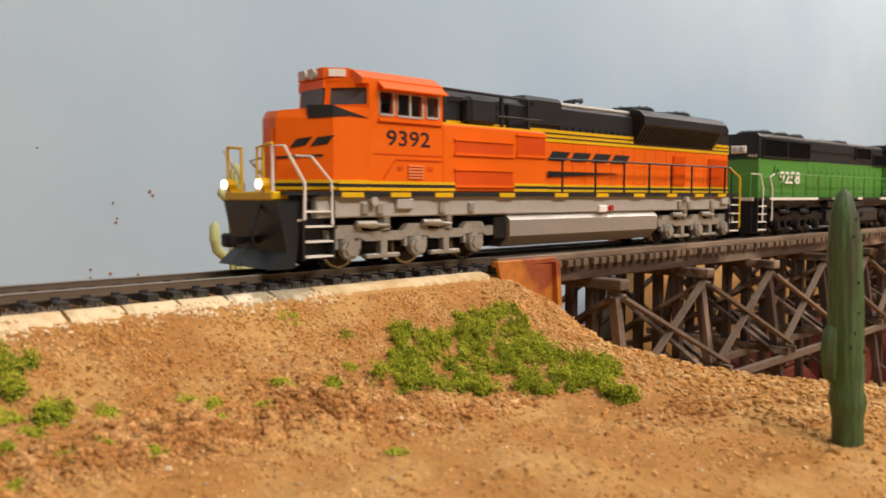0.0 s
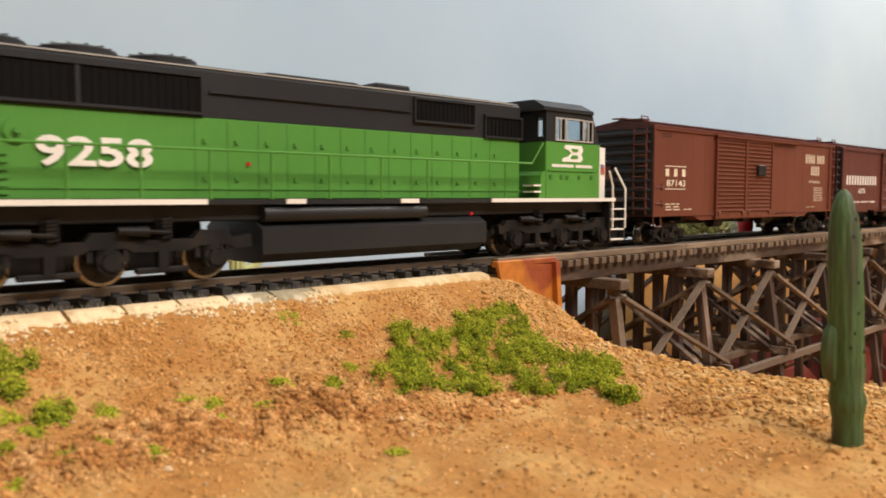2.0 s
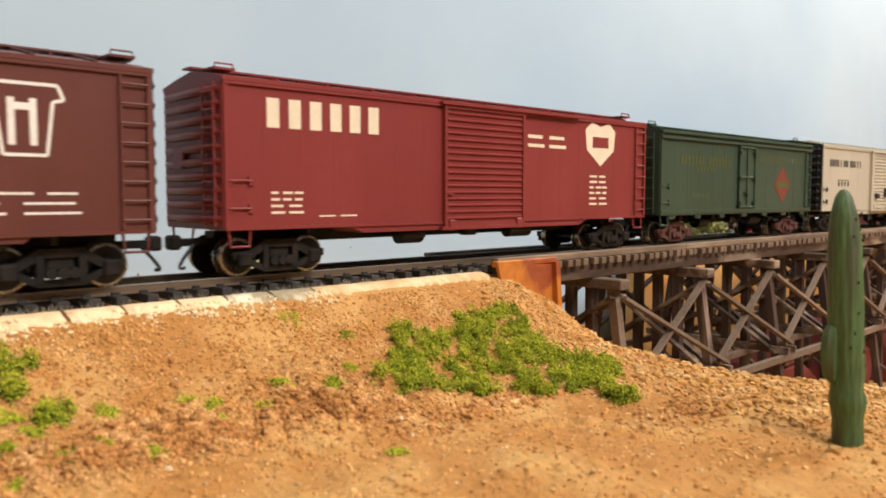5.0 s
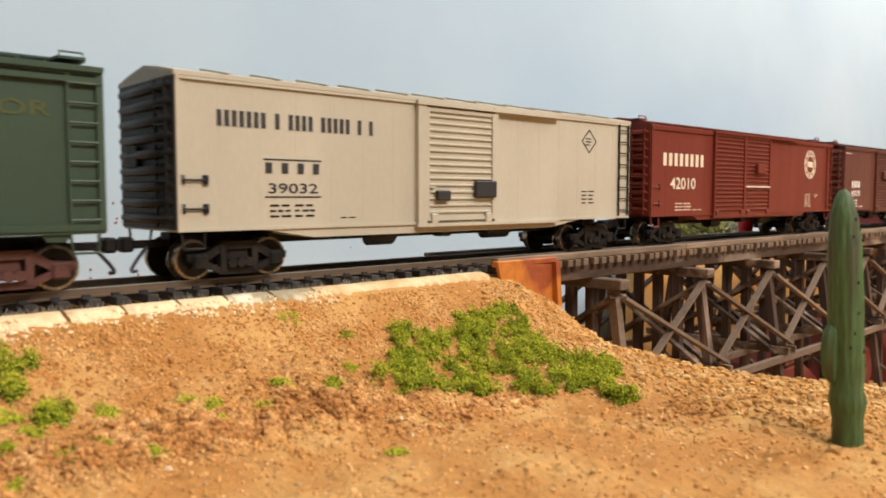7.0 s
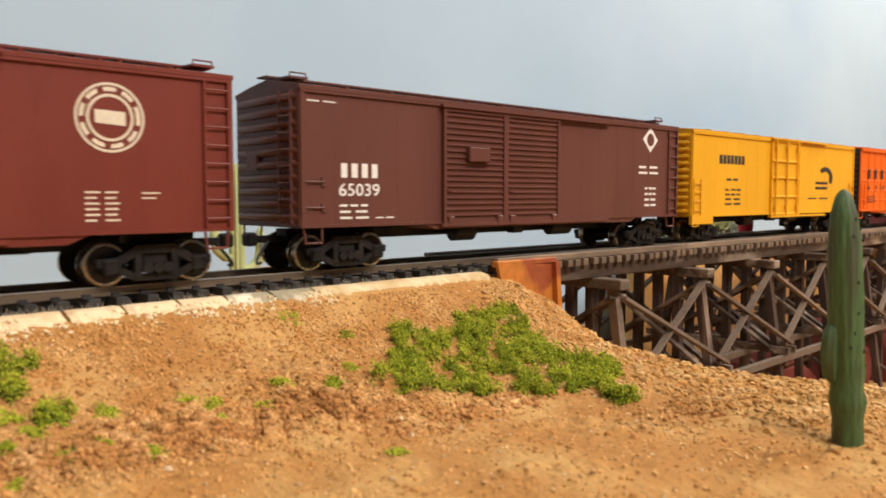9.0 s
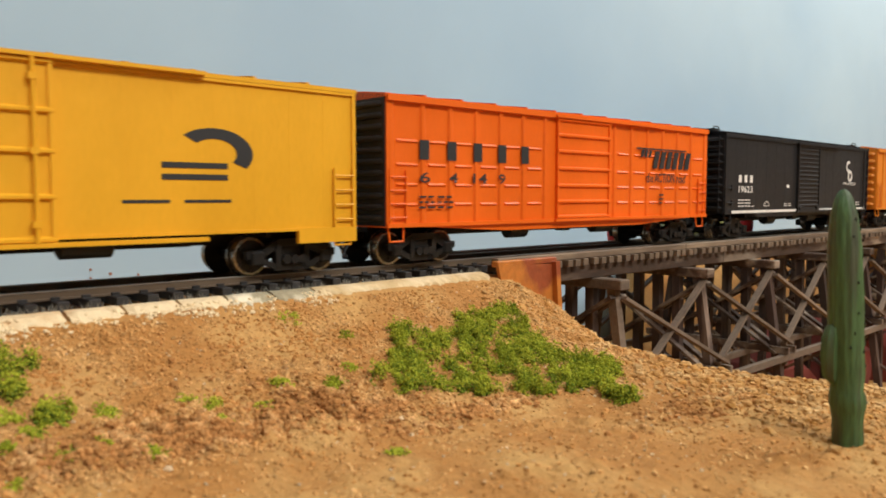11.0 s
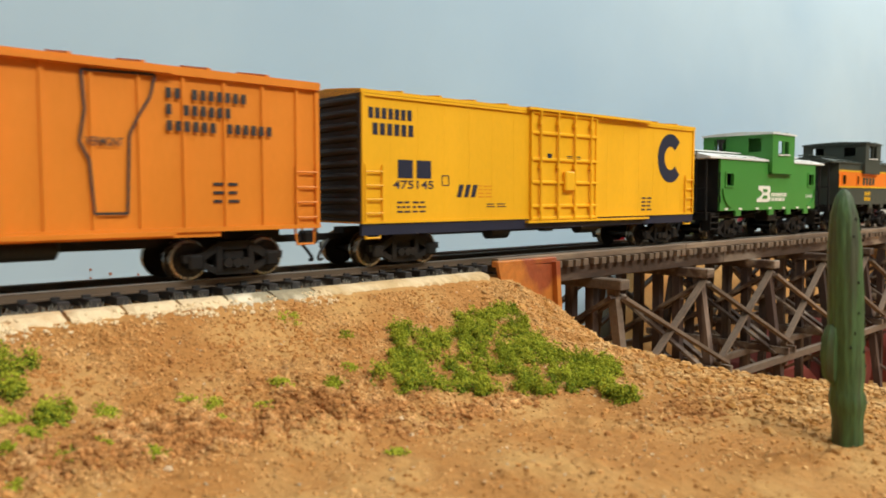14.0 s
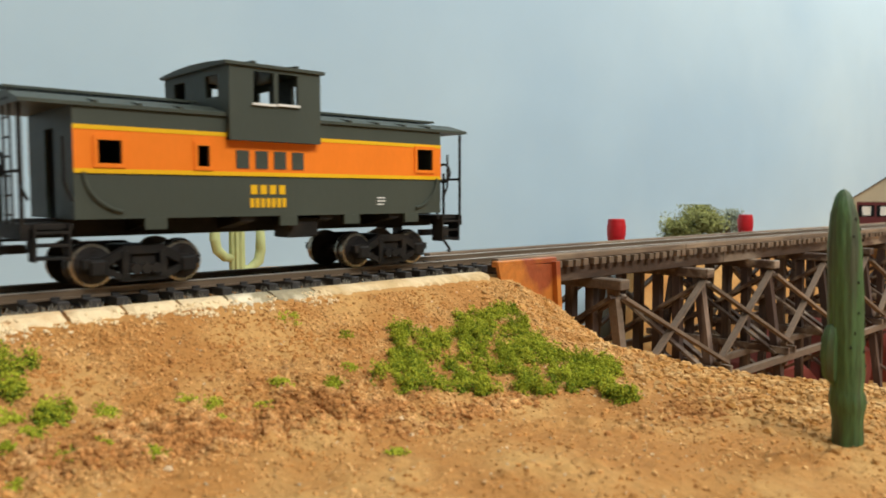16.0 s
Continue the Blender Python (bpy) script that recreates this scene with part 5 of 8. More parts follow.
def orange_locomotive():
    lo = thing("diesel_locomotive", "orange and black diesel locomotive with silver trucks, ditch lights lit", "locomotive", "locomotives of the freight train")
    part("frame_sill", Shape().box(-0.1150, 0.1190, -0.0158, 0.0158, 0.0150, 0.0214, 0.0004), C_SILVER, lo)
    rib = Shape()
    for z in (0.0160, 0.0178, 0.0196):
        rib.box(-0.085, 0.100, -0.0136, -0.0126, z, z + 0.0007)
    part("frame_pipe", rib, C_SILVER, lo)
    part("walkway", Shape().box(-0.1250, 0.1270, -0.0168, 0.0168, 0.0214, 0.0224).box(-0.1150, 0.1180, -0.0171, 0.0171, 0.0210, 0.0224), C_LBLACK, lo)
    for x in (-0.104, -0.0865, -0.069, -0.040, -0.011, 0.014, 0.039, 0.064, 0.087, 0.1075):
        part("step_edge", Shape().box(x - 0.0038, x + 0.0038, -0.0175, -0.0170, 0.0208, 0.0222), C_LYEL, lo, "yellow sill mark")
    # engine hood
    part("hood", Shape().box(-0.0675, 0.1245, -0.0112, 0.0112, 0.0224, 0.0411, 0.0004), C_LORANGE, lo)
    part("hood_top", Shape().prism([(-0.0112, 0.0456), (-0.0112, 0.0534), (-0.0090, 0.0556), (0.0090, 0.0556), (0.0112, 0.0534), (0.0112, 0.0456)], "x", -0.0675, 0.1245), C_LBLACK, lo, "black upper hood")
    part("hood_stripe", Shape().box(-0.0675, 0.1247, -0.0114, 0.0114, 0.0411, 0.0456), C_LYEL, lo, "yellow hood stripe")
    for z in (0.0424, 0.0440):
        part("pin_stripe", Shape().box(-0.018, 0.1248, -0.0116, -0.0114, z, z + 0.0004), C_LBLACK, lo)
    for a, b, y in ((-0.0187, 0.1245, -0.0116), (-0.0360, -0.0187, -0.0168), (-0.1085, -0.0640, -0.0171)):
        for z in (0.0227, 0.0246):
            part("sill_stripe", Shape().box(a, b, y, y + 0.0004, z, z + 0.0009), C_LYEL, lo, "yellow sill stripe")
        part("sill_stripe", Shape().box(a, b, y + 0.0001, y + 0.0004, 0.0236, 0.0246), C_LBLACK, lo)
    # wide cabinet behind the cab
    part("side_cabinet", Shape().box(-0.0688, -0.0187, -0.0164, 0.0164, 0.0224, 0.0437, 0.0005), C_LORANGE, lo)
    for a, b, z0, z1 in ((-0.0635, -0.0365, 0.0247, 0.0293), (-0.0635, -0.0365, 0.0349, 0.0387), (-0.0343, -0.0197, 0.0353, 0.0417)):
        part("grille", Shape().box(a, b, -0.0167, -0.0164, z0, z1), C_DORANGE, lo)
        fins = Shape()
        for i in range(22):
            x = a + (b - a) * (i + 0.5) / 22
            fins.box(x - 0.00015, x + 0.00015, -0.01676, -0.0167, z0 + 0.0003, z1 - 0.0003)
        part("grille_fin", fins, C_DORANGE, lo)
        part("grille_edge", Shape().box(a - 0.0005, b + 0.0005, -0.0171, -0.0164, z0 - 0.0008, z0).box(a - 0.0005, b + 0.0005, -0.0171, -0.0164, z1, z1 + 0.0006), C_LORANGE, lo)
    part("black_box", Shape().box(-0.0564, -0.0432, -0.0160, -0.0110, 0.0442, 0.0536, 0.0014), C_LBLACK, lo)
    part("cabinet_top", Shape().box(-0.0688, -0.0190, -0.0154, 0.0154, 0.0437, 0.0443), C_LYEL, lo)
    part("louvre_box", Shape().box(-0.0345, -0.0230, -0.0126, 0.0126, 0.0443, 0.0530, 0.0004), C_LBLACK, lo)
    for x in (-0.0665, -0.0400, -0.0265):
        part("conduit", Shape().box(x - 0.0006, x + 0.0006, -0.0150, -0.0140, 0.0440, 0.0546), C_LBLACK, lo)
    part("roof_pipe", Shape().tube([(-0.0670, -0.0145, 0.0549), (-0.0245, -0.0145, 0.0546), (-0.0215, -0.0125, 0.0540)], 0.0005, 6), C_LBLACK, lo)
    part("roof_pipe", Shape().tube([(-0.0425, -0.0148, 0.0478), (-0.0200, -0.0148, 0.0478)], 0.0004, 6), C_LBLACK, lo)
    part("blower_duct", Shape().box(-0.0262, -0.0037, -0.0122, 0.0122, 0.0456, 0.0570, 0.0015), C_LBLACK, lo)
    part("exhaust_hatch", Shape().box(-0.0030, 0.0430, -0.0100, 0.0100, 0.0545, 0.0562, 0.0006), C_SILVER, lo, "worn grey hatch")
    h = Shape()
    for dy in (-0.0028, 0.0, 0.0028):
        h.tube([(0.0150, dy, 0.0590), (0.0177 + abs(dy) * 0.4, dy, 0.0590)], [0.0004, 0.0012], 8)
    h.tube([(0.0160, 0, 0.0556), (0.0160, 0, 0.0590)], 0.0006, 6).box(0.0155, 0.0165, -0.0032, 0.0032, 0.0584, 0.0592)
    part("horn", h, C_LBLACK, lo)
    part("roof_band", Shape().box(-0.0675, -0.0240, -0.0090, 0.0090, 0.0552, 0.0562), C_LBLACK, lo)
    for i in range(11):
        x = -0.005 + i * 0.0042
        part("latch", Shape().box(x - 0.0006, x + 0.0006, -0.0118, -0.0112, 0.0458, 0.0470), C_LBLACK, lo)
    # radiator wings
    for side in (-1, 1):
        w = Shape().prism([(side * 0.0112, 0.0424), (side * 0.0172, 0.0506), (side * 0.0172, 0.0538), (side * 0.0150, 0.0560), (side * 0.0100, 0.0574), (side * 0.0100, 0.0424)], "x", 0.0436, 0.1075)
        for q in w.bm.verts:
            q.co.x += 0.0035 * hat(q.co.z, 0.043, 0.053) if q.co.x > 0.08 else -0.0015 * hat(q.co.z, 0.043, 0.053)
        part("radiator_wing", w, C_LBLACK, lo)
        fin = mesh_of(Shape().beam((0, side * 0.0120, 0.0433), (0, side * 0.0168, 0.0499), 0.0004, 0.0003), "radiator_fin", M_SCREEN)
        for i in range(26):
            piece("radiator_fin", fin, lo, pose(0.0450 + i * 0.0024, 0, 0))
    part("radiator_deck", Shape().prism([(-0.0150, 0.0558), (-0.0100, 0.0574), (0.0100, 0.0574), (0.0150, 0.0558)], "x", 0.0425, 0.1100), C_LBLACK, lo)
    for x in (0.058, 0.088):
        f = Shape().tube([(x, 0, 0.0565), (x, 0, 0.0586), (x, 0, 0.0592)], [0.0098, 0.0098, 0.0084], 28)
        for k in range(12):
            a = k * math.pi / 6
            f.beam((x, 0, 0.0594), (x + 0.0085 * math.cos(a), 0.0085 * math.sin(a), 0.0594), 0.0003, 0.0003)
        part("radiator_fan", f, C_LBLACK, lo, smooth=True)
    part("hood_end_box", Shape().box(0.1080, 0.1240, -0.0115, 0.0115, 0.0458, 0.0552, 0.0012), C_LBLACK, lo)
    for i in range(7):
        for j in range(3):
            part("vent_slot", Shape().box(0.1090 + i * 0.0020, 0.1103 + i * 0.0020, -0.0118, -0.0115, 0.0500 + j * 0.0013, 0.0507 + j * 0.0013), M_GRIME, lo)
    # hood doors
    seams = Shape()
    for i in range(14):
        x = 0.003 + i * 0.0082
        seams.box(x - 0.00008, x + 0.00008, -0.0113, -0.0112, 0.0252, 0.0411)
    seams.box(-0.010, 0.117, -0.0113, -0.0112, 0.0330, 0.03315)
    part("door_seam", seams, C_DORANGE, lo)
    for a, b, z0, z1 in ((0.0740, 0.0835, 0.0258, 0.0388), (0.1050, 0.1230, 0.0258, 0.0385)):
        part("hood_grille", Shape().box(a, b, -0.0117, -0.0112, z0, z1), C_DORANGE, lo)
        fins = Shape()
        for i in range(9):
            x = a + (b - a) * (i + 0.5) / 9
            fins.box(x - 0.00025, x + 0.00025, -0.0122, -0.0117, z0, z1)
        part("grille_fin", fins, C_LORANGE, lo)
    # big unlettered name and wedge
    part("lettering", blocks("ABCD", -0.0120, 0.0405, 0.0343, 0.0377, -0.0115, 0.78, slant=0.9), C_LBLACK, lo)
    part("wedge", Shape().prism([(-0.0118, 0.0281), (-0.0118, 0.0303), (0.0290, 0.0303), (0.0330, 0.0302)], "y", -0.0117, -0.0114), C_LBLACK, lo, "tapering black wedge")
    # cab: sides, then a nose that tapers in two facets to a narrow front
    plan = [(-0.0690, -0.0166), (-0.0973, -0.0166), (-0.1091, -0.0154), (-0.1206, -0.0042), (-0.1206, 0.0), (-0.1200, 0.0042), (-0.1091, 0.0154), (-0.0973, 0.0166), (-0.0690, 0.0166)]
    cab = part("cab", Shape().prism(plan, "z", 0.0224, 0.0430), C_LORANGE, lo)
    top = Shape().prism([(-0.0966, -0.0166)] + plan[2:7] + [(-0.0966, 0.0166)], "z", 0.0428, 0.0462)
    for q in top.bm.verts:
        if q.co.z > 0.044:
            q.co.x += 0.0010
            q.co.z -= 0.0012 if q.co.x < -0.115 else 0.0
    part("nose", top, C_LORANGE, cab)
    grow = [(x - 0.0003, y * 1.03) for x, y in plan[1:8]]
    for z, mt in ((0.0229, C_LYEL), (0.0248, C_LYEL), (0.0239, C_LBLACK)):
        part("nose_stripe", Shape().prism(grow, "z", z, z + 0.0009), mt, cab)
    wins = [(-0.0937, -0.0889, 0.0451, 0.0512), (-0.0870, -0.0776, 0.0450, 0.0511), (-0.0756, -0.0710, 0.0453, 0.0511)]
    for side in (-1, 1):
        y0, y1 = sorted((side * 0.0154, side * 0.0166))
        part("cab_side", wall_with_holes(-0.0973, -0.0690, 0.0430, 0.0534, y0, y1, wins), C_LORANGE, cab)
        for a, b, c, d in wins:
            e = Shape()
            q0, q1 = sorted((side * 0.0162, side * 0.0169))
            e.box(a - 0.0003, a, q0, q1, c - 0.0003, d + 0.0003).box(b, b + 0.0006, q0, q1, c - 0.0003, d + 0.0003).box(a, b, q0, q1, c - 0.0007, c).box(a, b, q0, q1, d, d + 0.0002)
            if b - a > 0.007:
                e.box((a + b) / 2 - 0.0004, (a + b) / 2 + 0.0004, q0, q1, c, d)
            part("window_frame", e, C_SILVER, cab)
            pane = part("window_pane", Shape().box(a, b, *sorted((side * 0.0159, side * 0.0160)), c, d), M_GLASS, cab)
            pane.visible_shadow = False
        part("sunshade", Shape().prism([(side * 0.0160, 0.0548), (side * 0.0196, 0.0521), (side * 0.0196, 0.0517), (side * 0.0160, 0.0538)], "x", -0.0945, -0.0692), C_LORANGE, cab)
        part("window_ledge", Shape().box(-0.0945, -0.0695, *sorted((side * 0.0166, side * 0.0174)), 0.0428, 0.0437), C_LORANGE, cab)
        ws = lambda u, z, o=0.0: (-0.0973 - 0.0090 * u + (z - 0.0462) * 0.12 * u - 0.7 * o, side * (0.0166 - 0.0100 * u + 0.7 * o), z)
        fa = Shape()
        for u0, u1, z0, z1 in ((0, 0.06, 0.0440, 0.0545), (0.88, 1.0, 0.0440, 0.0545), (0.06, 0.88, 0.0522, 0.0545), (0.06, 0.88, 0.0440, 0.0474)):
            vs = [fa.bm.verts.new(ws(u, z, o)) for o in (0.0, -0.0012) for u, z in ((u0, z0), (u1, z0), (u1, z1), (u0, z1))]
            for q in ((0, 1, 2, 3), (7, 6, 5, 4), (0, 4, 5, 1), (1, 5, 6, 2), (2, 6, 7, 3), (3, 7, 4, 0)):
                fa.bm.faces.new([vs[i] for i in q])
        part("windshield_frame", fa, C_LORANGE, cab)
        gl = Shape()
        vs = [gl.bm.verts.new(ws(u, z, o)) for o in (-0.0006, -0.0009) for u, z in ((0.05, 0.0470), (0.95, 0.0470), (0.95, 0.0524), (0.05, 0.0524))]
        for q in ((0, 1, 2, 3), (7, 6, 5, 4), (0, 4, 5, 1), (1, 5, 6, 2), (2, 6, 7, 3), (3, 7, 4, 0)):
            gl.bm.faces.new([vs[i] for i in q])
        part("windshield", gl, M_WSHIELD, cab, "windshield pane in opaque grey that stands in for reflections")
        # black mask: across the upper facet, running to a point along the side
        fc = lambda u, z: (-0.1091 - 0.0115 * u - 0.0002, side * (0.0154 - 0.0112 * u + 0.0002), z)
        sd = lambda u, z: (-0.0973 - 0.0118 * u - 0.0001, side * (0.0166 - 0.0012 * u + 0.0002), z)
        mk = Shape()
        for ring in ([fc(0, 0.0431), fc(0.42, 0.0427), fc(0.44, 0.0464), fc(0, 0.0464)], [sd(1, 0.0431), sd(1, 0.0464), sd(0.70, 0.0453), sd(0.05, 0.0434), sd(0.55, 0.0437)]):
            vs = [mk.bm.verts.new(p) for p in ring] + [mk.bm.verts.new((p[0], p[1] - side * 0.0006, p[2])) for p in ring]
            n = len(ring)
            mk.bm.faces.new(vs[:n])
            mk.bm.faces.new(vs[n:][::-1])
            for i in range(n):
                mk.bm.faces.new((vs[i], vs[(i + 1) % n], vs[n + (i + 1) % n], vs[n + i]))
        part("black_mask", mk, C_LBLACK, cab, "black wedge below the windshield")
        # unlettered slanted bars and a thin line on the nose facet
        for u0, u1, z0, z1, k in ((0.12, 0.40, 0.0350, 0.0374, 0.12), (0.50, 0.76, 0.0346, 0.0370, 0.12), (0.20, 1.0, 0.0316, 0.0322, 0.0)):
            nb = Shape()
            ring = [fc(u0, z0 + 0.0006), fc(u1, z0), fc(u1 - k, z1), fc(u0 - k, z1 + 0.0006)]
            vs = [nb.bm.verts.new(p) for p in ring] + [nb.bm.verts.new((p[0] + 0.0006, p[1], p[2])) for p in ring]
            for q in ((0, 1, 2, 3), (7, 6, 5, 4), (0, 4, 5, 1), (1, 5, 6, 2), (2, 6, 7, 3), (3, 7, 4, 0)):
                nb.bm.faces.new([vs[i] for i in q])
            part("nose_lettering", nb, C_LBLACK, lo)
    part("windshield", Shape().box(-0.1060, -0.1054, -0.0058, 0.0058, 0.0466, 0.0524), M_WSHIELD, cab)
    part("brow", Shape().box(-0.1062, -0.1048, -0.0066, 0.0066, 0.0522, 0.0546), C_LORANGE, cab)
    part("cab_floor", Shape().box(-0.0960, -0.0700, -0.0150, 0.0150, 0.0431, 0.0436), C_CABIN, cab)
    part("cab_lining", Shape().box(-0.0960, -0.0704, 0.0140, 0.0150, 0.0436, 0.0450).box(-0.0708, -0.0702, -0.0150, 0.0150, 0.0436, 0.0540), C_LINING, cab)
    part("seat", Shape().box(-0.0900, -0.0850, -0.0110, -0.0060, 0.0436, 0.0462, 0.0008).box(-0.0862, -0.0846, -0.0110, -0.0060, 0.0462, 0.0492, 0.0006), C_CABIN, cab)
    part("cab_back", Shape().box(-0.0700, -0.0690, -0.0154, 0.0154, 0.0430, 0.0548), C_LORANGE, cab)
    part("cab_roof", Shape().prism([(-0.0166, 0.0532), (-0.0166, 0.0548), (-0.0118, 0.0576), (0.0118, 0.0576), (0.0166, 0.0548), (0.0166, 0.0532)], "x", -0.1000, -0.0688), C_LORANGE, cab)
    part("roof_front", Shape().prism([(-0.0968, -0.0166), (-0.1056, -0.0068), (-0.1056, 0.0068), (-0.0968, 0.0166)], "z", 0.0540, 0.0550), C_LORANGE, cab)
    part("roof_front", Shape().prism([(-0.0990, -0.0118), (-0.1046, -0.0060), (-0.1046, 0.0060), (-0.0990, 0.0118)], "z", 0.0550, 0.0568), C_LORANGE, cab)
    part("number_board_housing", Shape().prism([(-0.1000, -0.0110), (-0.1064, -0.0066), (-0.1064, 0.0066), (-0.1000, 0.0110)], "z", 0.0550, 0.0580), C_LORANGE, cab)
    nbd = Shape().beam((-0.1012, -0.0105, 0.0565), (-0.1052, -0.0077, 0.0565), 0.0008, 0.0021)
    part("number_board", nbd, C_LWHITE, cab)
    part("headlight", Shape().disc((-0.1070, -0.0024, 0.0564), "x", 0.0016, 0.0014, 12).disc((-0.1070, 0.0024, 0.0564), "x", 0.0016, 0.0014, 12), C_SILVER, cab)
    part("number", glyphs("9392", -0.0913, -0.0743, 0.0359, 0.0405, -0.0166), C_LBLACK, lo)
    v = Shape()
    for i in range(5):
        v.box(-0.0832, -0.0771, -0.0171, -0.0166, 0.0264 + i * 0.0009, 0.0268 + i * 0.0009)
    # slats in the lighter orange: their highlight is in the colour
    part("cab_louvre", v, C_SHINE, cab)
    st = Shape().box(-0.0960, -0.0692, -0.0168, -0.0166, 0.0333, 0.0336).box(-0.0880, -0.0692, -0.0169, -0.0166, 0.0318, 0.0321)
    st.beam((-0.0880, -0.0168, 0.0320), (-0.0925, -0.0168, 0.0262), 0.0003, 0.0003)
    for x in (-0.0862, -0.0742):
        st.box(x - 0.0010, x + 0.0010, -0.0169, -0.0166, 0.0290, 0.0300)
    part("cab_step_line", st, C_DORANGE, cab)
    part("nose_door", Shape().box(-0.1212, -0.1200, -0.0028, 0.0020, 0.0250, 0.0400), C_LORANGE, lo)
    # front and rear platforms
    part("anticlimber", Shape().box(-0.1275, -0.1222, -0.0135, 0.0135, 0.0200, 0.0224, 0.0004), C_LYEL, lo)
    part("pilot", Shape().prism([(-0.1270, 0.0200), (-0.1240, 0.0060), (-0.1290, 0.0016), (-0.1215, 0.0016), (-0.1190, 0.0200)], "y", -0.0150, 0.0150), C_LBLACK, lo, "black snowplow pilot")
    part("pilot", Shape().prism([(0.1270, 0.0214), (0.1270, 0.0030), (0.1200, 0.0030), (0.1200, 0.0214)], "y", -0.0130, 0.0130), C_LBLACK, lo)
    steps(lo, -0.1200, 1, C_LBLACK, C_LWHITE)
    steps(lo, 0.1265, -1, C_LBLACK, C_LWHITE)
    for side in (-1, 1):
        d = Shape().disc((-0.1276, side * 0.0098, 0.0244), "x", 0.0016, 0.0030, 14).box(-0.1280, -0.1250, side * 0.0098 - 0.0010, side * 0.0098 + 0.0010, 0.0220, 0.0236)
        light = part("ditch_light", d, C_LYEL, lo)
        part("lens", Shape().disc((-0.1293, side * 0.0098, 0.0244), "x", 0.0013, 0.0006, 14), M_LAMP, light, "lit ditch light lens")
    coupler(lo, -0.1270, -1)
    coupler(lo, 0.1280, 1)
    # handrails
    for side in (-1, 1):
        y = side * 0.0168
        railing(lo, [(-0.1266, side * 0.0125, 0.0224), (-0.1266, side * 0.0125, 0.0346), (-0.1256, y, 0.0344), (-0.1194, y, 0.0246), (-0.1196, y, 0.0148), (-0.1206, side * 0.0150, 0.0144)], [], 0.0224, 0.00045, C_LWHITE)
        railing(lo, [(-0.1178, side * 0.0100, 0.0322), (-0.1172, y, 0.0318), (-0.1108, y, 0.0251), (-0.1106, y, 0.0132)], [], 0.0224, 0.0004, C_LWHITE)
        railing(lo, [(-0.0180, y, 0.0345), (0.1150, y, 0.0345), (0.1175, y, 0.0325), (0.1175, y, 0.0060)], [(x, y, 0.0345) for x in (-0.010, 0.010, 0.029, 0.047, 0.064, 0.081, 0.097, 0.111)], 0.0224, 0.00038, C_LBLACK)
        railing(lo, [(0.1262, y, 0.0060), (0.1262, y, 0.0300), (0.1240, side * 0.0125, 0.0350)], [], 0.0224, 0.0004, C_LYEL)
    railing(lo, [(-0.1266, -0.0125, 0.0352), (-0.1266, -0.0045, 0.0345), (-0.1266, -0.0040, 0.0224)], [(-0.1266, -0.0075, 0.0350), (-0.1266, 0.0045, 0.0348)], 0.0224, 0.00042, C_LYEL)
    railing(lo, [(-0.1266, 0.0045, 0.0345), (-0.1266, 0.0125, 0.0352)], [(-0.1266, 0.0125, 0.0350)], 0.0224, 0.00042, C_LYEL)
    # below the frame
    part("fuel_tank", Shape().prism([(-0.0165, 0.0075), (-0.0165, 0.0130), (-0.0140, 0.0155), (0.0140, 0.0155), (0.0165, 0.0130), (0.0165, 0.0075), (0.0120, 0.0036), (-0.0120, 0.0036)], "x", -0.0378, 0.0540), C_TANK, lo, "satin silver fuel tank", )
    part("tank_end", Shape().prism([(-0.0150, 0.0070), (-0.0150, 0.0140), (0.0150, 0.0140), (0.0150, 0.0070), (0.0110, 0.0040), (-0.0110, 0.0040)], "x", -0.0440, -0.0380), M_GRIME, lo)
    part("fuel_filler", Shape().box(0.0130, 0.0180, -0.0170, -0.0145, 0.0148, 0.0176, 0.0004), C_LWHITE, lo)
    part("fuel_filler", Shape().disc((0.0210, -0.0160, 0.0165), "y", 0.0012, 0.0020, 10), M_BARREL, lo, "small red cap")
    six_wheel_truck(lo, (-0.1035, -0.0780, -0.0530), C_TSILVER)
    six_wheel_truck(lo, (0.0655, 0.0905, 0.1145), C_TSILVER)
    for x in (-0.0990, -0.0935, -0.0690, -0.0560, 0.0720, 0.0800, 0.1000):
        part("frame_bracket", Shape().box(x - 0.0012, x + 0.0012, -0.0168, -0.0156, 0.0158, 0.0192, 0.0003), C_TSILVER, lo)
    for x in (-0.0965, 0.0760):
        part("sand_valve", Shape().disc((x, -0.0168, 0.0196), "y", 0.0013, 0.0026, 12), C_SILVER, lo, smooth=True)
    for x in (-0.0845, 0.1115):
        part("sand_box", Shape().box(x - 0.0032, x + 0.0032, -0.0172, -0.0125, 0.0172, 0.0204, 0.0003), C_SILVER, lo)
    part("jumper_cable", Shape().tube([(-0.1265, -0.006, 0.0190), (-0.1300, -0.0062, 0.0120), (-0.1290, -0.0062, 0.0070)], 0.0005, 6), M_BLACK, lo)
    MOVERS.append((lo, 0.2322))


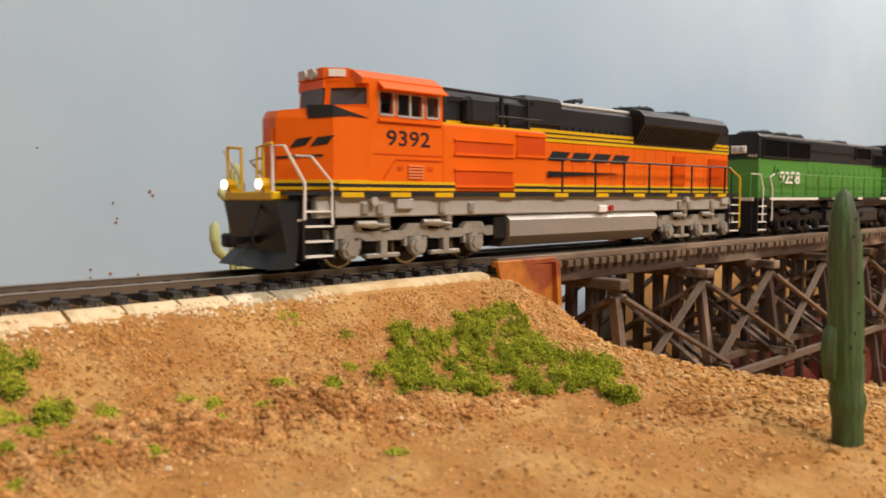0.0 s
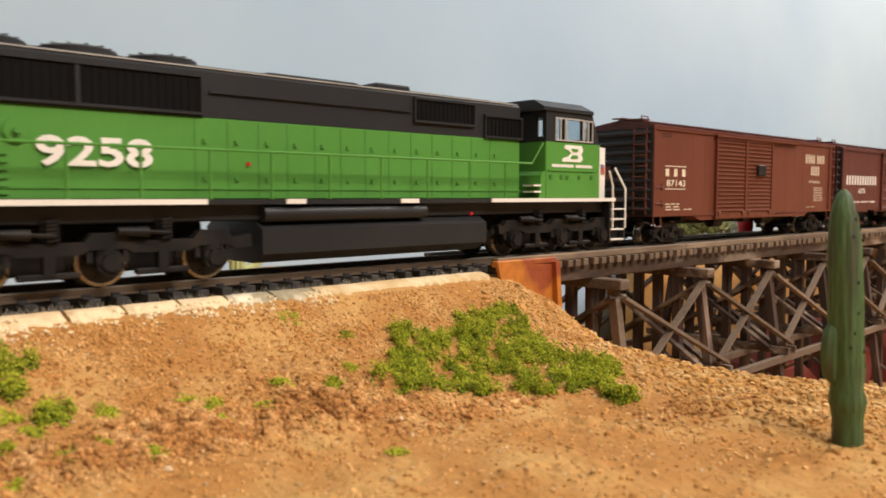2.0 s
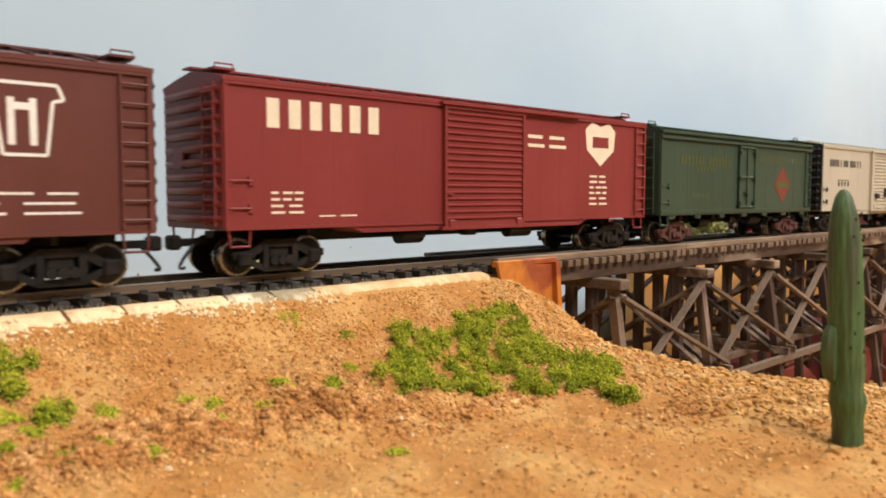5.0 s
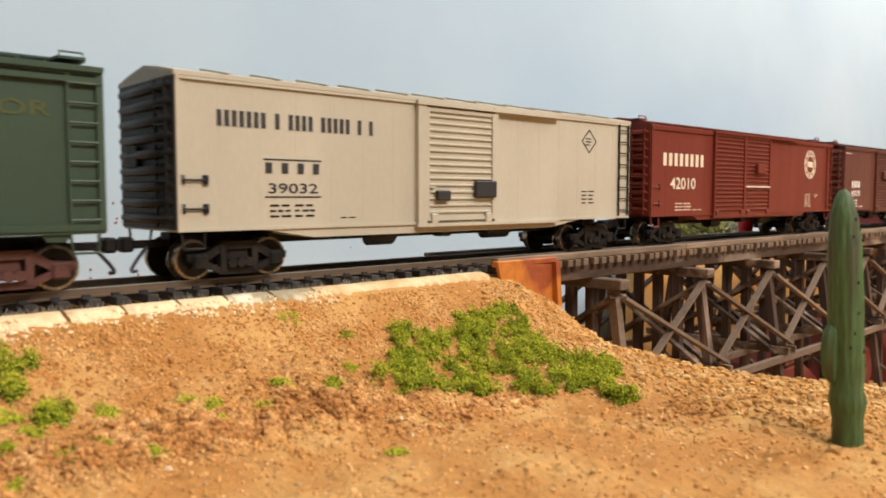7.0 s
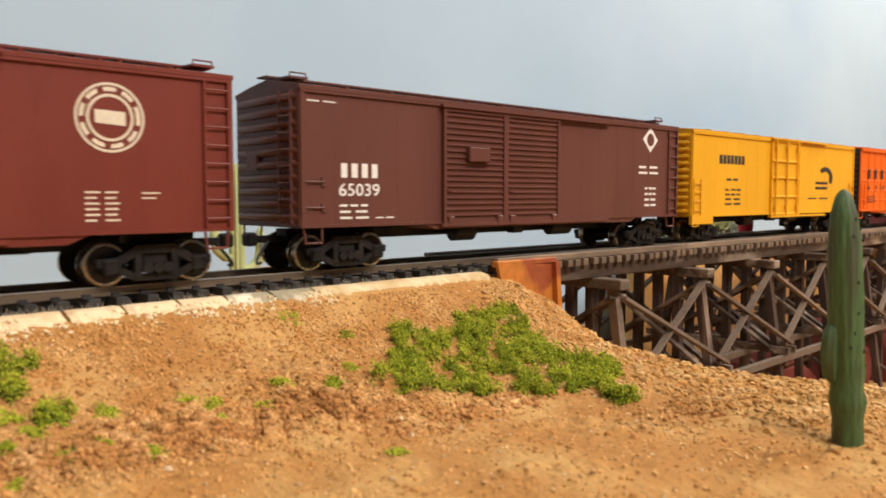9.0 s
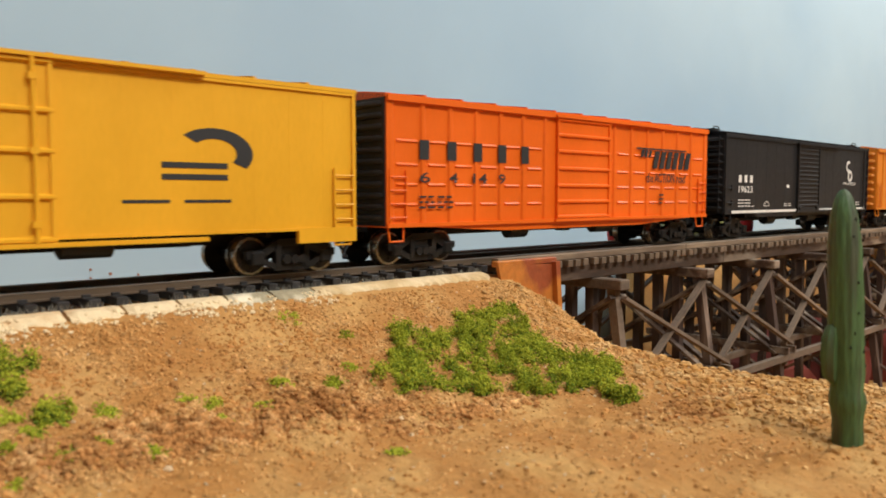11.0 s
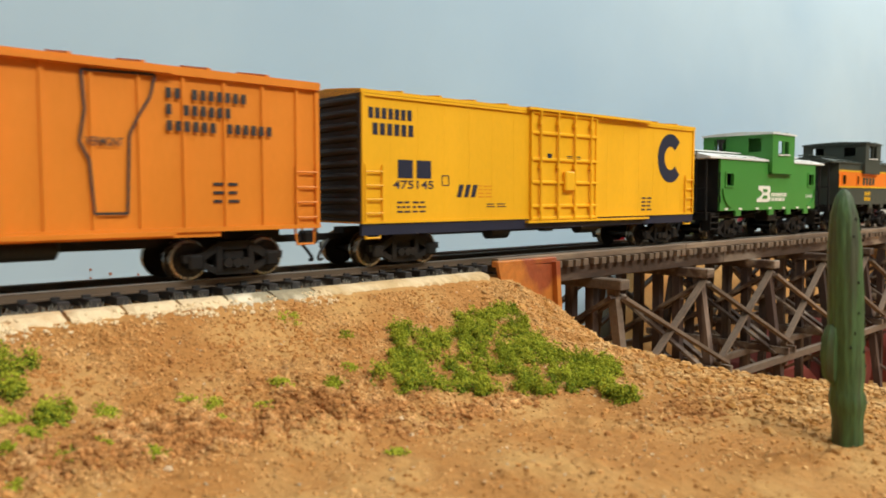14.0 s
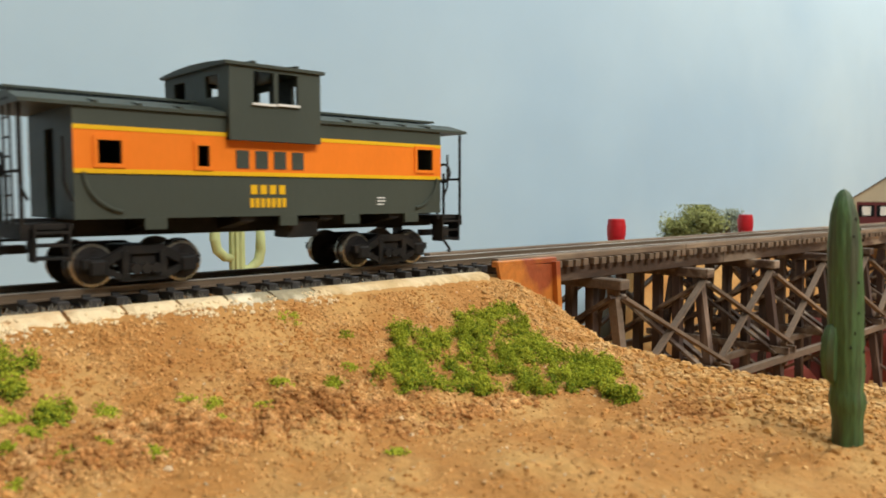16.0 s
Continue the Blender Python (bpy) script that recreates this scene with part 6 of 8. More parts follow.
def angular_emblem(car, x0, x1, z0, z1, y, ground):
    """A plain angular block with two notches in the ground colour."""
    at = lambda pts: [(x0 + (x1 - x0) * u, z0 + (z1 - z0) * w) for u, w in pts]
    em = Shape().prism(at([(0, 0), (0.89, 0), (1, 0.21), (0.92, 0.48), (1, 0.74), (0.93, 1), (0.15, 1), (0.10, 0.80), (0.32, 0.67), (0.43, 0.51), (0.28, 0.31), (0.04, 0.21)]), "y", y - 0.0002, y + 0.0001)
    part("emblem", em, C_LWHITE, car, "white angular block emblem")
    for pts in ([(0.50, 0.61), (0.71, 0.61), (0.76, 0.70), (0.71, 0.80), (0.42, 0.80)], [(0.38, 0.20), (0.71, 0.20), (0.76, 0.30), (0.69, 0.41), (0.48, 0.41)]):
        part("emblem_notch", Shape().prism(at(pts), "y", y - 0.0004, y - 0.0001), ground, car)


def green_locomotive():
    lo = thing("diesel_locomotive", "green and black six-axle diesel locomotive running long hood first", "locomotive", "locomotives of the freight train")
    part("frame_sill", Shape().box(-0.1150, 0.1150, -0.0135, 0.0135, 0.0148, 0.0195, 0.0004), C_LBLACK, lo)
    part("walkway", Shape().box(-0.1262, 0.1265, -0.0166, 0.0166, 0.0190, 0.0203), C_LBLACK, lo)
    for a, b in ((-0.112, -0.052), (-0.030, -0.024), (0.009, 0.016), (0.048, 0.118)):
        part("sill_mark", Shape().box(a, b, -0.0172, -0.0166, 0.0191, 0.0204), C_LWHITE, lo, "white sill edge")
    part("hood", Shape().box(-0.1120, 0.0690, -0.0105, 0.0105, 0.0203, 0.0409, 0.0003), C_LGREEN, lo)
    part("hood_top", Shape().prism([(-0.0105, 0.0409), (-0.0105, 0.0522), (-0.0090, 0.0538), (0.0090, 0.0538), (0.0105, 0.0522), (0.0105, 0.0409)], "x", -0.1122, 0.0690), C_LBLACK, lo, "black upper hood")
    part("roof_edge", Shape().box(-0.100, 0.066, -0.0101, -0.0096, 0.0531, 0.0534), C_SILVER, lo)
    for x in (-0.096, -0.076, -0.056):
        f = Shape().tube([(x, 0, 0.0530), (x, 0, 0.0552), (x, 0, 0.0558)], [0.0090, 0.0090, 0.0074], 26)
        for k in range(12):
            a = k * math.pi / 6
            f.beam((x, 0, 0.0560), (x + 0.0078 * math.cos(a), 0.0078 * math.sin(a), 0.0560), 0.0003, 0.0003)
        part("radiator_fan", f, C_LBLACK, lo, smooth=True)
    part("exhaust_stack", Shape().box(0.010, 0.024, -0.004, 0.004, 0.0535, 0.0562, 0.0006), C_LBLACK, lo)
    part("dynamic_brake_hatch", Shape().box(-0.030, 0.000, -0.0085, 0.0085, 0.0536, 0.0544, 0.0004), C_LBLACK, lo)
    for a, b, z0, z1 in ((-0.1085, -0.0800, 0.0420, 0.0506), (-0.0790, -0.0505, 0.0420, 0.0506), (0.0200, 0.0455, 0.0448, 0.0512), (0.0512, 0.0690, 0.0416, 0.0480)):
        part("intake_screen", Shape().box(a, b, -0.0110, -0.0105, z0, z1), M_SCREEN, lo, "black intake screen")
        e = Shape().box(a - 0.0006, a, -0.0114, -0.0105, z0, z1).box(b, b + 0.0006, -0.0114, -0.0105, z0, z1).box(a - 0.0006, b + 0.0006, -0.0115, -0.0105, z1, z1 + 0.0007).box(a - 0.0006, b + 0.0006, -0.0115, -0.0105, z0 - 0.0007, z0)
        part("screen_frame", e, C_LBLACK, lo)
        bar = mesh_of(Shape().box(-0.00015, 0.00015, -0.0112, -0.0110, z0, z1), "screen_bar", M_SCREEN)
        n = int((b - a) / 0.0018)
        for i in range(n):
            piece("screen_bar", bar, lo, pose(a + (b - a) * (i + 0.5) / n, 0, 0))
    part("hood_ledge", Shape().box(-0.048, 0.018, -0.0112, -0.0105, 0.0470, 0.0476), C_LBLACK, lo)
    seams = Shape()
    for i in range(13):
        x = -0.052 + i * 0.0088
        seams.box(x - 0.00008, x + 0.00008, -0.0106, -0.0105, 0.0212, 0.0404)
    part("door_seam", seams, C_SEAM, lo)
    part("hood_step", Shape().box(-0.112, 0.069, -0.0108, -0.0104, 0.0228, 0.0232), C_LGREEN, lo)
    lt = Shape()
    for i in range(13):
        x = -0.0495 + i * 0.0088
        for z in (0.0250, 0.0345):
            lt.box(x - 0.0005, x + 0.0005, -0.0110, -0.0105, z, z + 0.0010)
    part("door_latch", lt, C_LGREEN, lo)
    v = Shape()
    for i in range(6):
        v.box(-0.1075, -0.094, -0.0110, -0.0105, 0.0215 + i * 0.0017, 0.0222 + i * 0.0017)
    part("hood_louvre", v, C_LGREEN, lo)
    part("hand_brake", Shape().disc((-0.0922, -0.0110, 0.0352), "y", 0.0026, 0.0006, 18).disc((-0.0922, -0.0115, 0.0352), "y", 0.0008, 0.0016, 8), C_LGREEN, lo)
    part("number", glyphs("9258", -0.0886, -0.0629, 0.0277, 0.0346, -0.0109, 0.0003, bold=0.024), C_LWHITE, lo)
    part("warning_mark", Shape().box(-0.0380, -0.0370, -0.0109, -0.0106, 0.0290, 0.0300), M_BARREL, lo)
    part("end_number", glyphs("9258", 0.0052, 0.0100, 0.0414, 0.0428, -0.1124, 0.0008), C_LWHITE, lo).rotation_euler = (0, 0, -math.pi / 2)
    hl = Shape().box(-0.1140, -0.1120, -0.0040, 0.0040, 0.0435, 0.0475, 0.0004)
    part("headlight", hl, C_LWHITE, lo)
    part("headlight_lens", Shape().disc((-0.1142, -0.0018, 0.0455), "x", 0.0013, 0.0006, 12).disc((-0.1142, 0.0018, 0.0455), "x", 0.0013, 0.0006, 12), C_SILVER, lo)
    part("number_board", Shape().box(-0.1126, -0.1120, -0.0104, -0.0048, 0.0410, 0.0432), C_LBLACK, lo)
    # cab and nose, towards the train
    def rake(shape, x0=0.1010):
        """Lean the front edge of the cab back towards its roof."""
        for q in shape.bm.verts:
            if q.co.x > x0:
                q.co.x -= 0.42 * max(0.0, q.co.z - 0.0408)
        return shape
    cab = part("cab", Shape().box(0.0764, 0.1085, -0.0164, 0.0164, 0.0203, 0.0408, 0.0003), C_LGREEN, lo)
    part("battery_step", Shape().prism([(0.0730, 0.0203), (0.0764, 0.0203), (0.0764, 0.0300), (0.0752, 0.0300), (0.0740, 0.0286)], "y", -0.0162, 0.0162), C_LGREEN, lo)
    for z in (0.0224, 0.0246):
        part("cab_tread", Shape().box(0.0700, 0.0738, -0.0164, -0.0112, z, z + 0.0006), C_LWHITE, lo, "white step tread")
    wins = [(0.0818, 0.0866, 0.0416, 0.0490), (0.0878, 0.0972, 0.0416, 0.0490), (0.0984, 0.1030, 0.0416, 0.0488)]
    for side in (-1, 1):
        y0, y1 = sorted((side * 0.0152, side * 0.0164))
        part("cab_side", rake(wall_with_holes(0.0764, 0.1080, 0.0408, 0.0520, y0, y1, wins), 0.1070), C_LBLACK, cab)
        for a, b, c, d in wins:
            e = Shape()
            q0, q1 = sorted((side * 0.0162, side * 0.0168))
            e.box(a - 0.0005, a, q0, q1, c - 0.0005, d + 0.0005).box(b, b + 0.0005, q0, q1, c - 0.0005, d + 0.0005).box(a, b, q0, q1, c - 0.0005, c).box(a, b, q0, q1, d, d + 0.0005)
            if b - a < 0.007:
                e.box((a + b) / 2 - 0.0003, (a + b) / 2 + 0.0003, q0, q1, c, d)
            part("window_frame", e, C_SILVER, cab)
            pane = part("window_pane", Shape().box(a, b, *sorted((side * 0.0157, side * 0.0158)), c, d), M_GLASS, cab)
            pane.visible_shadow = False
    part("cab_back", wall_with_holes(-0.0152, 0.0152, 0.0408, 0.0528, -0.0776, -0.0764, [(-0.0146, -0.0114, 0.0425, 0.0492), (0.0114, 0.0146, 0.0425, 0.0492)]), C_LBLACK, cab).rotation_euler = (0, 0, math.pi / 2)
    part("cab_lining", Shape().box(0.0790, 0.1010, 0.0142, 0.0150, 0.0409, 0.0418).box(0.0790, 0.1010, 0.0142, 0.0150, 0.0489, 0.0518).box(0.0776, 0.0784, -0.0112, 0.0112, 0.0410, 0.0516).box(0.0862, 0.0880, 0.0142, 0.0150, 0.0418, 0.0489), C_LINING, cab)
    part("cab_roof", rake(Shape().prism([(-0.0170, 0.0516), (-0.0170, 0.0528), (-0.0120, 0.0556), (0.0120, 0.0556), (0.0170, 0.0528), (0.0170, 0.0516)], "x", 0.0746, 0.1082)), C_LBLACK, cab)
    part("cab_front", Shape().box(0.1060, 0.1080, -0.0152, 0.0152, 0.0408, 0.0425), C_LBLACK, cab)
    part("windshield", rake(Shape().box(0.1066, 0.1072, -0.0150, 0.0150, 0.0420, 0.0520)), M_GLASS, cab)
    angular_emblem(lo, 0.0853, 0.0976, 0.0337, 0.0398, -0.0164, C_LGREEN)
    part("lettering", blocks("ABCDEFGHIJ KLMNOPQR", 0.0795, 0.1035, 0.0316, 0.0327, -0.0164, 0.8), C_LWHITE, lo)
    part("cab_ledge", Shape().box(0.0775, 0.1050, -0.0168, -0.0164, 0.0302, 0.0307), C_LGREEN, cab)
    lt = Shape()
    for x in (0.0790, 0.0850, 0.0885, 0.0955, 0.1030):
        lt.box(x - 0.0007, x + 0.0007, -0.0167, -0.0164, 0.0274, 0.0288)
    part("cab_latch", lt, C_SEAM, cab)
    part("nose", Shape().prism([(0.1095, -0.0140), (0.1190, -0.0112), (0.1225, -0.0085), (0.1225, 0.0085), (0.1190, 0.0112), (0.1095, 0.0140)], "z", 0.0203, 0.0402), C_LWHITE, lo, "white nose")
    part("nose_top", Shape().prism([(0.1090, 0.0402), (0.1090, 0.0432), (0.1150, 0.0426), (0.1195, 0.0402)], "y", -0.0095, 0.0095), C_LBLACK, lo, "black nose top")
    part("nose_side", Shape().prism([(0.1080, -0.0160), (0.1098, -0.0142), (0.1098, 0.0142), (0.1080, 0.0160)], "z", 0.0203, 0.0404), C_LGREEN, lo)
    fl = Shape()
    for i in range(4):
        fl.beam((0.1142, -0.0129, 0.0303 + i * 0.0009), (0.1182, -0.0117, 0.0303 + i * 0.0009), 0.0005, 0.0005)
    part("decal", fl, C_FLAGRED, lo, "small faded red striped decal")
    part("decal", Shape().beam((0.1142, -0.0130, 0.0329), (0.1160, -0.0125, 0.0329), 0.0005, 0.0014), C_FLAGBLUE, lo)
    part("pilot", Shape().prism([(-0.1262, 0.0190), (-0.1262, 0.0026), (-0.1190, 0.0026), (-0.1190, 0.0190)], "y", -0.0140, 0.0140), C_LBLACK, lo)
    part("pilot", Shape().prism([(0.1262, 0.0190), (0.1262, 0.0026), (0.1190, 0.0026), (0.1190, 0.0190)], "y", -0.0140, 0.0140), C_LBLACK, lo)
    part("platform_edge", Shape().box(-0.1270, -0.1258, -0.0150, 0.0150, 0.0188, 0.0205), C_LWHITE, lo)
    steps(lo, -0.1250, 1, C_LBLACK, C_LWHITE, 0.0030, 0.0190)
    steps(lo, 0.1255, -1, C_LBLACK, C_LWHITE, 0.0030, 0.0190)
    coupler(lo, -0.1265, -1)
    coupler(lo, 0.1265, 1)
    for side in (-1, 1):
        y = side * 0.0166
        railing(lo, [(-0.1245, side * 0.0125, 0.0325), (-0.1225, y, 0.0320), (-0.1195, y, 0.0250), (-0.1195, y, 0.0085)], [], 0.0203, 0.00042, C_LWHITE)
        railing(lo, [(-0.1090, y, 0.0085), (-0.1090, y, 0.0250), (-0.1120, y, 0.0310), (-0.1070, y, 0.0325)], [], 0.0203, 0.00042, C_LWHITE)
        railing(lo, [(-0.1070, y, 0.0325), (0.0685, y, 0.0325), (0.0745, y, 0.0398)], [(x, y, 0.0325) for x in (-0.098, -0.084, -0.068, -0.051, -0.034, -0.016, 0.002, 0.020, 0.038, 0.055)], 0.0203, 0.00034, C_LGREEN)
        railing(lo, [(0.1170, y, 0.0085), (0.1170, y, 0.0250), (0.1145, y, 0.0310)], [], 0.0203, 0.00042, C_LWHITE)
        railing(lo, [(0.1255, y, 0.0085), (0.1255, y, 0.0240), (0.1240, side * 0.0125, 0.0325)], [], 0.0203, 0.00042, C_LWHITE)
        railing(lo, [(-0.1250, side * 0.0125, 0.0203), (-0.1250, side * 0.0125, 0.0325), (-0.1250, side * 0.0060, 0.0320), (-0.1250, side * 0.0060, 0.0203)], [], 0.0203, 0.0004, C_LGREEN)
    part("fuel_tank", Shape().prism([(-0.0160, 0.0060), (-0.0160, 0.0125), (-0.0120, 0.0148), (0.0120, 0.0148), (0.0160, 0.0125), (0.0160, 0.0060), (0.0110, 0.0034), (-0.0110, 0.0034)], "x", -0.0366, 0.0465), C_LBLACK, lo)
    part("air_reservoir", Shape().tube([(-0.036, -0.0145, 0.0165), (0.020, -0.0145, 0.0165)], 0.0022, 12), C_LBLACK, lo, smooth=True)
    part("marker", Shape().box(0.0380, 0.0390, -0.0172, -0.0164, 0.0150, 0.0160), M_BARREL, lo, "small red marker")
    six_wheel_truck(lo, (-0.1000, -0.0750, -0.0495), M_GRIME)
    six_wheel_truck(lo, (0.0617, 0.0870, 0.1120), M_GRIME)
    MOVERS.append((lo, 0.5030))


def caboose(label, middle, colour, roof_colour, zb, zt, cup, wins, cwins, band=None):
    cb = thing("caboose", label, "caboose", "cabooses at the end of the train")
    h, L = 0.0168, 0.1078
    x0, x1 = -L / 2, L / 2
    for side in (-1, 1):
        y0, y1 = sorted((side * h, side * (h - 0.0010)))
        body = part("side", wall_with_holes(x0, x1, zb, zt, y0, y1, wins), colour, cb)
        for a, b, c, d in wins:
            q0, q1 = sorted((side * h, side * (h + 0.0006)))
            e = Shape().box(a - 0.0009, a, q0, q1, c - 0.0009, d + 0.0009).box(b, b + 0.0009, q0, q1, c - 0.0009, d + 0.0009).box(a, b, q0, q1, c - 0.0009, c).box(a, b, q0, q1, d, d + 0.0009)
            part("window_frame", e, band or colour, cb)
        if band:
            b0, b1 = 0.0268, 0.0362
            part("band", wall_with_holes(x0, x1, b0, b1, *sorted((side * h, side * (h + 0.0002))), wins), band, cb, "orange band")
            for z in (b0 - 0.0006, b1 - 0.0004):
                part("band_edge", Shape().box(x0, x1, *sorted((side * h, side * (h + 0.0003))), z, z + 0.0010), C_LYEL, cb, "yellow edge stripe")
    for way in (-1, 1):
        xe = way * L / 2
        w0, w1 = sorted((xe, xe - way * 0.0010))
        s = Shape()
        s.box(w0, w1, -h + 0.0010, -0.0035, zb, zt).box(w0, w1, 0.0035, h - 0.0010, zb, zt).box(w0, w1, -0.0035, 0.0035, zt - 0.0045, zt)
        part("end_wall", s, M_GRIME if not band else colour, cb)
        part("end_door", Shape().box(*sorted((xe - way * 0.0012, xe - way * 0.0018)), -0.0036, 0.0036, zb, zt - 0.0044), M_GRIME, cb)
        part("platform", Shape().box(*sorted((xe, xe + way * 0.0105)), -0.0155, 0.0155, zb - 0.0020, zb - 0.0008), M_GRIME, cb)
        for side in (-1, 1):
            st = Shape()
            for k in range(3):
                z = zb - 0.0030 - k * 0.0028
                st.box(*sorted((xe + way * 0.0012, xe + way * 0.0080)), *sorted((side * 0.0120, side * 0.0168)), z, z + 0.0006)
            st.box(*sorted((xe + way * 0.0008, xe + way * 0.0013)), *sorted((side * 0.0120, side * 0.0168)), zb - 0.0090, zb - 0.0008)
            st.box(*sorted((xe + way * 0.0078, xe + way * 0.0083)), *sorted((side * 0.0120, side * 0.0168)), zb - 0.0090, zb - 0.0008)
            part("platform_step", st, M_GRIME, cb)
            part("corner_post", Shape().tube([(xe + way * 0.0100, side * 0.0150, zb - 0.0010), (xe + way * 0.0100, side * 0.0150, zt - 0.0005)], 0.0005, 6), M_GRIME, cb)
            part("end_rail", Shape().tube([(xe + way * 0.0100, side * 0.0150, zb + 0.0105), (xe + way * 0.0102, side * 0.0040, zb + 0.0105), (xe + way * 0.0102, side * 0.0040, zb - 0.0010)], 0.0004, 6), M_GRIME, cb)
            part("grab_rail", Shape().tube([(xe + way * 0.0005, side * (h + 0.0004), zb + 0.004), (xe + way * 0.0022, side * (h + 0.0008), zb + 0.008), (xe + way * 0.0022, side * (h + 0.0008), zb + 0.018)], 0.00035, 6), M_GRIME, cb)
        ladder(cb, xe + way * 0.0108, way * 0.0075, zb - 0.001, zt + 0.003, 0.0055, 7, M_GRIME, "y")
        part("brake_wheel", Shape().tube([(xe + way * 0.0085 + 0.0030 * math.cos(a) * 0, -way * 0.009 + 0.0030 * math.cos(a), zb + 0.0125 + 0.0030 * math.sin(a)) for a in [i * math.pi / 6 for i in range(13)]], 0.0004, 6).tube([(xe + way * 0.0085, -way * 0.009, zb - 0.001), (xe + way * 0.0085, -way * 0.009, zb + 0.0125)], 0.0005, 6), M_GRIME, cb)
        coupler(cb, xe + way * 0.0098, way)
        part("end_beam", Shape().box(*sorted((xe + way * 0.0088, xe + way * 0.0105)), -0.0155, 0.0155, zb - 0.0042, zb - 0.0008), M_GRIME, cb)
    part("floor", Shape().box(x0 + 0.001, x1 - 0.001, -h + 0.001, h - 0.001, zb, zb + 0.0012), M_GRIME, cb)
    roof = part("roof", Shape().prism([(-h - 0.0006, zt - 0.0004), (-h - 0.0006, zt + 0.0004), (-0.009, zt + 0.0026), (0, zt + 0.0032), (0.009, zt + 0.0026), (h + 0.0006, zt + 0.0004), (h + 0.0006, zt - 0.0004)], "x", x0 - 0.0108, x1 + 0.0108), roof_colour, cb)
    rb = Shape()
    for i in range(11):
        x = x0 + L * (i + 0.5) / 11
        if cup[0] - 0.002 < x < cup[1] + 0.002:
            continue
        for k in (-1, 1):
            rb.beam((x, k * (h + 0.0004), zt + 0.0006), (x, 0, zt + 0.0034), 0.0010, 0.0008)
    part("roof_rib", rb, roof_colour, roof)
    wk = Shape()
    for a, b in ((x0 - 0.010, cup[0] - 0.001), (cup[1] + 0.001, x1 + 0.010)):
        wk.box(a, b, -0.0028, 0.0028, zt + 0.0040, zt + 0.0046)
    part("running_board", wk, roof_colour, roof)
    # cupola, wider than the body
    c0, c1, cz0, cz1 = cup
    hw = 0.0190
    for side in (-1, 1):
        y0, y1 = sorted((side * hw, side * (hw - 0.0010)))
        part("cupola_side", wall_with_holes(c0, c1, cz0, cz1, y0, y1, cwins), colour, cb)
        part("cupola_floor", Shape().box(c0, c1, *sorted((side * (h + 0.0003), side * hw)), cz0, cz0 + 0.0008), colour, cb)
        if side < 0:
            for a, b, c, d in cwins:
                part("cupola_sill", Shape().box(a - 0.0004, b + 0.0004, -hw - 0.0006, -hw, c - 0.0006, c), C_ROOFW, cb)
    for x, way in ((c0, -1), (c1, 1)):
        hx = sorted((x, x - way * 0.0010))
        s = Shape()
        zlo = zt + 0.0004
        s.box(*hx, -hw + 0.001, -0.0130, zlo, cz1).box(*hx, 0.0130, hw - 0.001, zlo, cz1).box(*hx, -0.0060, 0.0060, zlo, cz1 + 0.0008)
        s.box(*hx, -0.0130, -0.0060, zlo, zlo + 0.0045).box(*hx, 0.0060, 0.0130, zlo, zlo + 0.0045)
        s.box(*hx, -0.0130, -0.0060, cz1 - 0.0020, cz1 + 0.0006).box(*hx, 0.0060, 0.0130, cz1 - 0.0020, cz1 + 0.0006)
        s.box(*hx, -hw + 0.001, -h - 0.0004, cz0, zlo).box(*hx, h + 0.0004, hw - 0.001, cz0, zlo)
        part("cupola_end", s, colour, cb)
    part("cupola_roof", Shape().prism([(-hw - 0.0006, cz1 - 0.0002), (-hw - 0.0006, cz1 + 0.0006), (-0.0095, cz1 + 0.0013), (0, cz1 + 0.0016), (0.0095, cz1 + 0.0013), (hw + 0.0006, cz1 + 0.0005), (hw + 0.0006, cz1 - 0.0002)], "x", c0 - 0.0012, c1 + 0.0012), roof_colour, cb)
    part("cupola_roof_rib", Shape().beam((c0 + 0.007, -hw, cz1 + 0.0009), (c0 + 0.007, 0, cz1 + 0.0018), 0.001, 0.0008).beam((c1 - 0.007, -hw, cz1 + 0.0009), (c1 - 0.007, 0, cz1 + 0.0018), 0.001, 0.0008), roof_colour, cb)
    if not band:
        part("stove_pipe", Shape().tube([(c0 - 0.006, 0.006, zt), (c0 - 0.006, 0.006, cz1 - 0.004)], 0.0012, 8).tube([(c0 - 0.006, 0.006, cz1 - 0.004), (c0 - 0.006, 0.006, cz1 - 0.0022)], 0.0019, 8), M_GRIME, cb)
    # underbody
    part("centre_sill", Shape().box(x0 - 0.008, x1 + 0.008, -0.003, 0.003, zb - 0.0045, zb), M_GRIME, cb)
    for x in (-0.036, -0.012, 0.012, 0.036):
        part("cross_bearer", Shape().prism([(-0.0160, zb), (-0.0160, zb - 0.0012), (-0.0040, zb - 0.0034), (0.0040, zb - 0.0034), (0.0160, zb - 0.0012), (0.0160, zb)], "x", x - 0.0020, x + 0.0020), M_GRIME, cb)
    for x in (-0.036, -0.0005, 0.0200, 0.042):
        part("sill_bracket", Shape().box(x - 0.0026, x + 0.0026, -h - 0.0002, -h + 0.0008, zb - 0.0026, zb), colour, cb)
    part("battery_box", Shape().box(0.000, 0.0100, -0.0150, -0.0080, zb - 0.0060, zb - 0.0005, 0.0004), M_GRIME, cb)
    for x in (-0.0375, 0.0375):
        freight_truck(cb, x, M_GRIME, 0.0213)
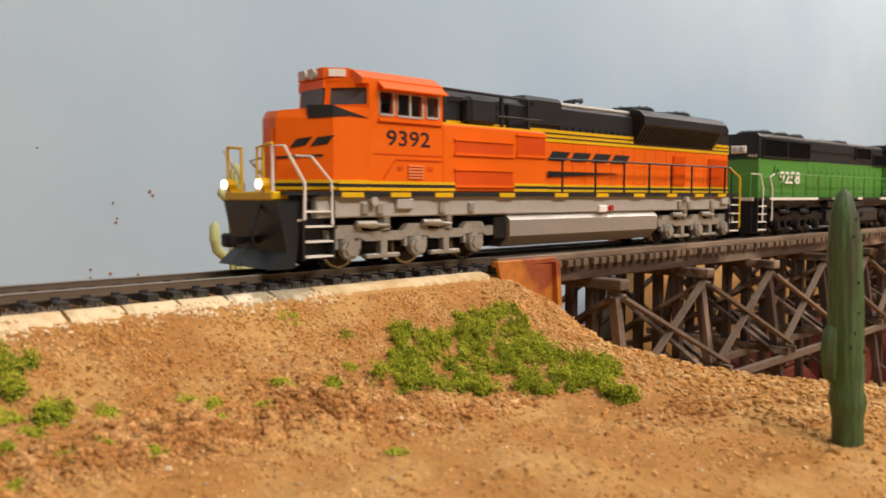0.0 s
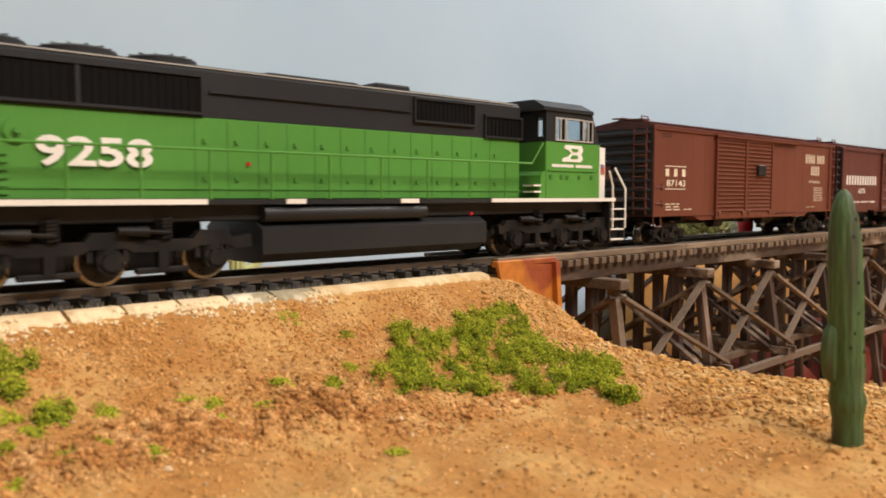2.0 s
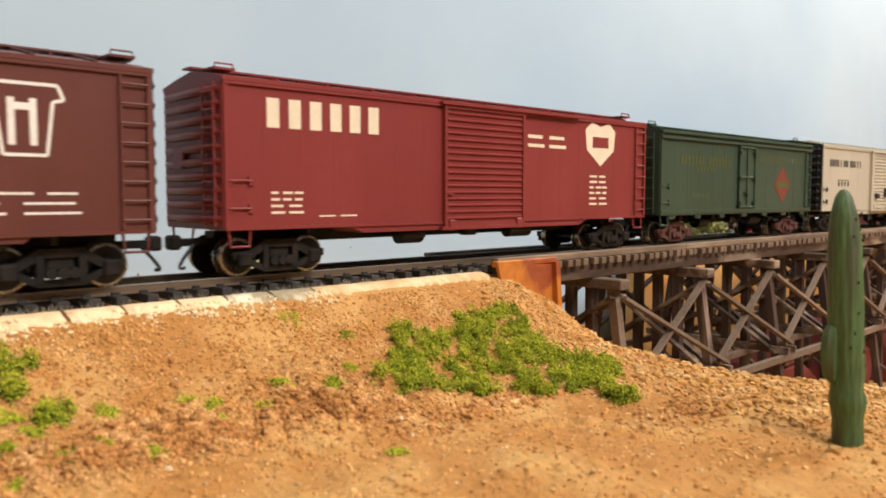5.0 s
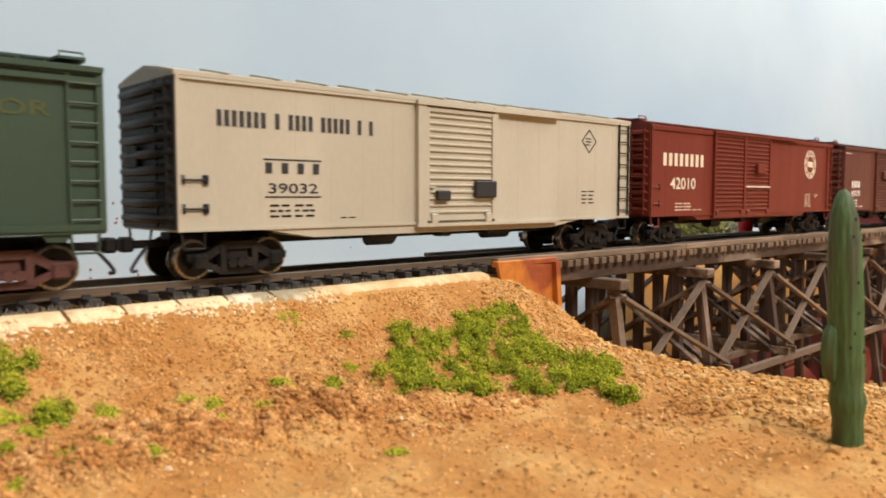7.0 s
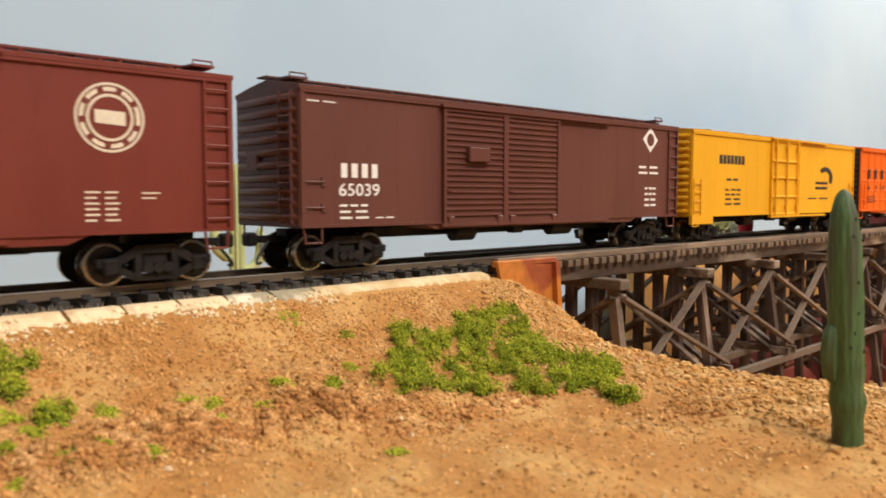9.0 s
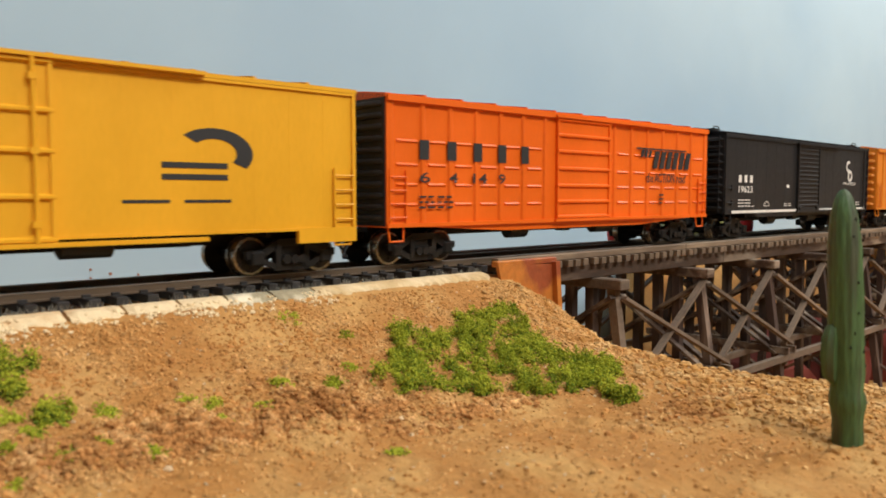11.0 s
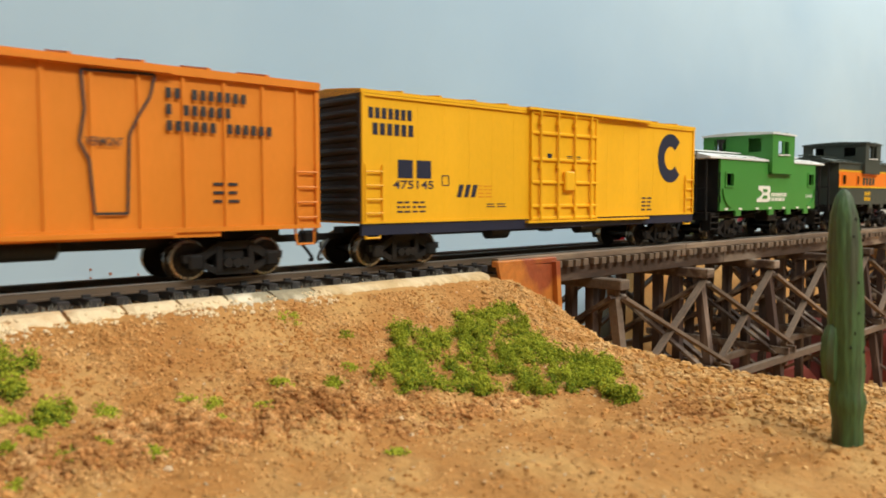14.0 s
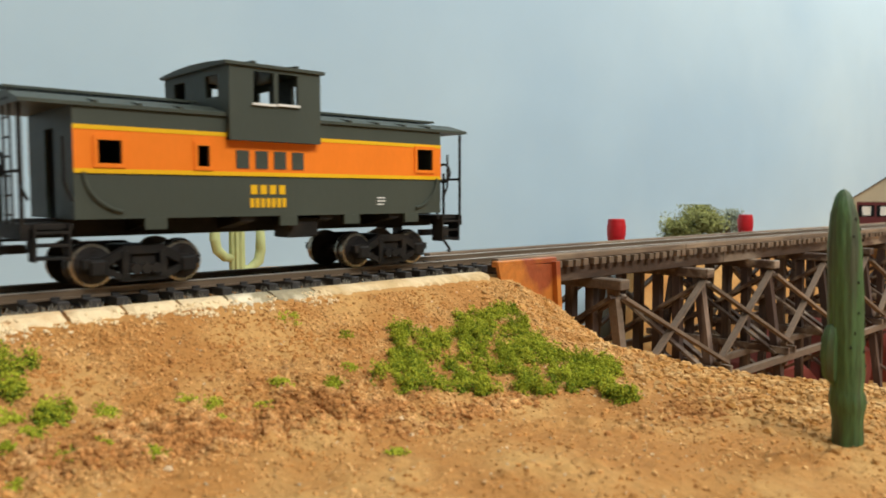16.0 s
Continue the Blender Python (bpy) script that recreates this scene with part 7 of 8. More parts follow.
    cr = Shape().tube([(x0 + 0.002 + 0.010 * (1 - math.cos(a)), -h - 0.0004, zb + 0.0105 - 0.0090 * math.sin(a)) for a in [i * 0.2 for i in range(8)]], 0.0004, 5)
    part("curved_grab", cr, colour, cb)
    cr = Shape().tube([(x1 - 0.002 - 0.010 * (1 - math.cos(a)), -h - 0.0004, zb + 0.0105 - 0.0090 * math.sin(a)) for a in [i * 0.2 for i in range(8)]], 0.0004, 5)
    part("curved_grab", cr, colour, cb)
    MOVERS.append((cb, middle))
    return cb


orange_locomotive()
green_locomotive()
YC = -0.0168
CB = caboose("bright green steel caboose with pale roof and wide cupola", 3.0667, C_CGREEN, C_ROOFW, 0.0142, 0.0390, (-0.0052, 0.0206, 0.0326, 0.0528), [(-0.0490, -0.0420, 0.0262, 0.0318), (0.0440, 0.0505, 0.0272, 0.0330)], [(0.0012, 0.0071, 0.0425, 0.0494), (0.0084, 0.0137, 0.0428, 0.0494)])
angular_emblem(CB, -0.0172, -0.0018, 0.0182, 0.0263, YC, C_CGREEN)
part("lettering", blocks("ABCDEFGHIJ", -0.0010, 0.0174, 0.0210, 0.0228, YC, 0.65), C_LWHITE, CB)
part("lettering", blocks("ABCDEFGH", -0.0010, 0.0150, 0.0186, 0.0204, YC, 0.65), C_LWHITE, CB)
part("number", glyphs("11445", 0.0415, 0.0505, 0.0203, 0.0221, YC), C_LWHITE, CB)
for x in (-0.048, -0.034, -0.0165, -0.002, 0.014, 0.031, 0.046):
    part("sill_mark", Shape().box(x - 0.0015, x + 0.0015, YC - 0.0003, YC, 0.0145, 0.0155), C_LWHITE, CB)
CB = caboose("dark grey caboose with an orange band and wide cupola", 3.2081, C_OLIVE, C_OLIVE, 0.0160, 0.0412, (-0.0180, 0.0084, 0.0350, 0.0536), [(-0.0488, -0.0436, 0.0284, 0.0336), (-0.0256, -0.0226, 0.0283, 0.0333), (0.0440, 0.0502, 0.0290, 0.0352)], [(-0.0114, -0.0056, 0.0445, 0.0524), (-0.0044, 0.0014, 0.0447, 0.0524)], C_BAND)
part("lettering", blocks("ABCD", -0.0164, 0.0050, 0.0281, 0.0326, YC - 0.0003, 0.66), C_OLIVE, CB)
part("lettering", blocks("ABCD", -0.0119, -0.0010, 0.0216, 0.0240, YC, 0.66), C_LYEL, CB)
part("small_print", blocks("ABCDEFG", -0.0119, -0.0010, 0.0182, 0.0206, YC, 0.66), C_LYEL, CB)
part("small_print", bars(0.0290, 0.0330, 0.0186, 0.0214, YC, 3), C_ROOFW, CB)

# ---- trestle, abutment and what stands by the track ----
def build_abutment():
    ab = thing("bridge_abutment", "rust-orange painted abutment with a wing wall in the sand", "abutment", kind="structure")
    part("wing_wall", Shape().prism([(0.1822, -0.0012), (0.2118, -0.0026), (0.2128, -0.0260), (0.1950, -0.0260), (0.1850, -0.0120)], "y", -0.0228, -0.0214), M_RUSTCARD, ab)
    part("head_wall", Shape().box(0.2112, 0.2136, -0.0238, 0.0238, -0.0300, -0.0100, 0.0004), M_RUSTCARD, ab)
    part("corner_post", Shape().beam((0.2104, -0.0232, -0.0016), (0.2124, -0.0236, -0.0270), 0.0030, 0.0022, (1, 0, 0)), M_RUSTCARD, ab)
    part("cap_timber", Shape().box(0.1822, 0.2125, -0.0226, -0.0196, -0.0022, -0.0002, 0.0003), M_RUSTCARD, ab)


def build_trestle():
    tr = thing("timber_trestle", "dark stained timber railway trestle across a sandy ravine", "trestle", kind="structure")
    x0, x1 = TRESTLE
    tie = mesh_of(Shape().box(-0.0015, 0.0015, -0.0205, 0.0205, -0.0046, -0.0021, 0.00015), "bridge_tie", M_GUARD)
    n = int((x1 - x0) / 0.00535)
    rng = random.Random(4)
    for i in range(n):
        piece("bridge_tie", tie, tr, pose(x0 + 0.004 + i * 0.00535 + rng.uniform(-0.0003, 0.0003), rng.uniform(-0.0006, 0.0006), rng.uniform(-0.0001, 0.0001), 0, 0, rng.uniform(-1.5, 1.5)))
    for side in (-1, 1):
        a = x0
        while a < x1 - 0.01:
            b = min(a + 0.120, x1)
            part("guard_timber", Shape().box(a + 0.0002, b - 0.0002, side * 0.0172 - 0.0017, side * 0.0172 + 0.0017, -0.0021, 0.0003, 0.0003), M_GUARD, tr)
            a = b
        a = 0.2140
        while a < x1 - 0.01:
            b = min(a + 0.127, x1)
            for y in (0.0105, 0.0158):
                part("stringer", Shape().box(a + 0.0002, b - 0.0002, side * y - 0.0024, side * y + 0.0024, -0.0100, -0.0046, 0.0003), M_TIMBER, tr)
            a = b
    bents = [0.243 + i * 0.0640 for i in range(12)]
    zs, zg, zf = -0.0140, -0.0560, -0.118
    for k, x in enumerate(bents):
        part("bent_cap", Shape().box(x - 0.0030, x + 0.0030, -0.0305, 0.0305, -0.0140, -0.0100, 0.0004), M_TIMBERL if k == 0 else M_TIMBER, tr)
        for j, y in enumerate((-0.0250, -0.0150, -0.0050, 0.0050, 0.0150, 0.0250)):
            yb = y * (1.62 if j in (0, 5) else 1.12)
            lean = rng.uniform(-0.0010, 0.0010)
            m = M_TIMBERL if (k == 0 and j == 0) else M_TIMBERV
            part("post", Shape().beam((x + lean, y, zs), (x, yb, zf), 0.0036, 0.0036, (1, 0, 0)), m, tr)
        for q, (xx, flip) in enumerate(((x - 0.0030, 1), (x + 0.0030, -1))):
            part("sway_brace", Shape().beam((xx, -flip * 0.0270, -0.0165), (xx, flip * 0.0330, -0.0545), 0.0014, 0.0034, (1, 0, 0)), M_TIMBER, tr)
            part("sway_brace", Shape().beam((xx, flip * 0.0350, -0.0600), (xx, -flip * 0.0400, -0.1050), 0.0014, 0.0034, (1, 0, 0)), M_TIMBER, tr)
            part("sway_brace", Shape().beam((xx - 0.0012 * (1 if q == 0 else -1), flip * 0.0270, -0.0165), (xx - 0.0012 * (1 if q == 0 else -1), -flip * 0.0330, -0.0545), 0.0012, 0.0032, (1, 0, 0)), M_TIMBER, tr)
        part("girt", Shape().box(x - 0.0046, x - 0.0028, -0.0390, 0.0390, -0.0545, -0.0512, 0.0002), M_TIMBER, tr)
        part("girt", Shape().box(x + 0.0028, x + 0.0046, -0.0390, 0.0390, -0.0545, -0.0512, 0.0002), M_TIMBER, tr)
        part("sill", Shape().box(x - 0.0030, x + 0.0030, -0.0460, 0.0460, -0.1220, -0.1170, 0.0003), M_TIMBER, tr)
    for a, b in zip(bents, bents[1:]):
        for y in (-0.0362, 0.0362):
            # near-side girts and braces take the paler timber, far-side ones the darker
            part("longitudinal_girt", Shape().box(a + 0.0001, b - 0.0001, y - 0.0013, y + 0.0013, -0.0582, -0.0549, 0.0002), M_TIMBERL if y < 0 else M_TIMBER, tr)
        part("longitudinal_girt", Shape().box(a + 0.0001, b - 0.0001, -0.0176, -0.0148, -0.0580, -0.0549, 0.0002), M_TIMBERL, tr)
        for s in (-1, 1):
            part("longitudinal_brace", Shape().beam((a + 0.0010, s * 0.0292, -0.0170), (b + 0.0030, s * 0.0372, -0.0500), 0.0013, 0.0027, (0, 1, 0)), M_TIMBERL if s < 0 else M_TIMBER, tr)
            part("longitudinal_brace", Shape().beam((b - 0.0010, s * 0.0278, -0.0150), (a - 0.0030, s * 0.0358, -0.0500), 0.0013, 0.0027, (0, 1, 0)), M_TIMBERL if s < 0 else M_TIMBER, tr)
    # refuge platforms for the barrels
    for x in (0.3175, 0.4518):
        for i in range(4):
            part("refuge_plank", Shape().box(x - 0.0075 + i * 0.0038, x - 0.0040 + i * 0.0038, 0.0130, 0.0330, -0.0021, -0.0012), M_TIMBER, tr)
        b = barrel()
        b.matrix_world = pose(x, 0.0255, -0.0012, 0, 0, x * 300)


def barrel():
    b = thing("water_barrel", "small red water barrel standing on a refuge platform", "barrel", "barrels on the trestle")
    prof = [(0.0, 0.0038), (0.0004, 0.0039), (0.0028, 0.0044), (0.0056, 0.0046), (0.0084, 0.0044), (0.0108, 0.0039), (0.0112, 0.0038)]
    part("barrel_body", Shape().tube([(0, 0, z) for z, r in prof], [r for z, r in prof], 20), M_BARREL, b, smooth=True)
    for z, r in ((0.0012, 0.00425), (0.0036, 0.00462), (0.0076, 0.00462), (0.0100, 0.00425)):
        part("hoop", Shape().tube([(0, 0, z - 0.0004), (0, 0, z + 0.0004)], r, 20, ends=False), M_BARREL, b, smooth=True)
    part("barrel_lid", Shape().tube([(0, 0, 0.0108), (0, 0, 0.0110)], 0.0034, 18), M_BARREL, b)
    return b


def build_ties():
    tie = mesh_of(Shape().box(-0.00135, 0.00135, -0.0150, 0.0150, -0.0042, -0.0021, 0.00015), "tie", M_TIE)
    spike = Shape()
    for y in (-0.0102, -0.0074, 0.0074, 0.0102):
        spike.box(-0.0009, 0.0009, y - 0.0004, y + 0.0004, -0.0021, -0.0014)
    spikes = mesh_of(spike, "rail_chair", M_TIE)
    rng = random.Random(2)
    rest = Shape()
    i = 0
    x = -0.12
    while x < TRESTLE[0]:
        piece("tie", tie, TRACK, pose(x, rng.uniform(-0.0004, 0.0004), 0, 0, 0, rng.uniform(-2, 2)))
        piece("rail_chair", spikes, TRACK, pose(x, 0, 0))
        x += 0.0066
    for a, b in ((-3.3, -0.126), (TRESTLE[1] + 0.003, 3.6)):
        x = a
        while x < b:
            rest.box(x - 0.00135, x + 0.00135, -0.0150, 0.0150, -0.0042, -0.0021)
            x += 0.0066
    part("ties", rest, M_TIE, TRACK)["kind"] = "stuff"


def build_shoulder():
    """Broken plaster and cork slabs along the edge of the roadbed."""
    sh = thing("roadbed_shoulder", "cream plaster and cork roadbed edge cracked into slabs", "roadbed", kind="structure")
    rng = random.Random(9)
    cuts = [-0.12, -0.06, -0.01, 0.0300, 0.0511, 0.0635, 0.0765, 0.0888, 0.1013, 0.1142, 0.1810]
    for i, (a, b) in enumerate(zip(cuts, cuts[1:])):
        cork = 0.088 < a < 0.113
        n = max(4, int((b - a) / 0.0016))
        s = Shape()
        rows = []
        for k in range(n + 1):
            x = a + 0.0004 + (b - a - 0.0008) * k / n
            edge = 0.0006 if k in (0, n) else 0.0
            j = lambda w: rng.uniform(-w, w)
            prof = [(-0.0138, -0.0062), (-0.0138, -0.0040), (-0.0165, -0.0037 + j(0.0001)), (-0.0196 + j(0.0003), -0.0040 + j(0.0002) - edge), (-0.0212 + edge + j(0.0004), -0.0052 + j(0.0003)), (-0.0226 + edge + j(0.0006), -0.0072 + j(0.0005)), (-0.0232 + j(0.0005), -0.0105)]
            rows.append([s.bm.verts.new((x, y, z)) for y, z in prof])
        for p, q in zip(rows, rows[1:]):
            for c in range(len(p) - 1):
                s.bm.faces.new((p[c], p[c + 1], q[c + 1], q[c]))
        s.bm.faces.new(rows[0])
        s.bm.faces.new(rows[-1][::-1])
        part("slab", s, M_CORK if cork else (M_CREAM if b < 0.12 else M_SLAB), sh)


M_SLAB = mat("sandy_plaster", (0.60, 0.43, 0.22), 0.92, var=0.14, scale=80, bump=0.5, bscale=800, second=(0.70, 0.55, 0.33), mix=(0.45, 0.62), spec=0.2)
build_abutment()
build_trestle()
build_ties()
build_shoulder()


# ---- plants ----
def ribbed_column(pts, radii, ribs=11, depth=0.13):
    """A fluted round column through points, closed at its rounded tip."""
    s = Shape()
    n = ribs * 4
    rings = []
    for p, r in zip(pts, radii):
        ring = []
        for k in range(n):
            a = 6.28318 * k / n
            q = r * (1 + depth * (0.5 + 0.5 * math.cos(a * ribs)) - depth)
            ring.append(s.bm.verts.new((p[0] + q * math.cos(a), p[1] + q * math.sin(a), p[2])))
        rings.append(ring)
    for a, b in zip(rings, rings[1:]):
        for k in range(n):
            s.bm.faces.new((a[k], a[(k + 1) % n], b[(k + 1) % n], b[k]))
    s.bm.faces.new(rings[0][::-1])
    s.bm.faces.new(rings[-1])
    return s


def near_cactus():
    c = thing("saguaro_cactus", "green ribbed model saguaro with a stub arm in gravel", "cactus", "cacti", pose(0.1635, -0.1376, -0.0300))
    h = 0.0525
    zs = [0, 0.05, 0.12, 0.16, 0.18, 0.215, 0.24, 0.30, 0.40, 0.50, 0.60, 0.70, 0.78, 0.85, 0.90, 0.94, 0.97, 0.99, 1.0]
    rs = [0.00300, 0.00310, 0.00320, 0.00335, 0.00362, 0.00358, 0.00335, 0.00345, 0.00350, 0.00350, 0.00345, 0.00335, 0.00325, 0.00300, 0.00265, 0.00215, 0.00160, 0.00100, 0.0003]
    rng = random.Random(3)
    pts = [(-0.0016 * z + rng.uniform(-0.00012, 0.00012), 0.0020 * z, z * h) for z in zs]
    part("trunk", ribbed_column(pts, [0.95 * r * rng.uniform(0.95, 1.04) for r in rs], 13, 0.045), M_CACTUS, c, smooth=True)
    part("arm", ribbed_column([(-0.0026, 0.0021, 0.0135), (-0.0033, 0.0027, 0.0150), (-0.0035, 0.0029, 0.0190), (-0.0034, 0.0028, 0.0225), (-0.0031, 0.0026, 0.0250), (-0.0028, 0.0024, 0.0262)], [0.0007, 0.0015, 0.0018, 0.0018, 0.0014, 0.0003], 8, 0.12), M_CACTUS, c, smooth=True)
    part("stub", Shape().tube([(0.0004, -0.0004, 0.0094), (0.0016, -0.0012, 0.0104), (0.0016, -0.0013, 0.0116)], [0.0018, 0.0018, 0.0010], 10), M_CACTUS, c, smooth=True)
    for i in range(16):
        a, z = rng.uniform(3.4, 5.8), rng.uniform(0.014, 0.048)
        part("pock_mark", Shape().lump((0.0033 * math.cos(a) - 0.0016 * z / h, 0.0033 * math.sin(a) + 0.0020 * z / h, z), 0.00022, 1.6, 0.3, rng), M_GRIME, c)


def ribbed_tube(pts, radii):
    """A lumpy round arm through points."""
    s = Shape().tube(pts, radii, 14)
    for v in s.bm.verts:
        v.co += 0.0004 * noise.noise_vector(v.co * 420)
    return s


def far_cactus():
    c = thing("saguaro_cactus", "pale yellow-green model saguaro with two arms near the wall", "cactus", "cacti", pose(0.1640, 0.12, -0.0200))
    part("trunk", ribbed_column([(0, 0, z) for z in (0, 0.01, 0.03, 0.045, 0.052, 0.0548, 0.0556)], [0.0032, 0.0036, 0.0035, 0.0032, 0.0026, 0.0015, 0.0003], 9, 0.2), M_CACTUSY, c, smooth=True)
    for way, top, low, out in ((-1, 0.0300, 0.0135, 0.0105), (1, 0.0270, 0.0078, 0.0118)):
        p = [(way * 0.0015, 0, low), (way * out * 0.55, 0, low + 0.0006), (way * out * 0.9, 0, low + 0.0040), (way * out, 0, low + 0.0090), (way * out, 0, (low + top) / 2), (way * out, 0, top - 0.002), (way * out, 0, top)]
        part("arm", ribbed_tube(p, [0.0018, 0.0021, 0.0023, 0.0022, 0.0023, 0.0020, 0.0005]), M_CACTUSY, c, smooth=True)
    part("arm", ribbed_tube([(-0.0015, 0, 0.0385), (-0.0045, 0, 0.0400), (-0.0070, 0, 0.0425), (-0.0078, 0, 0.0445)], [0.0016, 0.0019, 0.0018, 0.0006]), M_CACTUSY, c, smooth=True)


def bits(name, spots, material, label, category, seed, flat=1.0):
    """Many small uneven crumbs in one mesh: spots are (x, y, z, radius)."""
    rng = random.Random(seed)
    verts, faces = [], []
    for x, y, z, r in spots:
        o = len(verts)
        a = rng.uniform(0, 6.28)
        j = [rng.uniform(0.6, 1.35) for _ in range(8)]
        ring = 4
        for k in range(ring):
            q = a + k * 1.5708 + rng.uniform(-0.4, 0.4)
            verts.append((x + r * j[k] * math.cos(q), y + r * j[k] * math.sin(q), z - 0.35 * r * flat + rng.uniform(-0.2, 0.2) * r))
        for k in range(ring):
            q = a + 0.7854 + k * 1.5708 + rng.uniform(-0.4, 0.4)
            w = 0.72 * r * j[k + 4]
            verts.append((x + w * math.cos(q), y + w * math.sin(q), z + 0.45 * r * flat * rng.uniform(0.6, 1.3)))
        for k in range(4):
            n = (k + 1) % 4
            faces += [(o + k, o + n, o + 4 + k), (o + n, o + 4 + n, o + 4 + k)]
        faces.append((o + 4, o + 5, o + 6, o + 7))
        faces.append((o + 3, o + 2, o + 1, o))
    me = bpy.data.meshes.new(name)
    me.from_pydata(verts, [], faces)
    me.materials.append(material)
    return tagged(new(name, me), label, category, kind="stuff")


def inside(p, poly):
    hit_odd = False
    for (a, b), (c, d) in zip(poly, poly[1:] + poly[:1]):
        if (b > p[1]) != (d > p[1]) and p[0] < (c - a) * (p[1] - b) / (d - b) + a:
            hit_odd = not hit_odd
    return hit_odd


def turf(name, patches, seed, label, size=(0.00014, 0.00032), lift=0.0056, dark=0.30, holes=()):
    """Foam turf: ragged tufts of crumbs over patches (outline, tufts, bareness)."""
    rng = random.Random(seed)
    light, shade = [], []
    for poly, count, bare in patches:
        xs, ys = [p[0] for p in poly], [p[1] for p in poly]
        seeds = []
        for _ in range(max(3, count // 4)):
            x, y = rng.uniform(min(xs), max(xs)), rng.uniform(min(ys), max(ys))
            n = noise.noise((x * 95, y * 95, seed)) + 0.5 * noise.noise((x * 260, y * 260, seed))
            if inside((x, y), poly) and n + 0.55 * noise.noise((x * 420, y * 420, seed + 3.0)) > bare and not any(((x - a) / c) ** 2 + ((y - b) / d) ** 2 < 1 for a, b, c, d in holes):
                seeds.append((x, y, rng.uniform(0.0009, 0.0021), rng.uniform(0.45, 1.0), rng.uniform(-0.14, 0.16)))
        if not seeds:
            seeds = [(sum(xs) / len(xs), sum(ys) / len(ys), 0.0009, 0.6, 0.0)]
        for _ in range(count):
            sx, sy, wide, tall, tone = rng.choice(seeds)
            x, y = rng.gauss(sx, wide * 0.55), rng.gauss(sy, wide * 0.55)
            dome = math.exp(-((x - sx) ** 2 + (y - sy) ** 2) / wide ** 2)
            top = lift * tall * (0.15 + 0.85 * dome) * rng.uniform(0.6, 1.0)
            for _ in range(rng.randint(15, 22)):
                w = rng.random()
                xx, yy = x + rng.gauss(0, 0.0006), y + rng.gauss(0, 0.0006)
                # crumbs low in a tuft mostly take the dark green, a painted shade
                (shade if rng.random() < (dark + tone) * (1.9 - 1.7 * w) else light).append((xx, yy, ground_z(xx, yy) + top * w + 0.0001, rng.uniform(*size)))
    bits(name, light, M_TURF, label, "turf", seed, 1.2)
    bits(name, shade, M_TURF_SHADE, label.replace("bright", "dark"), "turf", seed + 1, 1.2)


def spot(x, y, r):
    return [(x + r * 1.4 * math.cos(k), y + r * math.sin(k)) for k in (0, 1, 2, 3, 4, 5)]


def build_turf():
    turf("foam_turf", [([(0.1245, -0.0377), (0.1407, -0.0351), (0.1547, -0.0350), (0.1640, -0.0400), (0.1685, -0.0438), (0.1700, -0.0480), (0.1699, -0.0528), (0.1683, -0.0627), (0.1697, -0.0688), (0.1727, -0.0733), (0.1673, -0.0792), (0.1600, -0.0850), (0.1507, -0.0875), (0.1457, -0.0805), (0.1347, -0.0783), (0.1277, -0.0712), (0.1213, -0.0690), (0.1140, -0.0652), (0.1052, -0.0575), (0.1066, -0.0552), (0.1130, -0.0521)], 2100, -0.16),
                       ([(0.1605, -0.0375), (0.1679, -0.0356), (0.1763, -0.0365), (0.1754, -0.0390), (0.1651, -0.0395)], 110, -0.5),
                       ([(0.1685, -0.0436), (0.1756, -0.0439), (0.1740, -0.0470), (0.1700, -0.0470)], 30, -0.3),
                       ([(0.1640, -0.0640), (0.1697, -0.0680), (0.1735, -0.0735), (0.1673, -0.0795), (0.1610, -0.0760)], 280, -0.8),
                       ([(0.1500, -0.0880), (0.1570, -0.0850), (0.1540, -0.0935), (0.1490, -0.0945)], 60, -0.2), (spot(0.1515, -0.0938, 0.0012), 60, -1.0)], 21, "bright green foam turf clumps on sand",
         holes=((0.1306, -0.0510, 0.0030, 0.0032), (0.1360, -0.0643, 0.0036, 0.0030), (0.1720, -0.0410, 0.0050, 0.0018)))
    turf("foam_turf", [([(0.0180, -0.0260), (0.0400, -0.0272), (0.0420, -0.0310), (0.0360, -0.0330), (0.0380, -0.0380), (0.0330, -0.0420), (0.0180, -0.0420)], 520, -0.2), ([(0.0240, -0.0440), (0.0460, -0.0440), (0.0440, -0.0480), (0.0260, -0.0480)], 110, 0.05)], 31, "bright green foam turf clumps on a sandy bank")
    crumbs = [(0.0860, -0.0491, 1.3, 24), (0.0957, -0.0537, 1.1, 18), (0.0696, -0.0507, 0.9, 12), (0.0645, -0.0472, 0.8, 8), (0.0777, -0.0567, 0.8, 8), (0.0675, -0.0592, 1.0, 9), (0.0491, -0.0469, 0.9, 14), (0.0457, -0.0586, 0.9, 10), (0.0518, -0.0639, 0.7, 16), (0.0379, -0.0586, 0.7, 10), (0.0405, -0.0470, 1.5, 16), (0.0305, -0.0544, 0.9, 12),
              (0.0871, -0.0867, 0.8, 14), (0.1127, -0.0361, 0.8, 5), (0.1008, -0.0280, 0.7, 7), (0.1034, -0.0497, 1.0, 10), (0.0294, -0.0633, 0.6, 6), (0.0357, -0.0510, 0.9, 9), (0.0328, -0.0449, 1.4, 20)]
    turf("turf_crumbs", [(spot(x, y, r * 0.001), n, -0.6) for x, y, r, n in crumbs], 41, "bright green turf crumbs scattered on sand", size=(0.00014, 0.00030), lift=0.0014, dark=0.1)


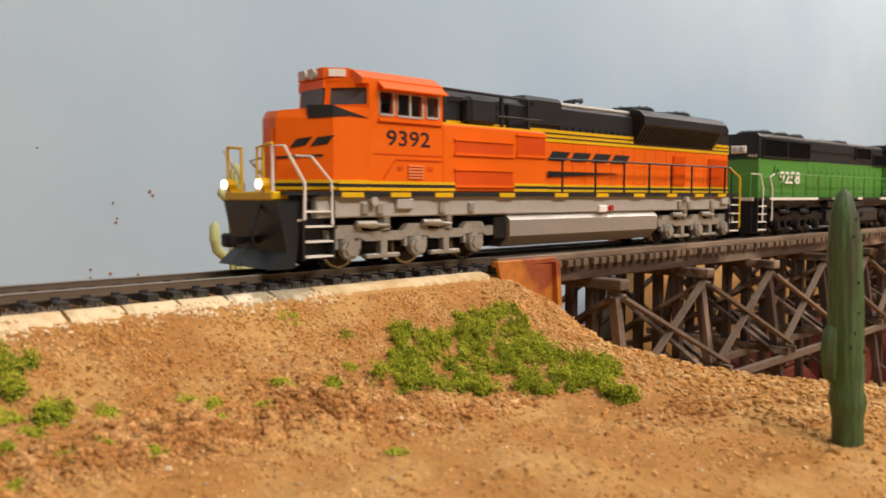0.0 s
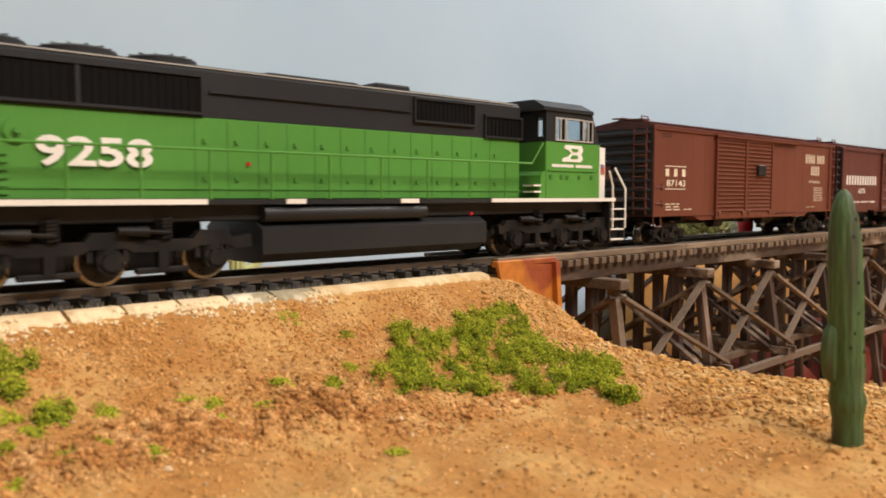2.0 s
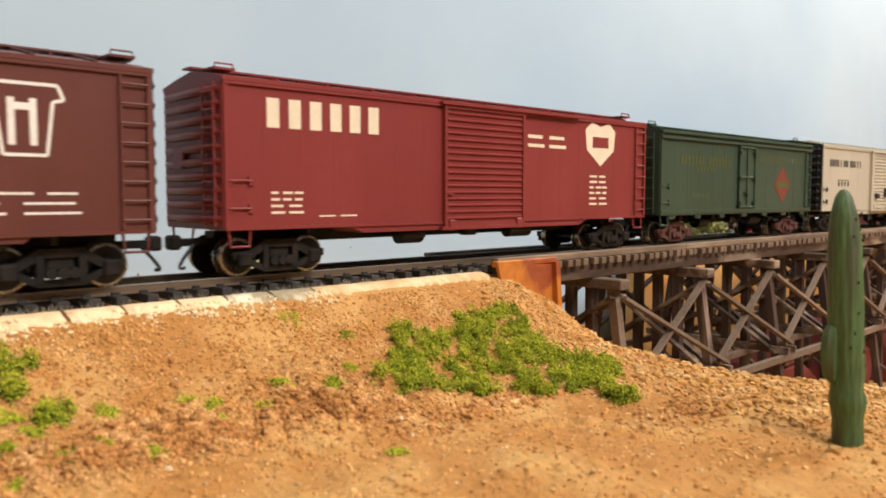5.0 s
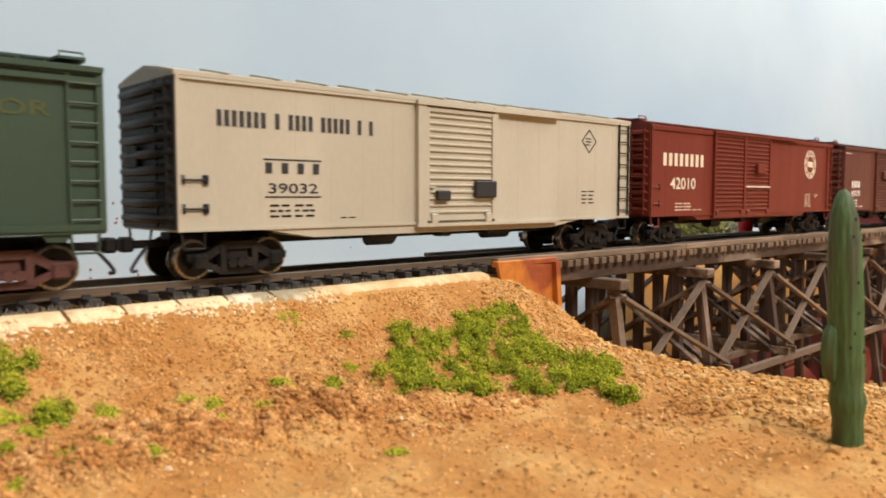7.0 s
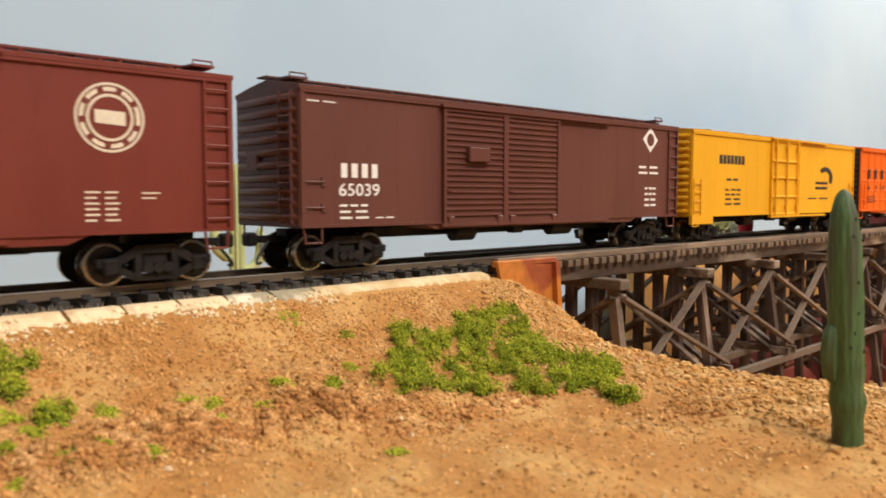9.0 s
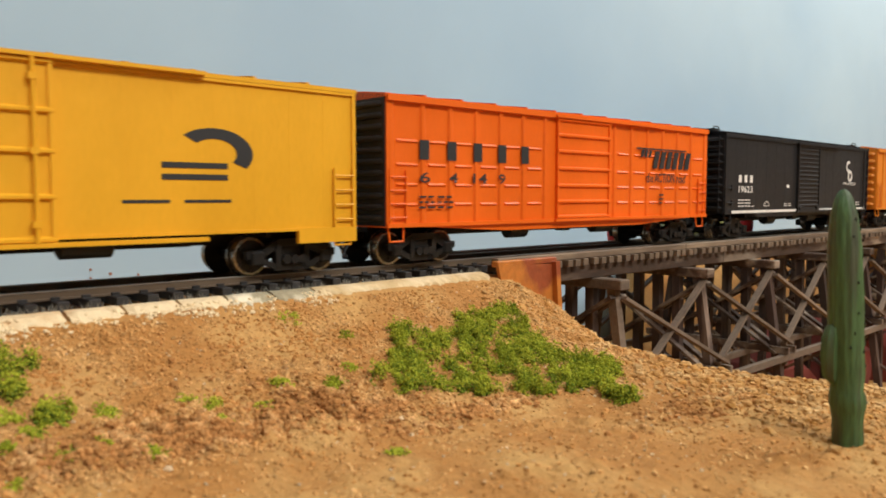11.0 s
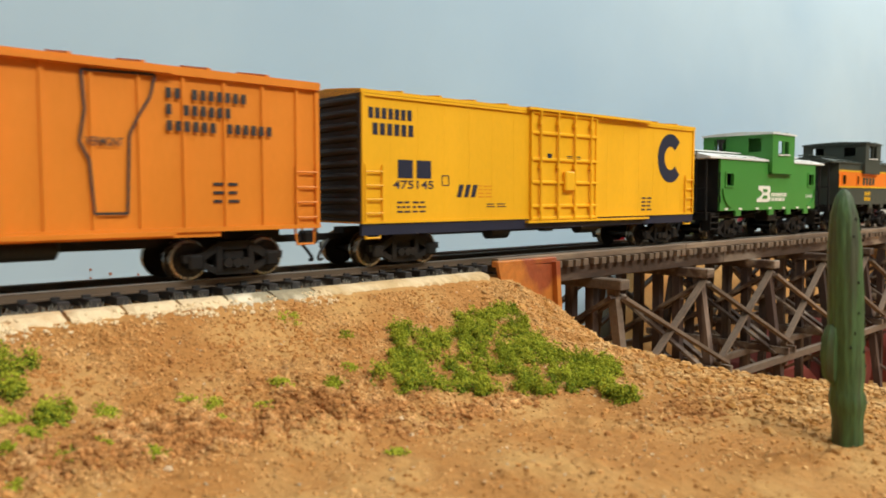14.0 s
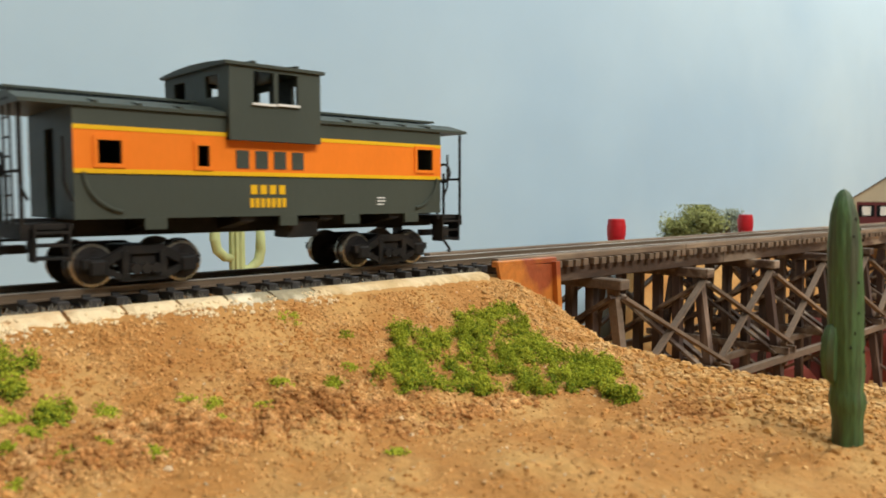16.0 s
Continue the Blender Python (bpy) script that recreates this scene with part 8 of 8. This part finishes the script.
def build_grit():
    rng = random.Random(77)
    fine, coarse, clods, pale = [], [], [], []
    for k in range(56000):
        x, y = (rng.uniform(0.0, 0.262), rng.uniform(-0.185, -0.0228)) if k % 2 else (rng.uniform(0.015, 0.235), rng.uniform(-0.072, -0.0228))
        keep = 0.42 + 0.9 * noise.noise((x * 60, y * 60, 8.0))
        if y < -0.085 and x < 0.135:
            keep *= 0.45
        if rng.random() > keep + 0.25:
            continue
        r = 0.00024 + 0.00044 * rng.random() ** 2
        fine.append((x, y, ground_z(x, y) + 0.15 * r, r))
    for _ in range(9000):
        x, y = rng.uniform(0.145, 0.265), rng.uniform(-0.150, -0.026)
        w = hat(x, 0.150, 0.190) * (1.0 if y < -0.055 else 0.55)
        if rng.random() < w:
            r = 0.0004 + 0.0010 * rng.random() ** 2.2
            coarse.append((x, y, ground_z(x, y) + 0.2 * r, r))
    for cx, cy, rx, ry, n in ((0.0990, -0.0660, 0.0075, 0.0028, 420), (0.0895, -0.0610, 0.006, 0.0028, 180), (0.0700, -0.0630, 0.012, 0.0035, 420), (0.0600, -0.0620, 0.012, 0.0045, 480), (0.0500, -0.0590, 0.011, 0.0055, 520), (0.0400, -0.0590, 0.010, 0.0050, 360), (0.0800, -0.0580, 0.020, 0.0060, 420), (0.1600, -0.1060, 0.020, 0.008, 200), (0.1260, -0.0770, 0.020, 0.004, 260), (0.0750, -0.0420, 0.035, 0.010, 120), (0.1028, -0.0766, 0.012, 0.006, 120)):
        for _ in range(int(1.8 * n)):
            x, y = rng.gauss(cx, rx * 0.60), rng.gauss(cy, ry * 0.6)
            r = 0.00022 + 0.00075 * rng.random() ** 2.2
            clods.append((x, y, ground_z(x, y) + 0.3 * r, r))
    for _ in range(450):
        x, y = rng.uniform(0.02, 0.22), rng.uniform(-0.13, -0.024)
        r = 0.0002 + 0.0003 * rng.random()
        pale.append((x, y, ground_z(x, y) + 0.2 * r, r))
    for x, y in ((0.1005, -0.072), (0.0969, -0.0797), (0.0517, -0.0700)):
        pale.append((x, y, ground_z(x, y) + 0.0002, 0.0008))
    crumbs = []
    for _ in range(1500):
        x, y = rng.uniform(0.0, 0.120), -0.0200 - 0.0045 * rng.random() ** 1.5
        if noise.noise((x * 120, 5.0, 0.0)) + 0.25 > rng.random() * 0.9:
            r = 0.0003 + 0.0005 * rng.random()
            crumbs.append((x, y, max(ground_z(x, y), -0.0045 - (-0.0200 - y) * 1.4) + 0.2 * r, r))
    bits("plaster_crumbs", crumbs, M_CREAM, "cream plaster crumbs along the roadbed edge", "plaster", 5)
    bits("sand_grains", fine, M_GRAIN, "loose tan sand grains over the bank", "sand", 1)
    bits("gravel", coarse, M_GRAVEL, "ochre gravel on the ravine edge", "gravel", 2)
    bits("soil_clods", clods, M_CLOD, "brown crumbly soil clods on sand", "soil", 3)
    bits("pale_grit", pale, mat("pale_grit", (0.58, 0.43, 0.26), 0.95, spec=0.1, var=0.15, scale=200, isl=0.3), "pale stone grit scattered on sand", "grit", 4)
    # fibres between the tie ends
    verts, faces = [], []
    for _ in range(2600):
        x, y = rng.uniform(0.0, 0.184), rng.choice((-1, -1, -1, 1)) * rng.uniform(0.0125, 0.0162)
        if noise.noise((x * 150, y * 60, 3.0)) < -0.05:
            continue
        z = -0.0042
        a, h = rng.uniform(0, 6.28), rng.uniform(0.0006, 0.0022)
        o = len(verts)
        w = 0.00012
        verts += [(x - w, y, z), (x + w, y, z), (x, y + w, z), (x + 0.6 * h * math.cos(a), y + 0.6 * h * math.sin(a), z + h)]
        faces += [(o, o + 1, o + 3), (o + 1, o + 2, o + 3), (o + 2, o, o + 3)]
    me = bpy.data.meshes.new("static_grass")
    me.from_pydata(verts, [], faces)
    me.materials.append(M_FUZZ)
    tagged(new("static_grass", me), "grey fibre tufts between the tie ends", "grass", kind="stuff")


def bush(name, label, x, y, z, w, h, leaf, count, seed):
    b = thing(name, label, "bush", "bushes by the wall", pose(x, y, z))
    rng = random.Random(seed)
    limbs = Shape()
    tips = []
    limbs.tube([(0, 0, 0), (0.0005, 0, h * 0.25)], [0.0016, 0.0012], 7)
    for i in range(9):
        a, r = i * 2.4, w * rng.uniform(0.25, 0.48)
        t = Vector((r * math.cos(a), 0.6 * r * math.sin(a), h * rng.uniform(0.45, 0.92) * (1 - 0.35 * r / w)))
        limbs.tube([(0.0003, 0, h * 0.2), t * 0.55 + Vector((0, 0, h * 0.08)), t], [0.0009, 0.0006, 0.0003], 5)
        tips.append(t)
    part("trunk", limbs, M_BARK, b)
    verts, faces = [], []
    for _ in range(count):
        t = rng.choice(tips)
        c = Vector((t.x + rng.gauss(0, w * 0.10), t.y + rng.gauss(0, w * 0.09), t.z + rng.gauss(0, h * 0.13)))
        c.z = max(h * 0.06, min(h, c.z))
        u = Vector((rng.gauss(0, 1), rng.gauss(0, 1), rng.gauss(0, 1))).normalized()
        v = u.orthogonal().normalized()
        k = rng.uniform(0.0007, 0.0016)
        o = len(verts)
        verts += [c - u * k, c + v * k * 0.6, c + u * k, c - v * k * 0.6]
        faces.append((o, o + 1, o + 2, o + 3))
    me = bpy.data.meshes.new("crown")
    me.from_pydata(verts, [], faces)
    me.materials.append(leaf)
    crown = new("crown", me)
    crown.parent = b
    crown["label"] = "ragged crown of small leaves"


def build_house():
    w, d, ze, zp = 0.082, 0.060, 0.0370, 0.0650
    red = mat("dark_red_siding", (0.11, 0.016, 0.016), 0.7, var=0.15, scale=80)
    cream = mat("cream_siding", (0.50, 0.42, 0.28), 0.7, var=0.08, scale=60)
    h = thing("model_house", "small dark red model house with cream gable", "house", m=pose(0.8542, 0.1095, -0.0195, 0, 0, -71.2))
    wins = [(0.0080 + i * 0.0165, 0.0230 + i * 0.0165, 0.0195, 0.0315) for i in range(4)]
    part("wall", wall_with_holes(0.0065, w - 0.0065, 0, ze - 0.0020, 0, 0.002, wins), red, h)
    for x in (0, w - 0.0065):
        part("corner_board", Shape().box(x, x + 0.0065, -0.0006, 0.002, 0, ze), cream, h)
    part("side_wall", Shape().box(0, 0.002, 0.002, d, 0, ze), cream, h)
    part("side_wall", Shape().box(w - 0.002, w, 0.002, d, 0, ze), cream, h)
    part("back_wall", Shape().box(0.002, w - 0.002, d - 0.002, d, 0, ze), cream, h)
    part("gable", Shape().prism([(0, ze - 0.0022), (w, ze - 0.0022), (w, ze), (w / 2, zp), (0, ze)], "y", -0.0004, 0.0020), cream, h, "cream gable wall")
    part("back_gable", Shape().prism([(0, ze), (w, ze), (w / 2, zp)], "y", d - 0.002, d), cream, h)
    for e in (-0.0012, w + 0.0012):
        part("roof", Shape().prism([(e, ze - 0.0012), (w / 2, zp), (w / 2, zp + 0.0012), (e, ze)], "y", -0.002, d + 0.002), M_BARK, h, "brown roof slope")
    for a, b, c, e in wins:
        win = part("window", Shape().box(a, b, 0.0006, 0.0012, c, e), M_GLASSD, h)
        m = (a + b) / 2
        f = Shape().box(m - 0.0040, m + 0.0040, -0.0006, 0.0008, c + 0.0015, e - 0.0015)
        part("window_curtain", f, C_LWHITE, win, "white curtain panel")


def build_rocks():
    rng = random.Random(12)
    for x, y, r, k in ((0.475, 0.020, 0.030, 1.2), (0.540, 0.010, 0.026, 1.4), (0.640, 0.0, 0.034, 1.2), (0.700, -0.005, 0.030, 1.2)):
        solid("red_rock", Shape().lump((x, y, -0.100), r, k, 0.22, rng, 2), M_REDROCK, "dark red rock in the ravine under the trestle", "rock", group="rocks in the ravine")


def build_stains():
    rng = random.Random(6)
    for x, z, r in ((0.1270, -0.0149, 0.0011), (0.1364, -0.0175, 0.0013), (0.1574, 0.0235, 0.0017), (0.1590, 0.0215, 0.0012), (0.1388, 0.0178, 0.0010), (0.1399, 0.0079, 0.0012), (0.1405, 0.0100, 0.0009), (0.1504, -0.0190, 0.0010), (0.1270, -0.0190, 0.0010), (0.1049, 0.0438, 0.0008), (0.2833, -0.0109, 0.0007)):
        n = 11
        r *= 0.62
        s = Shape().prism([(x + r * rng.uniform(0.6, 1.2) * math.cos(6.283 * k / n), z + r * rng.uniform(0.6, 1.2) * math.sin(6.283 * k / n)) for k in range(n)], "y", WALL_Y - 0.0004, WALL_Y + 0.001)
        solid("paint_stain", s, M_STAIN, "small rust-brown stain on the sky wall", "stain", group="stains on the wall")


near_cactus()
far_cactus()
build_turf()
build_grit()
bush("olive_bush", "olive green model bush behind the trestle", 0.5500, 0.115, -0.0190, 0.048, 0.0330, M_LEAF, 7500, 1)
bush("grey_bush", "grey green model shrub behind the trestle", 0.6280, 0.130, -0.0190, 0.036, 0.0290, M_LEAFG, 2600, 2)
build_house()
build_rocks()
build_stains()


# ---- everything that moves ----
def motions():
    steps = [i * 0.5 for i in range(33)]
    for vehicle, middle in MOVERS:
        walk(vehicle, [(t, pose(middle - travelled(t), 0, 0)) for t in steps])
    for wheelset, x, r in ROLLERS:
        walk(wheelset, [(i / 30, pose(x, 0, r, 0, -math.degrees(travelled(i / 30) / r), 0)) for i in range(481)])


motions()
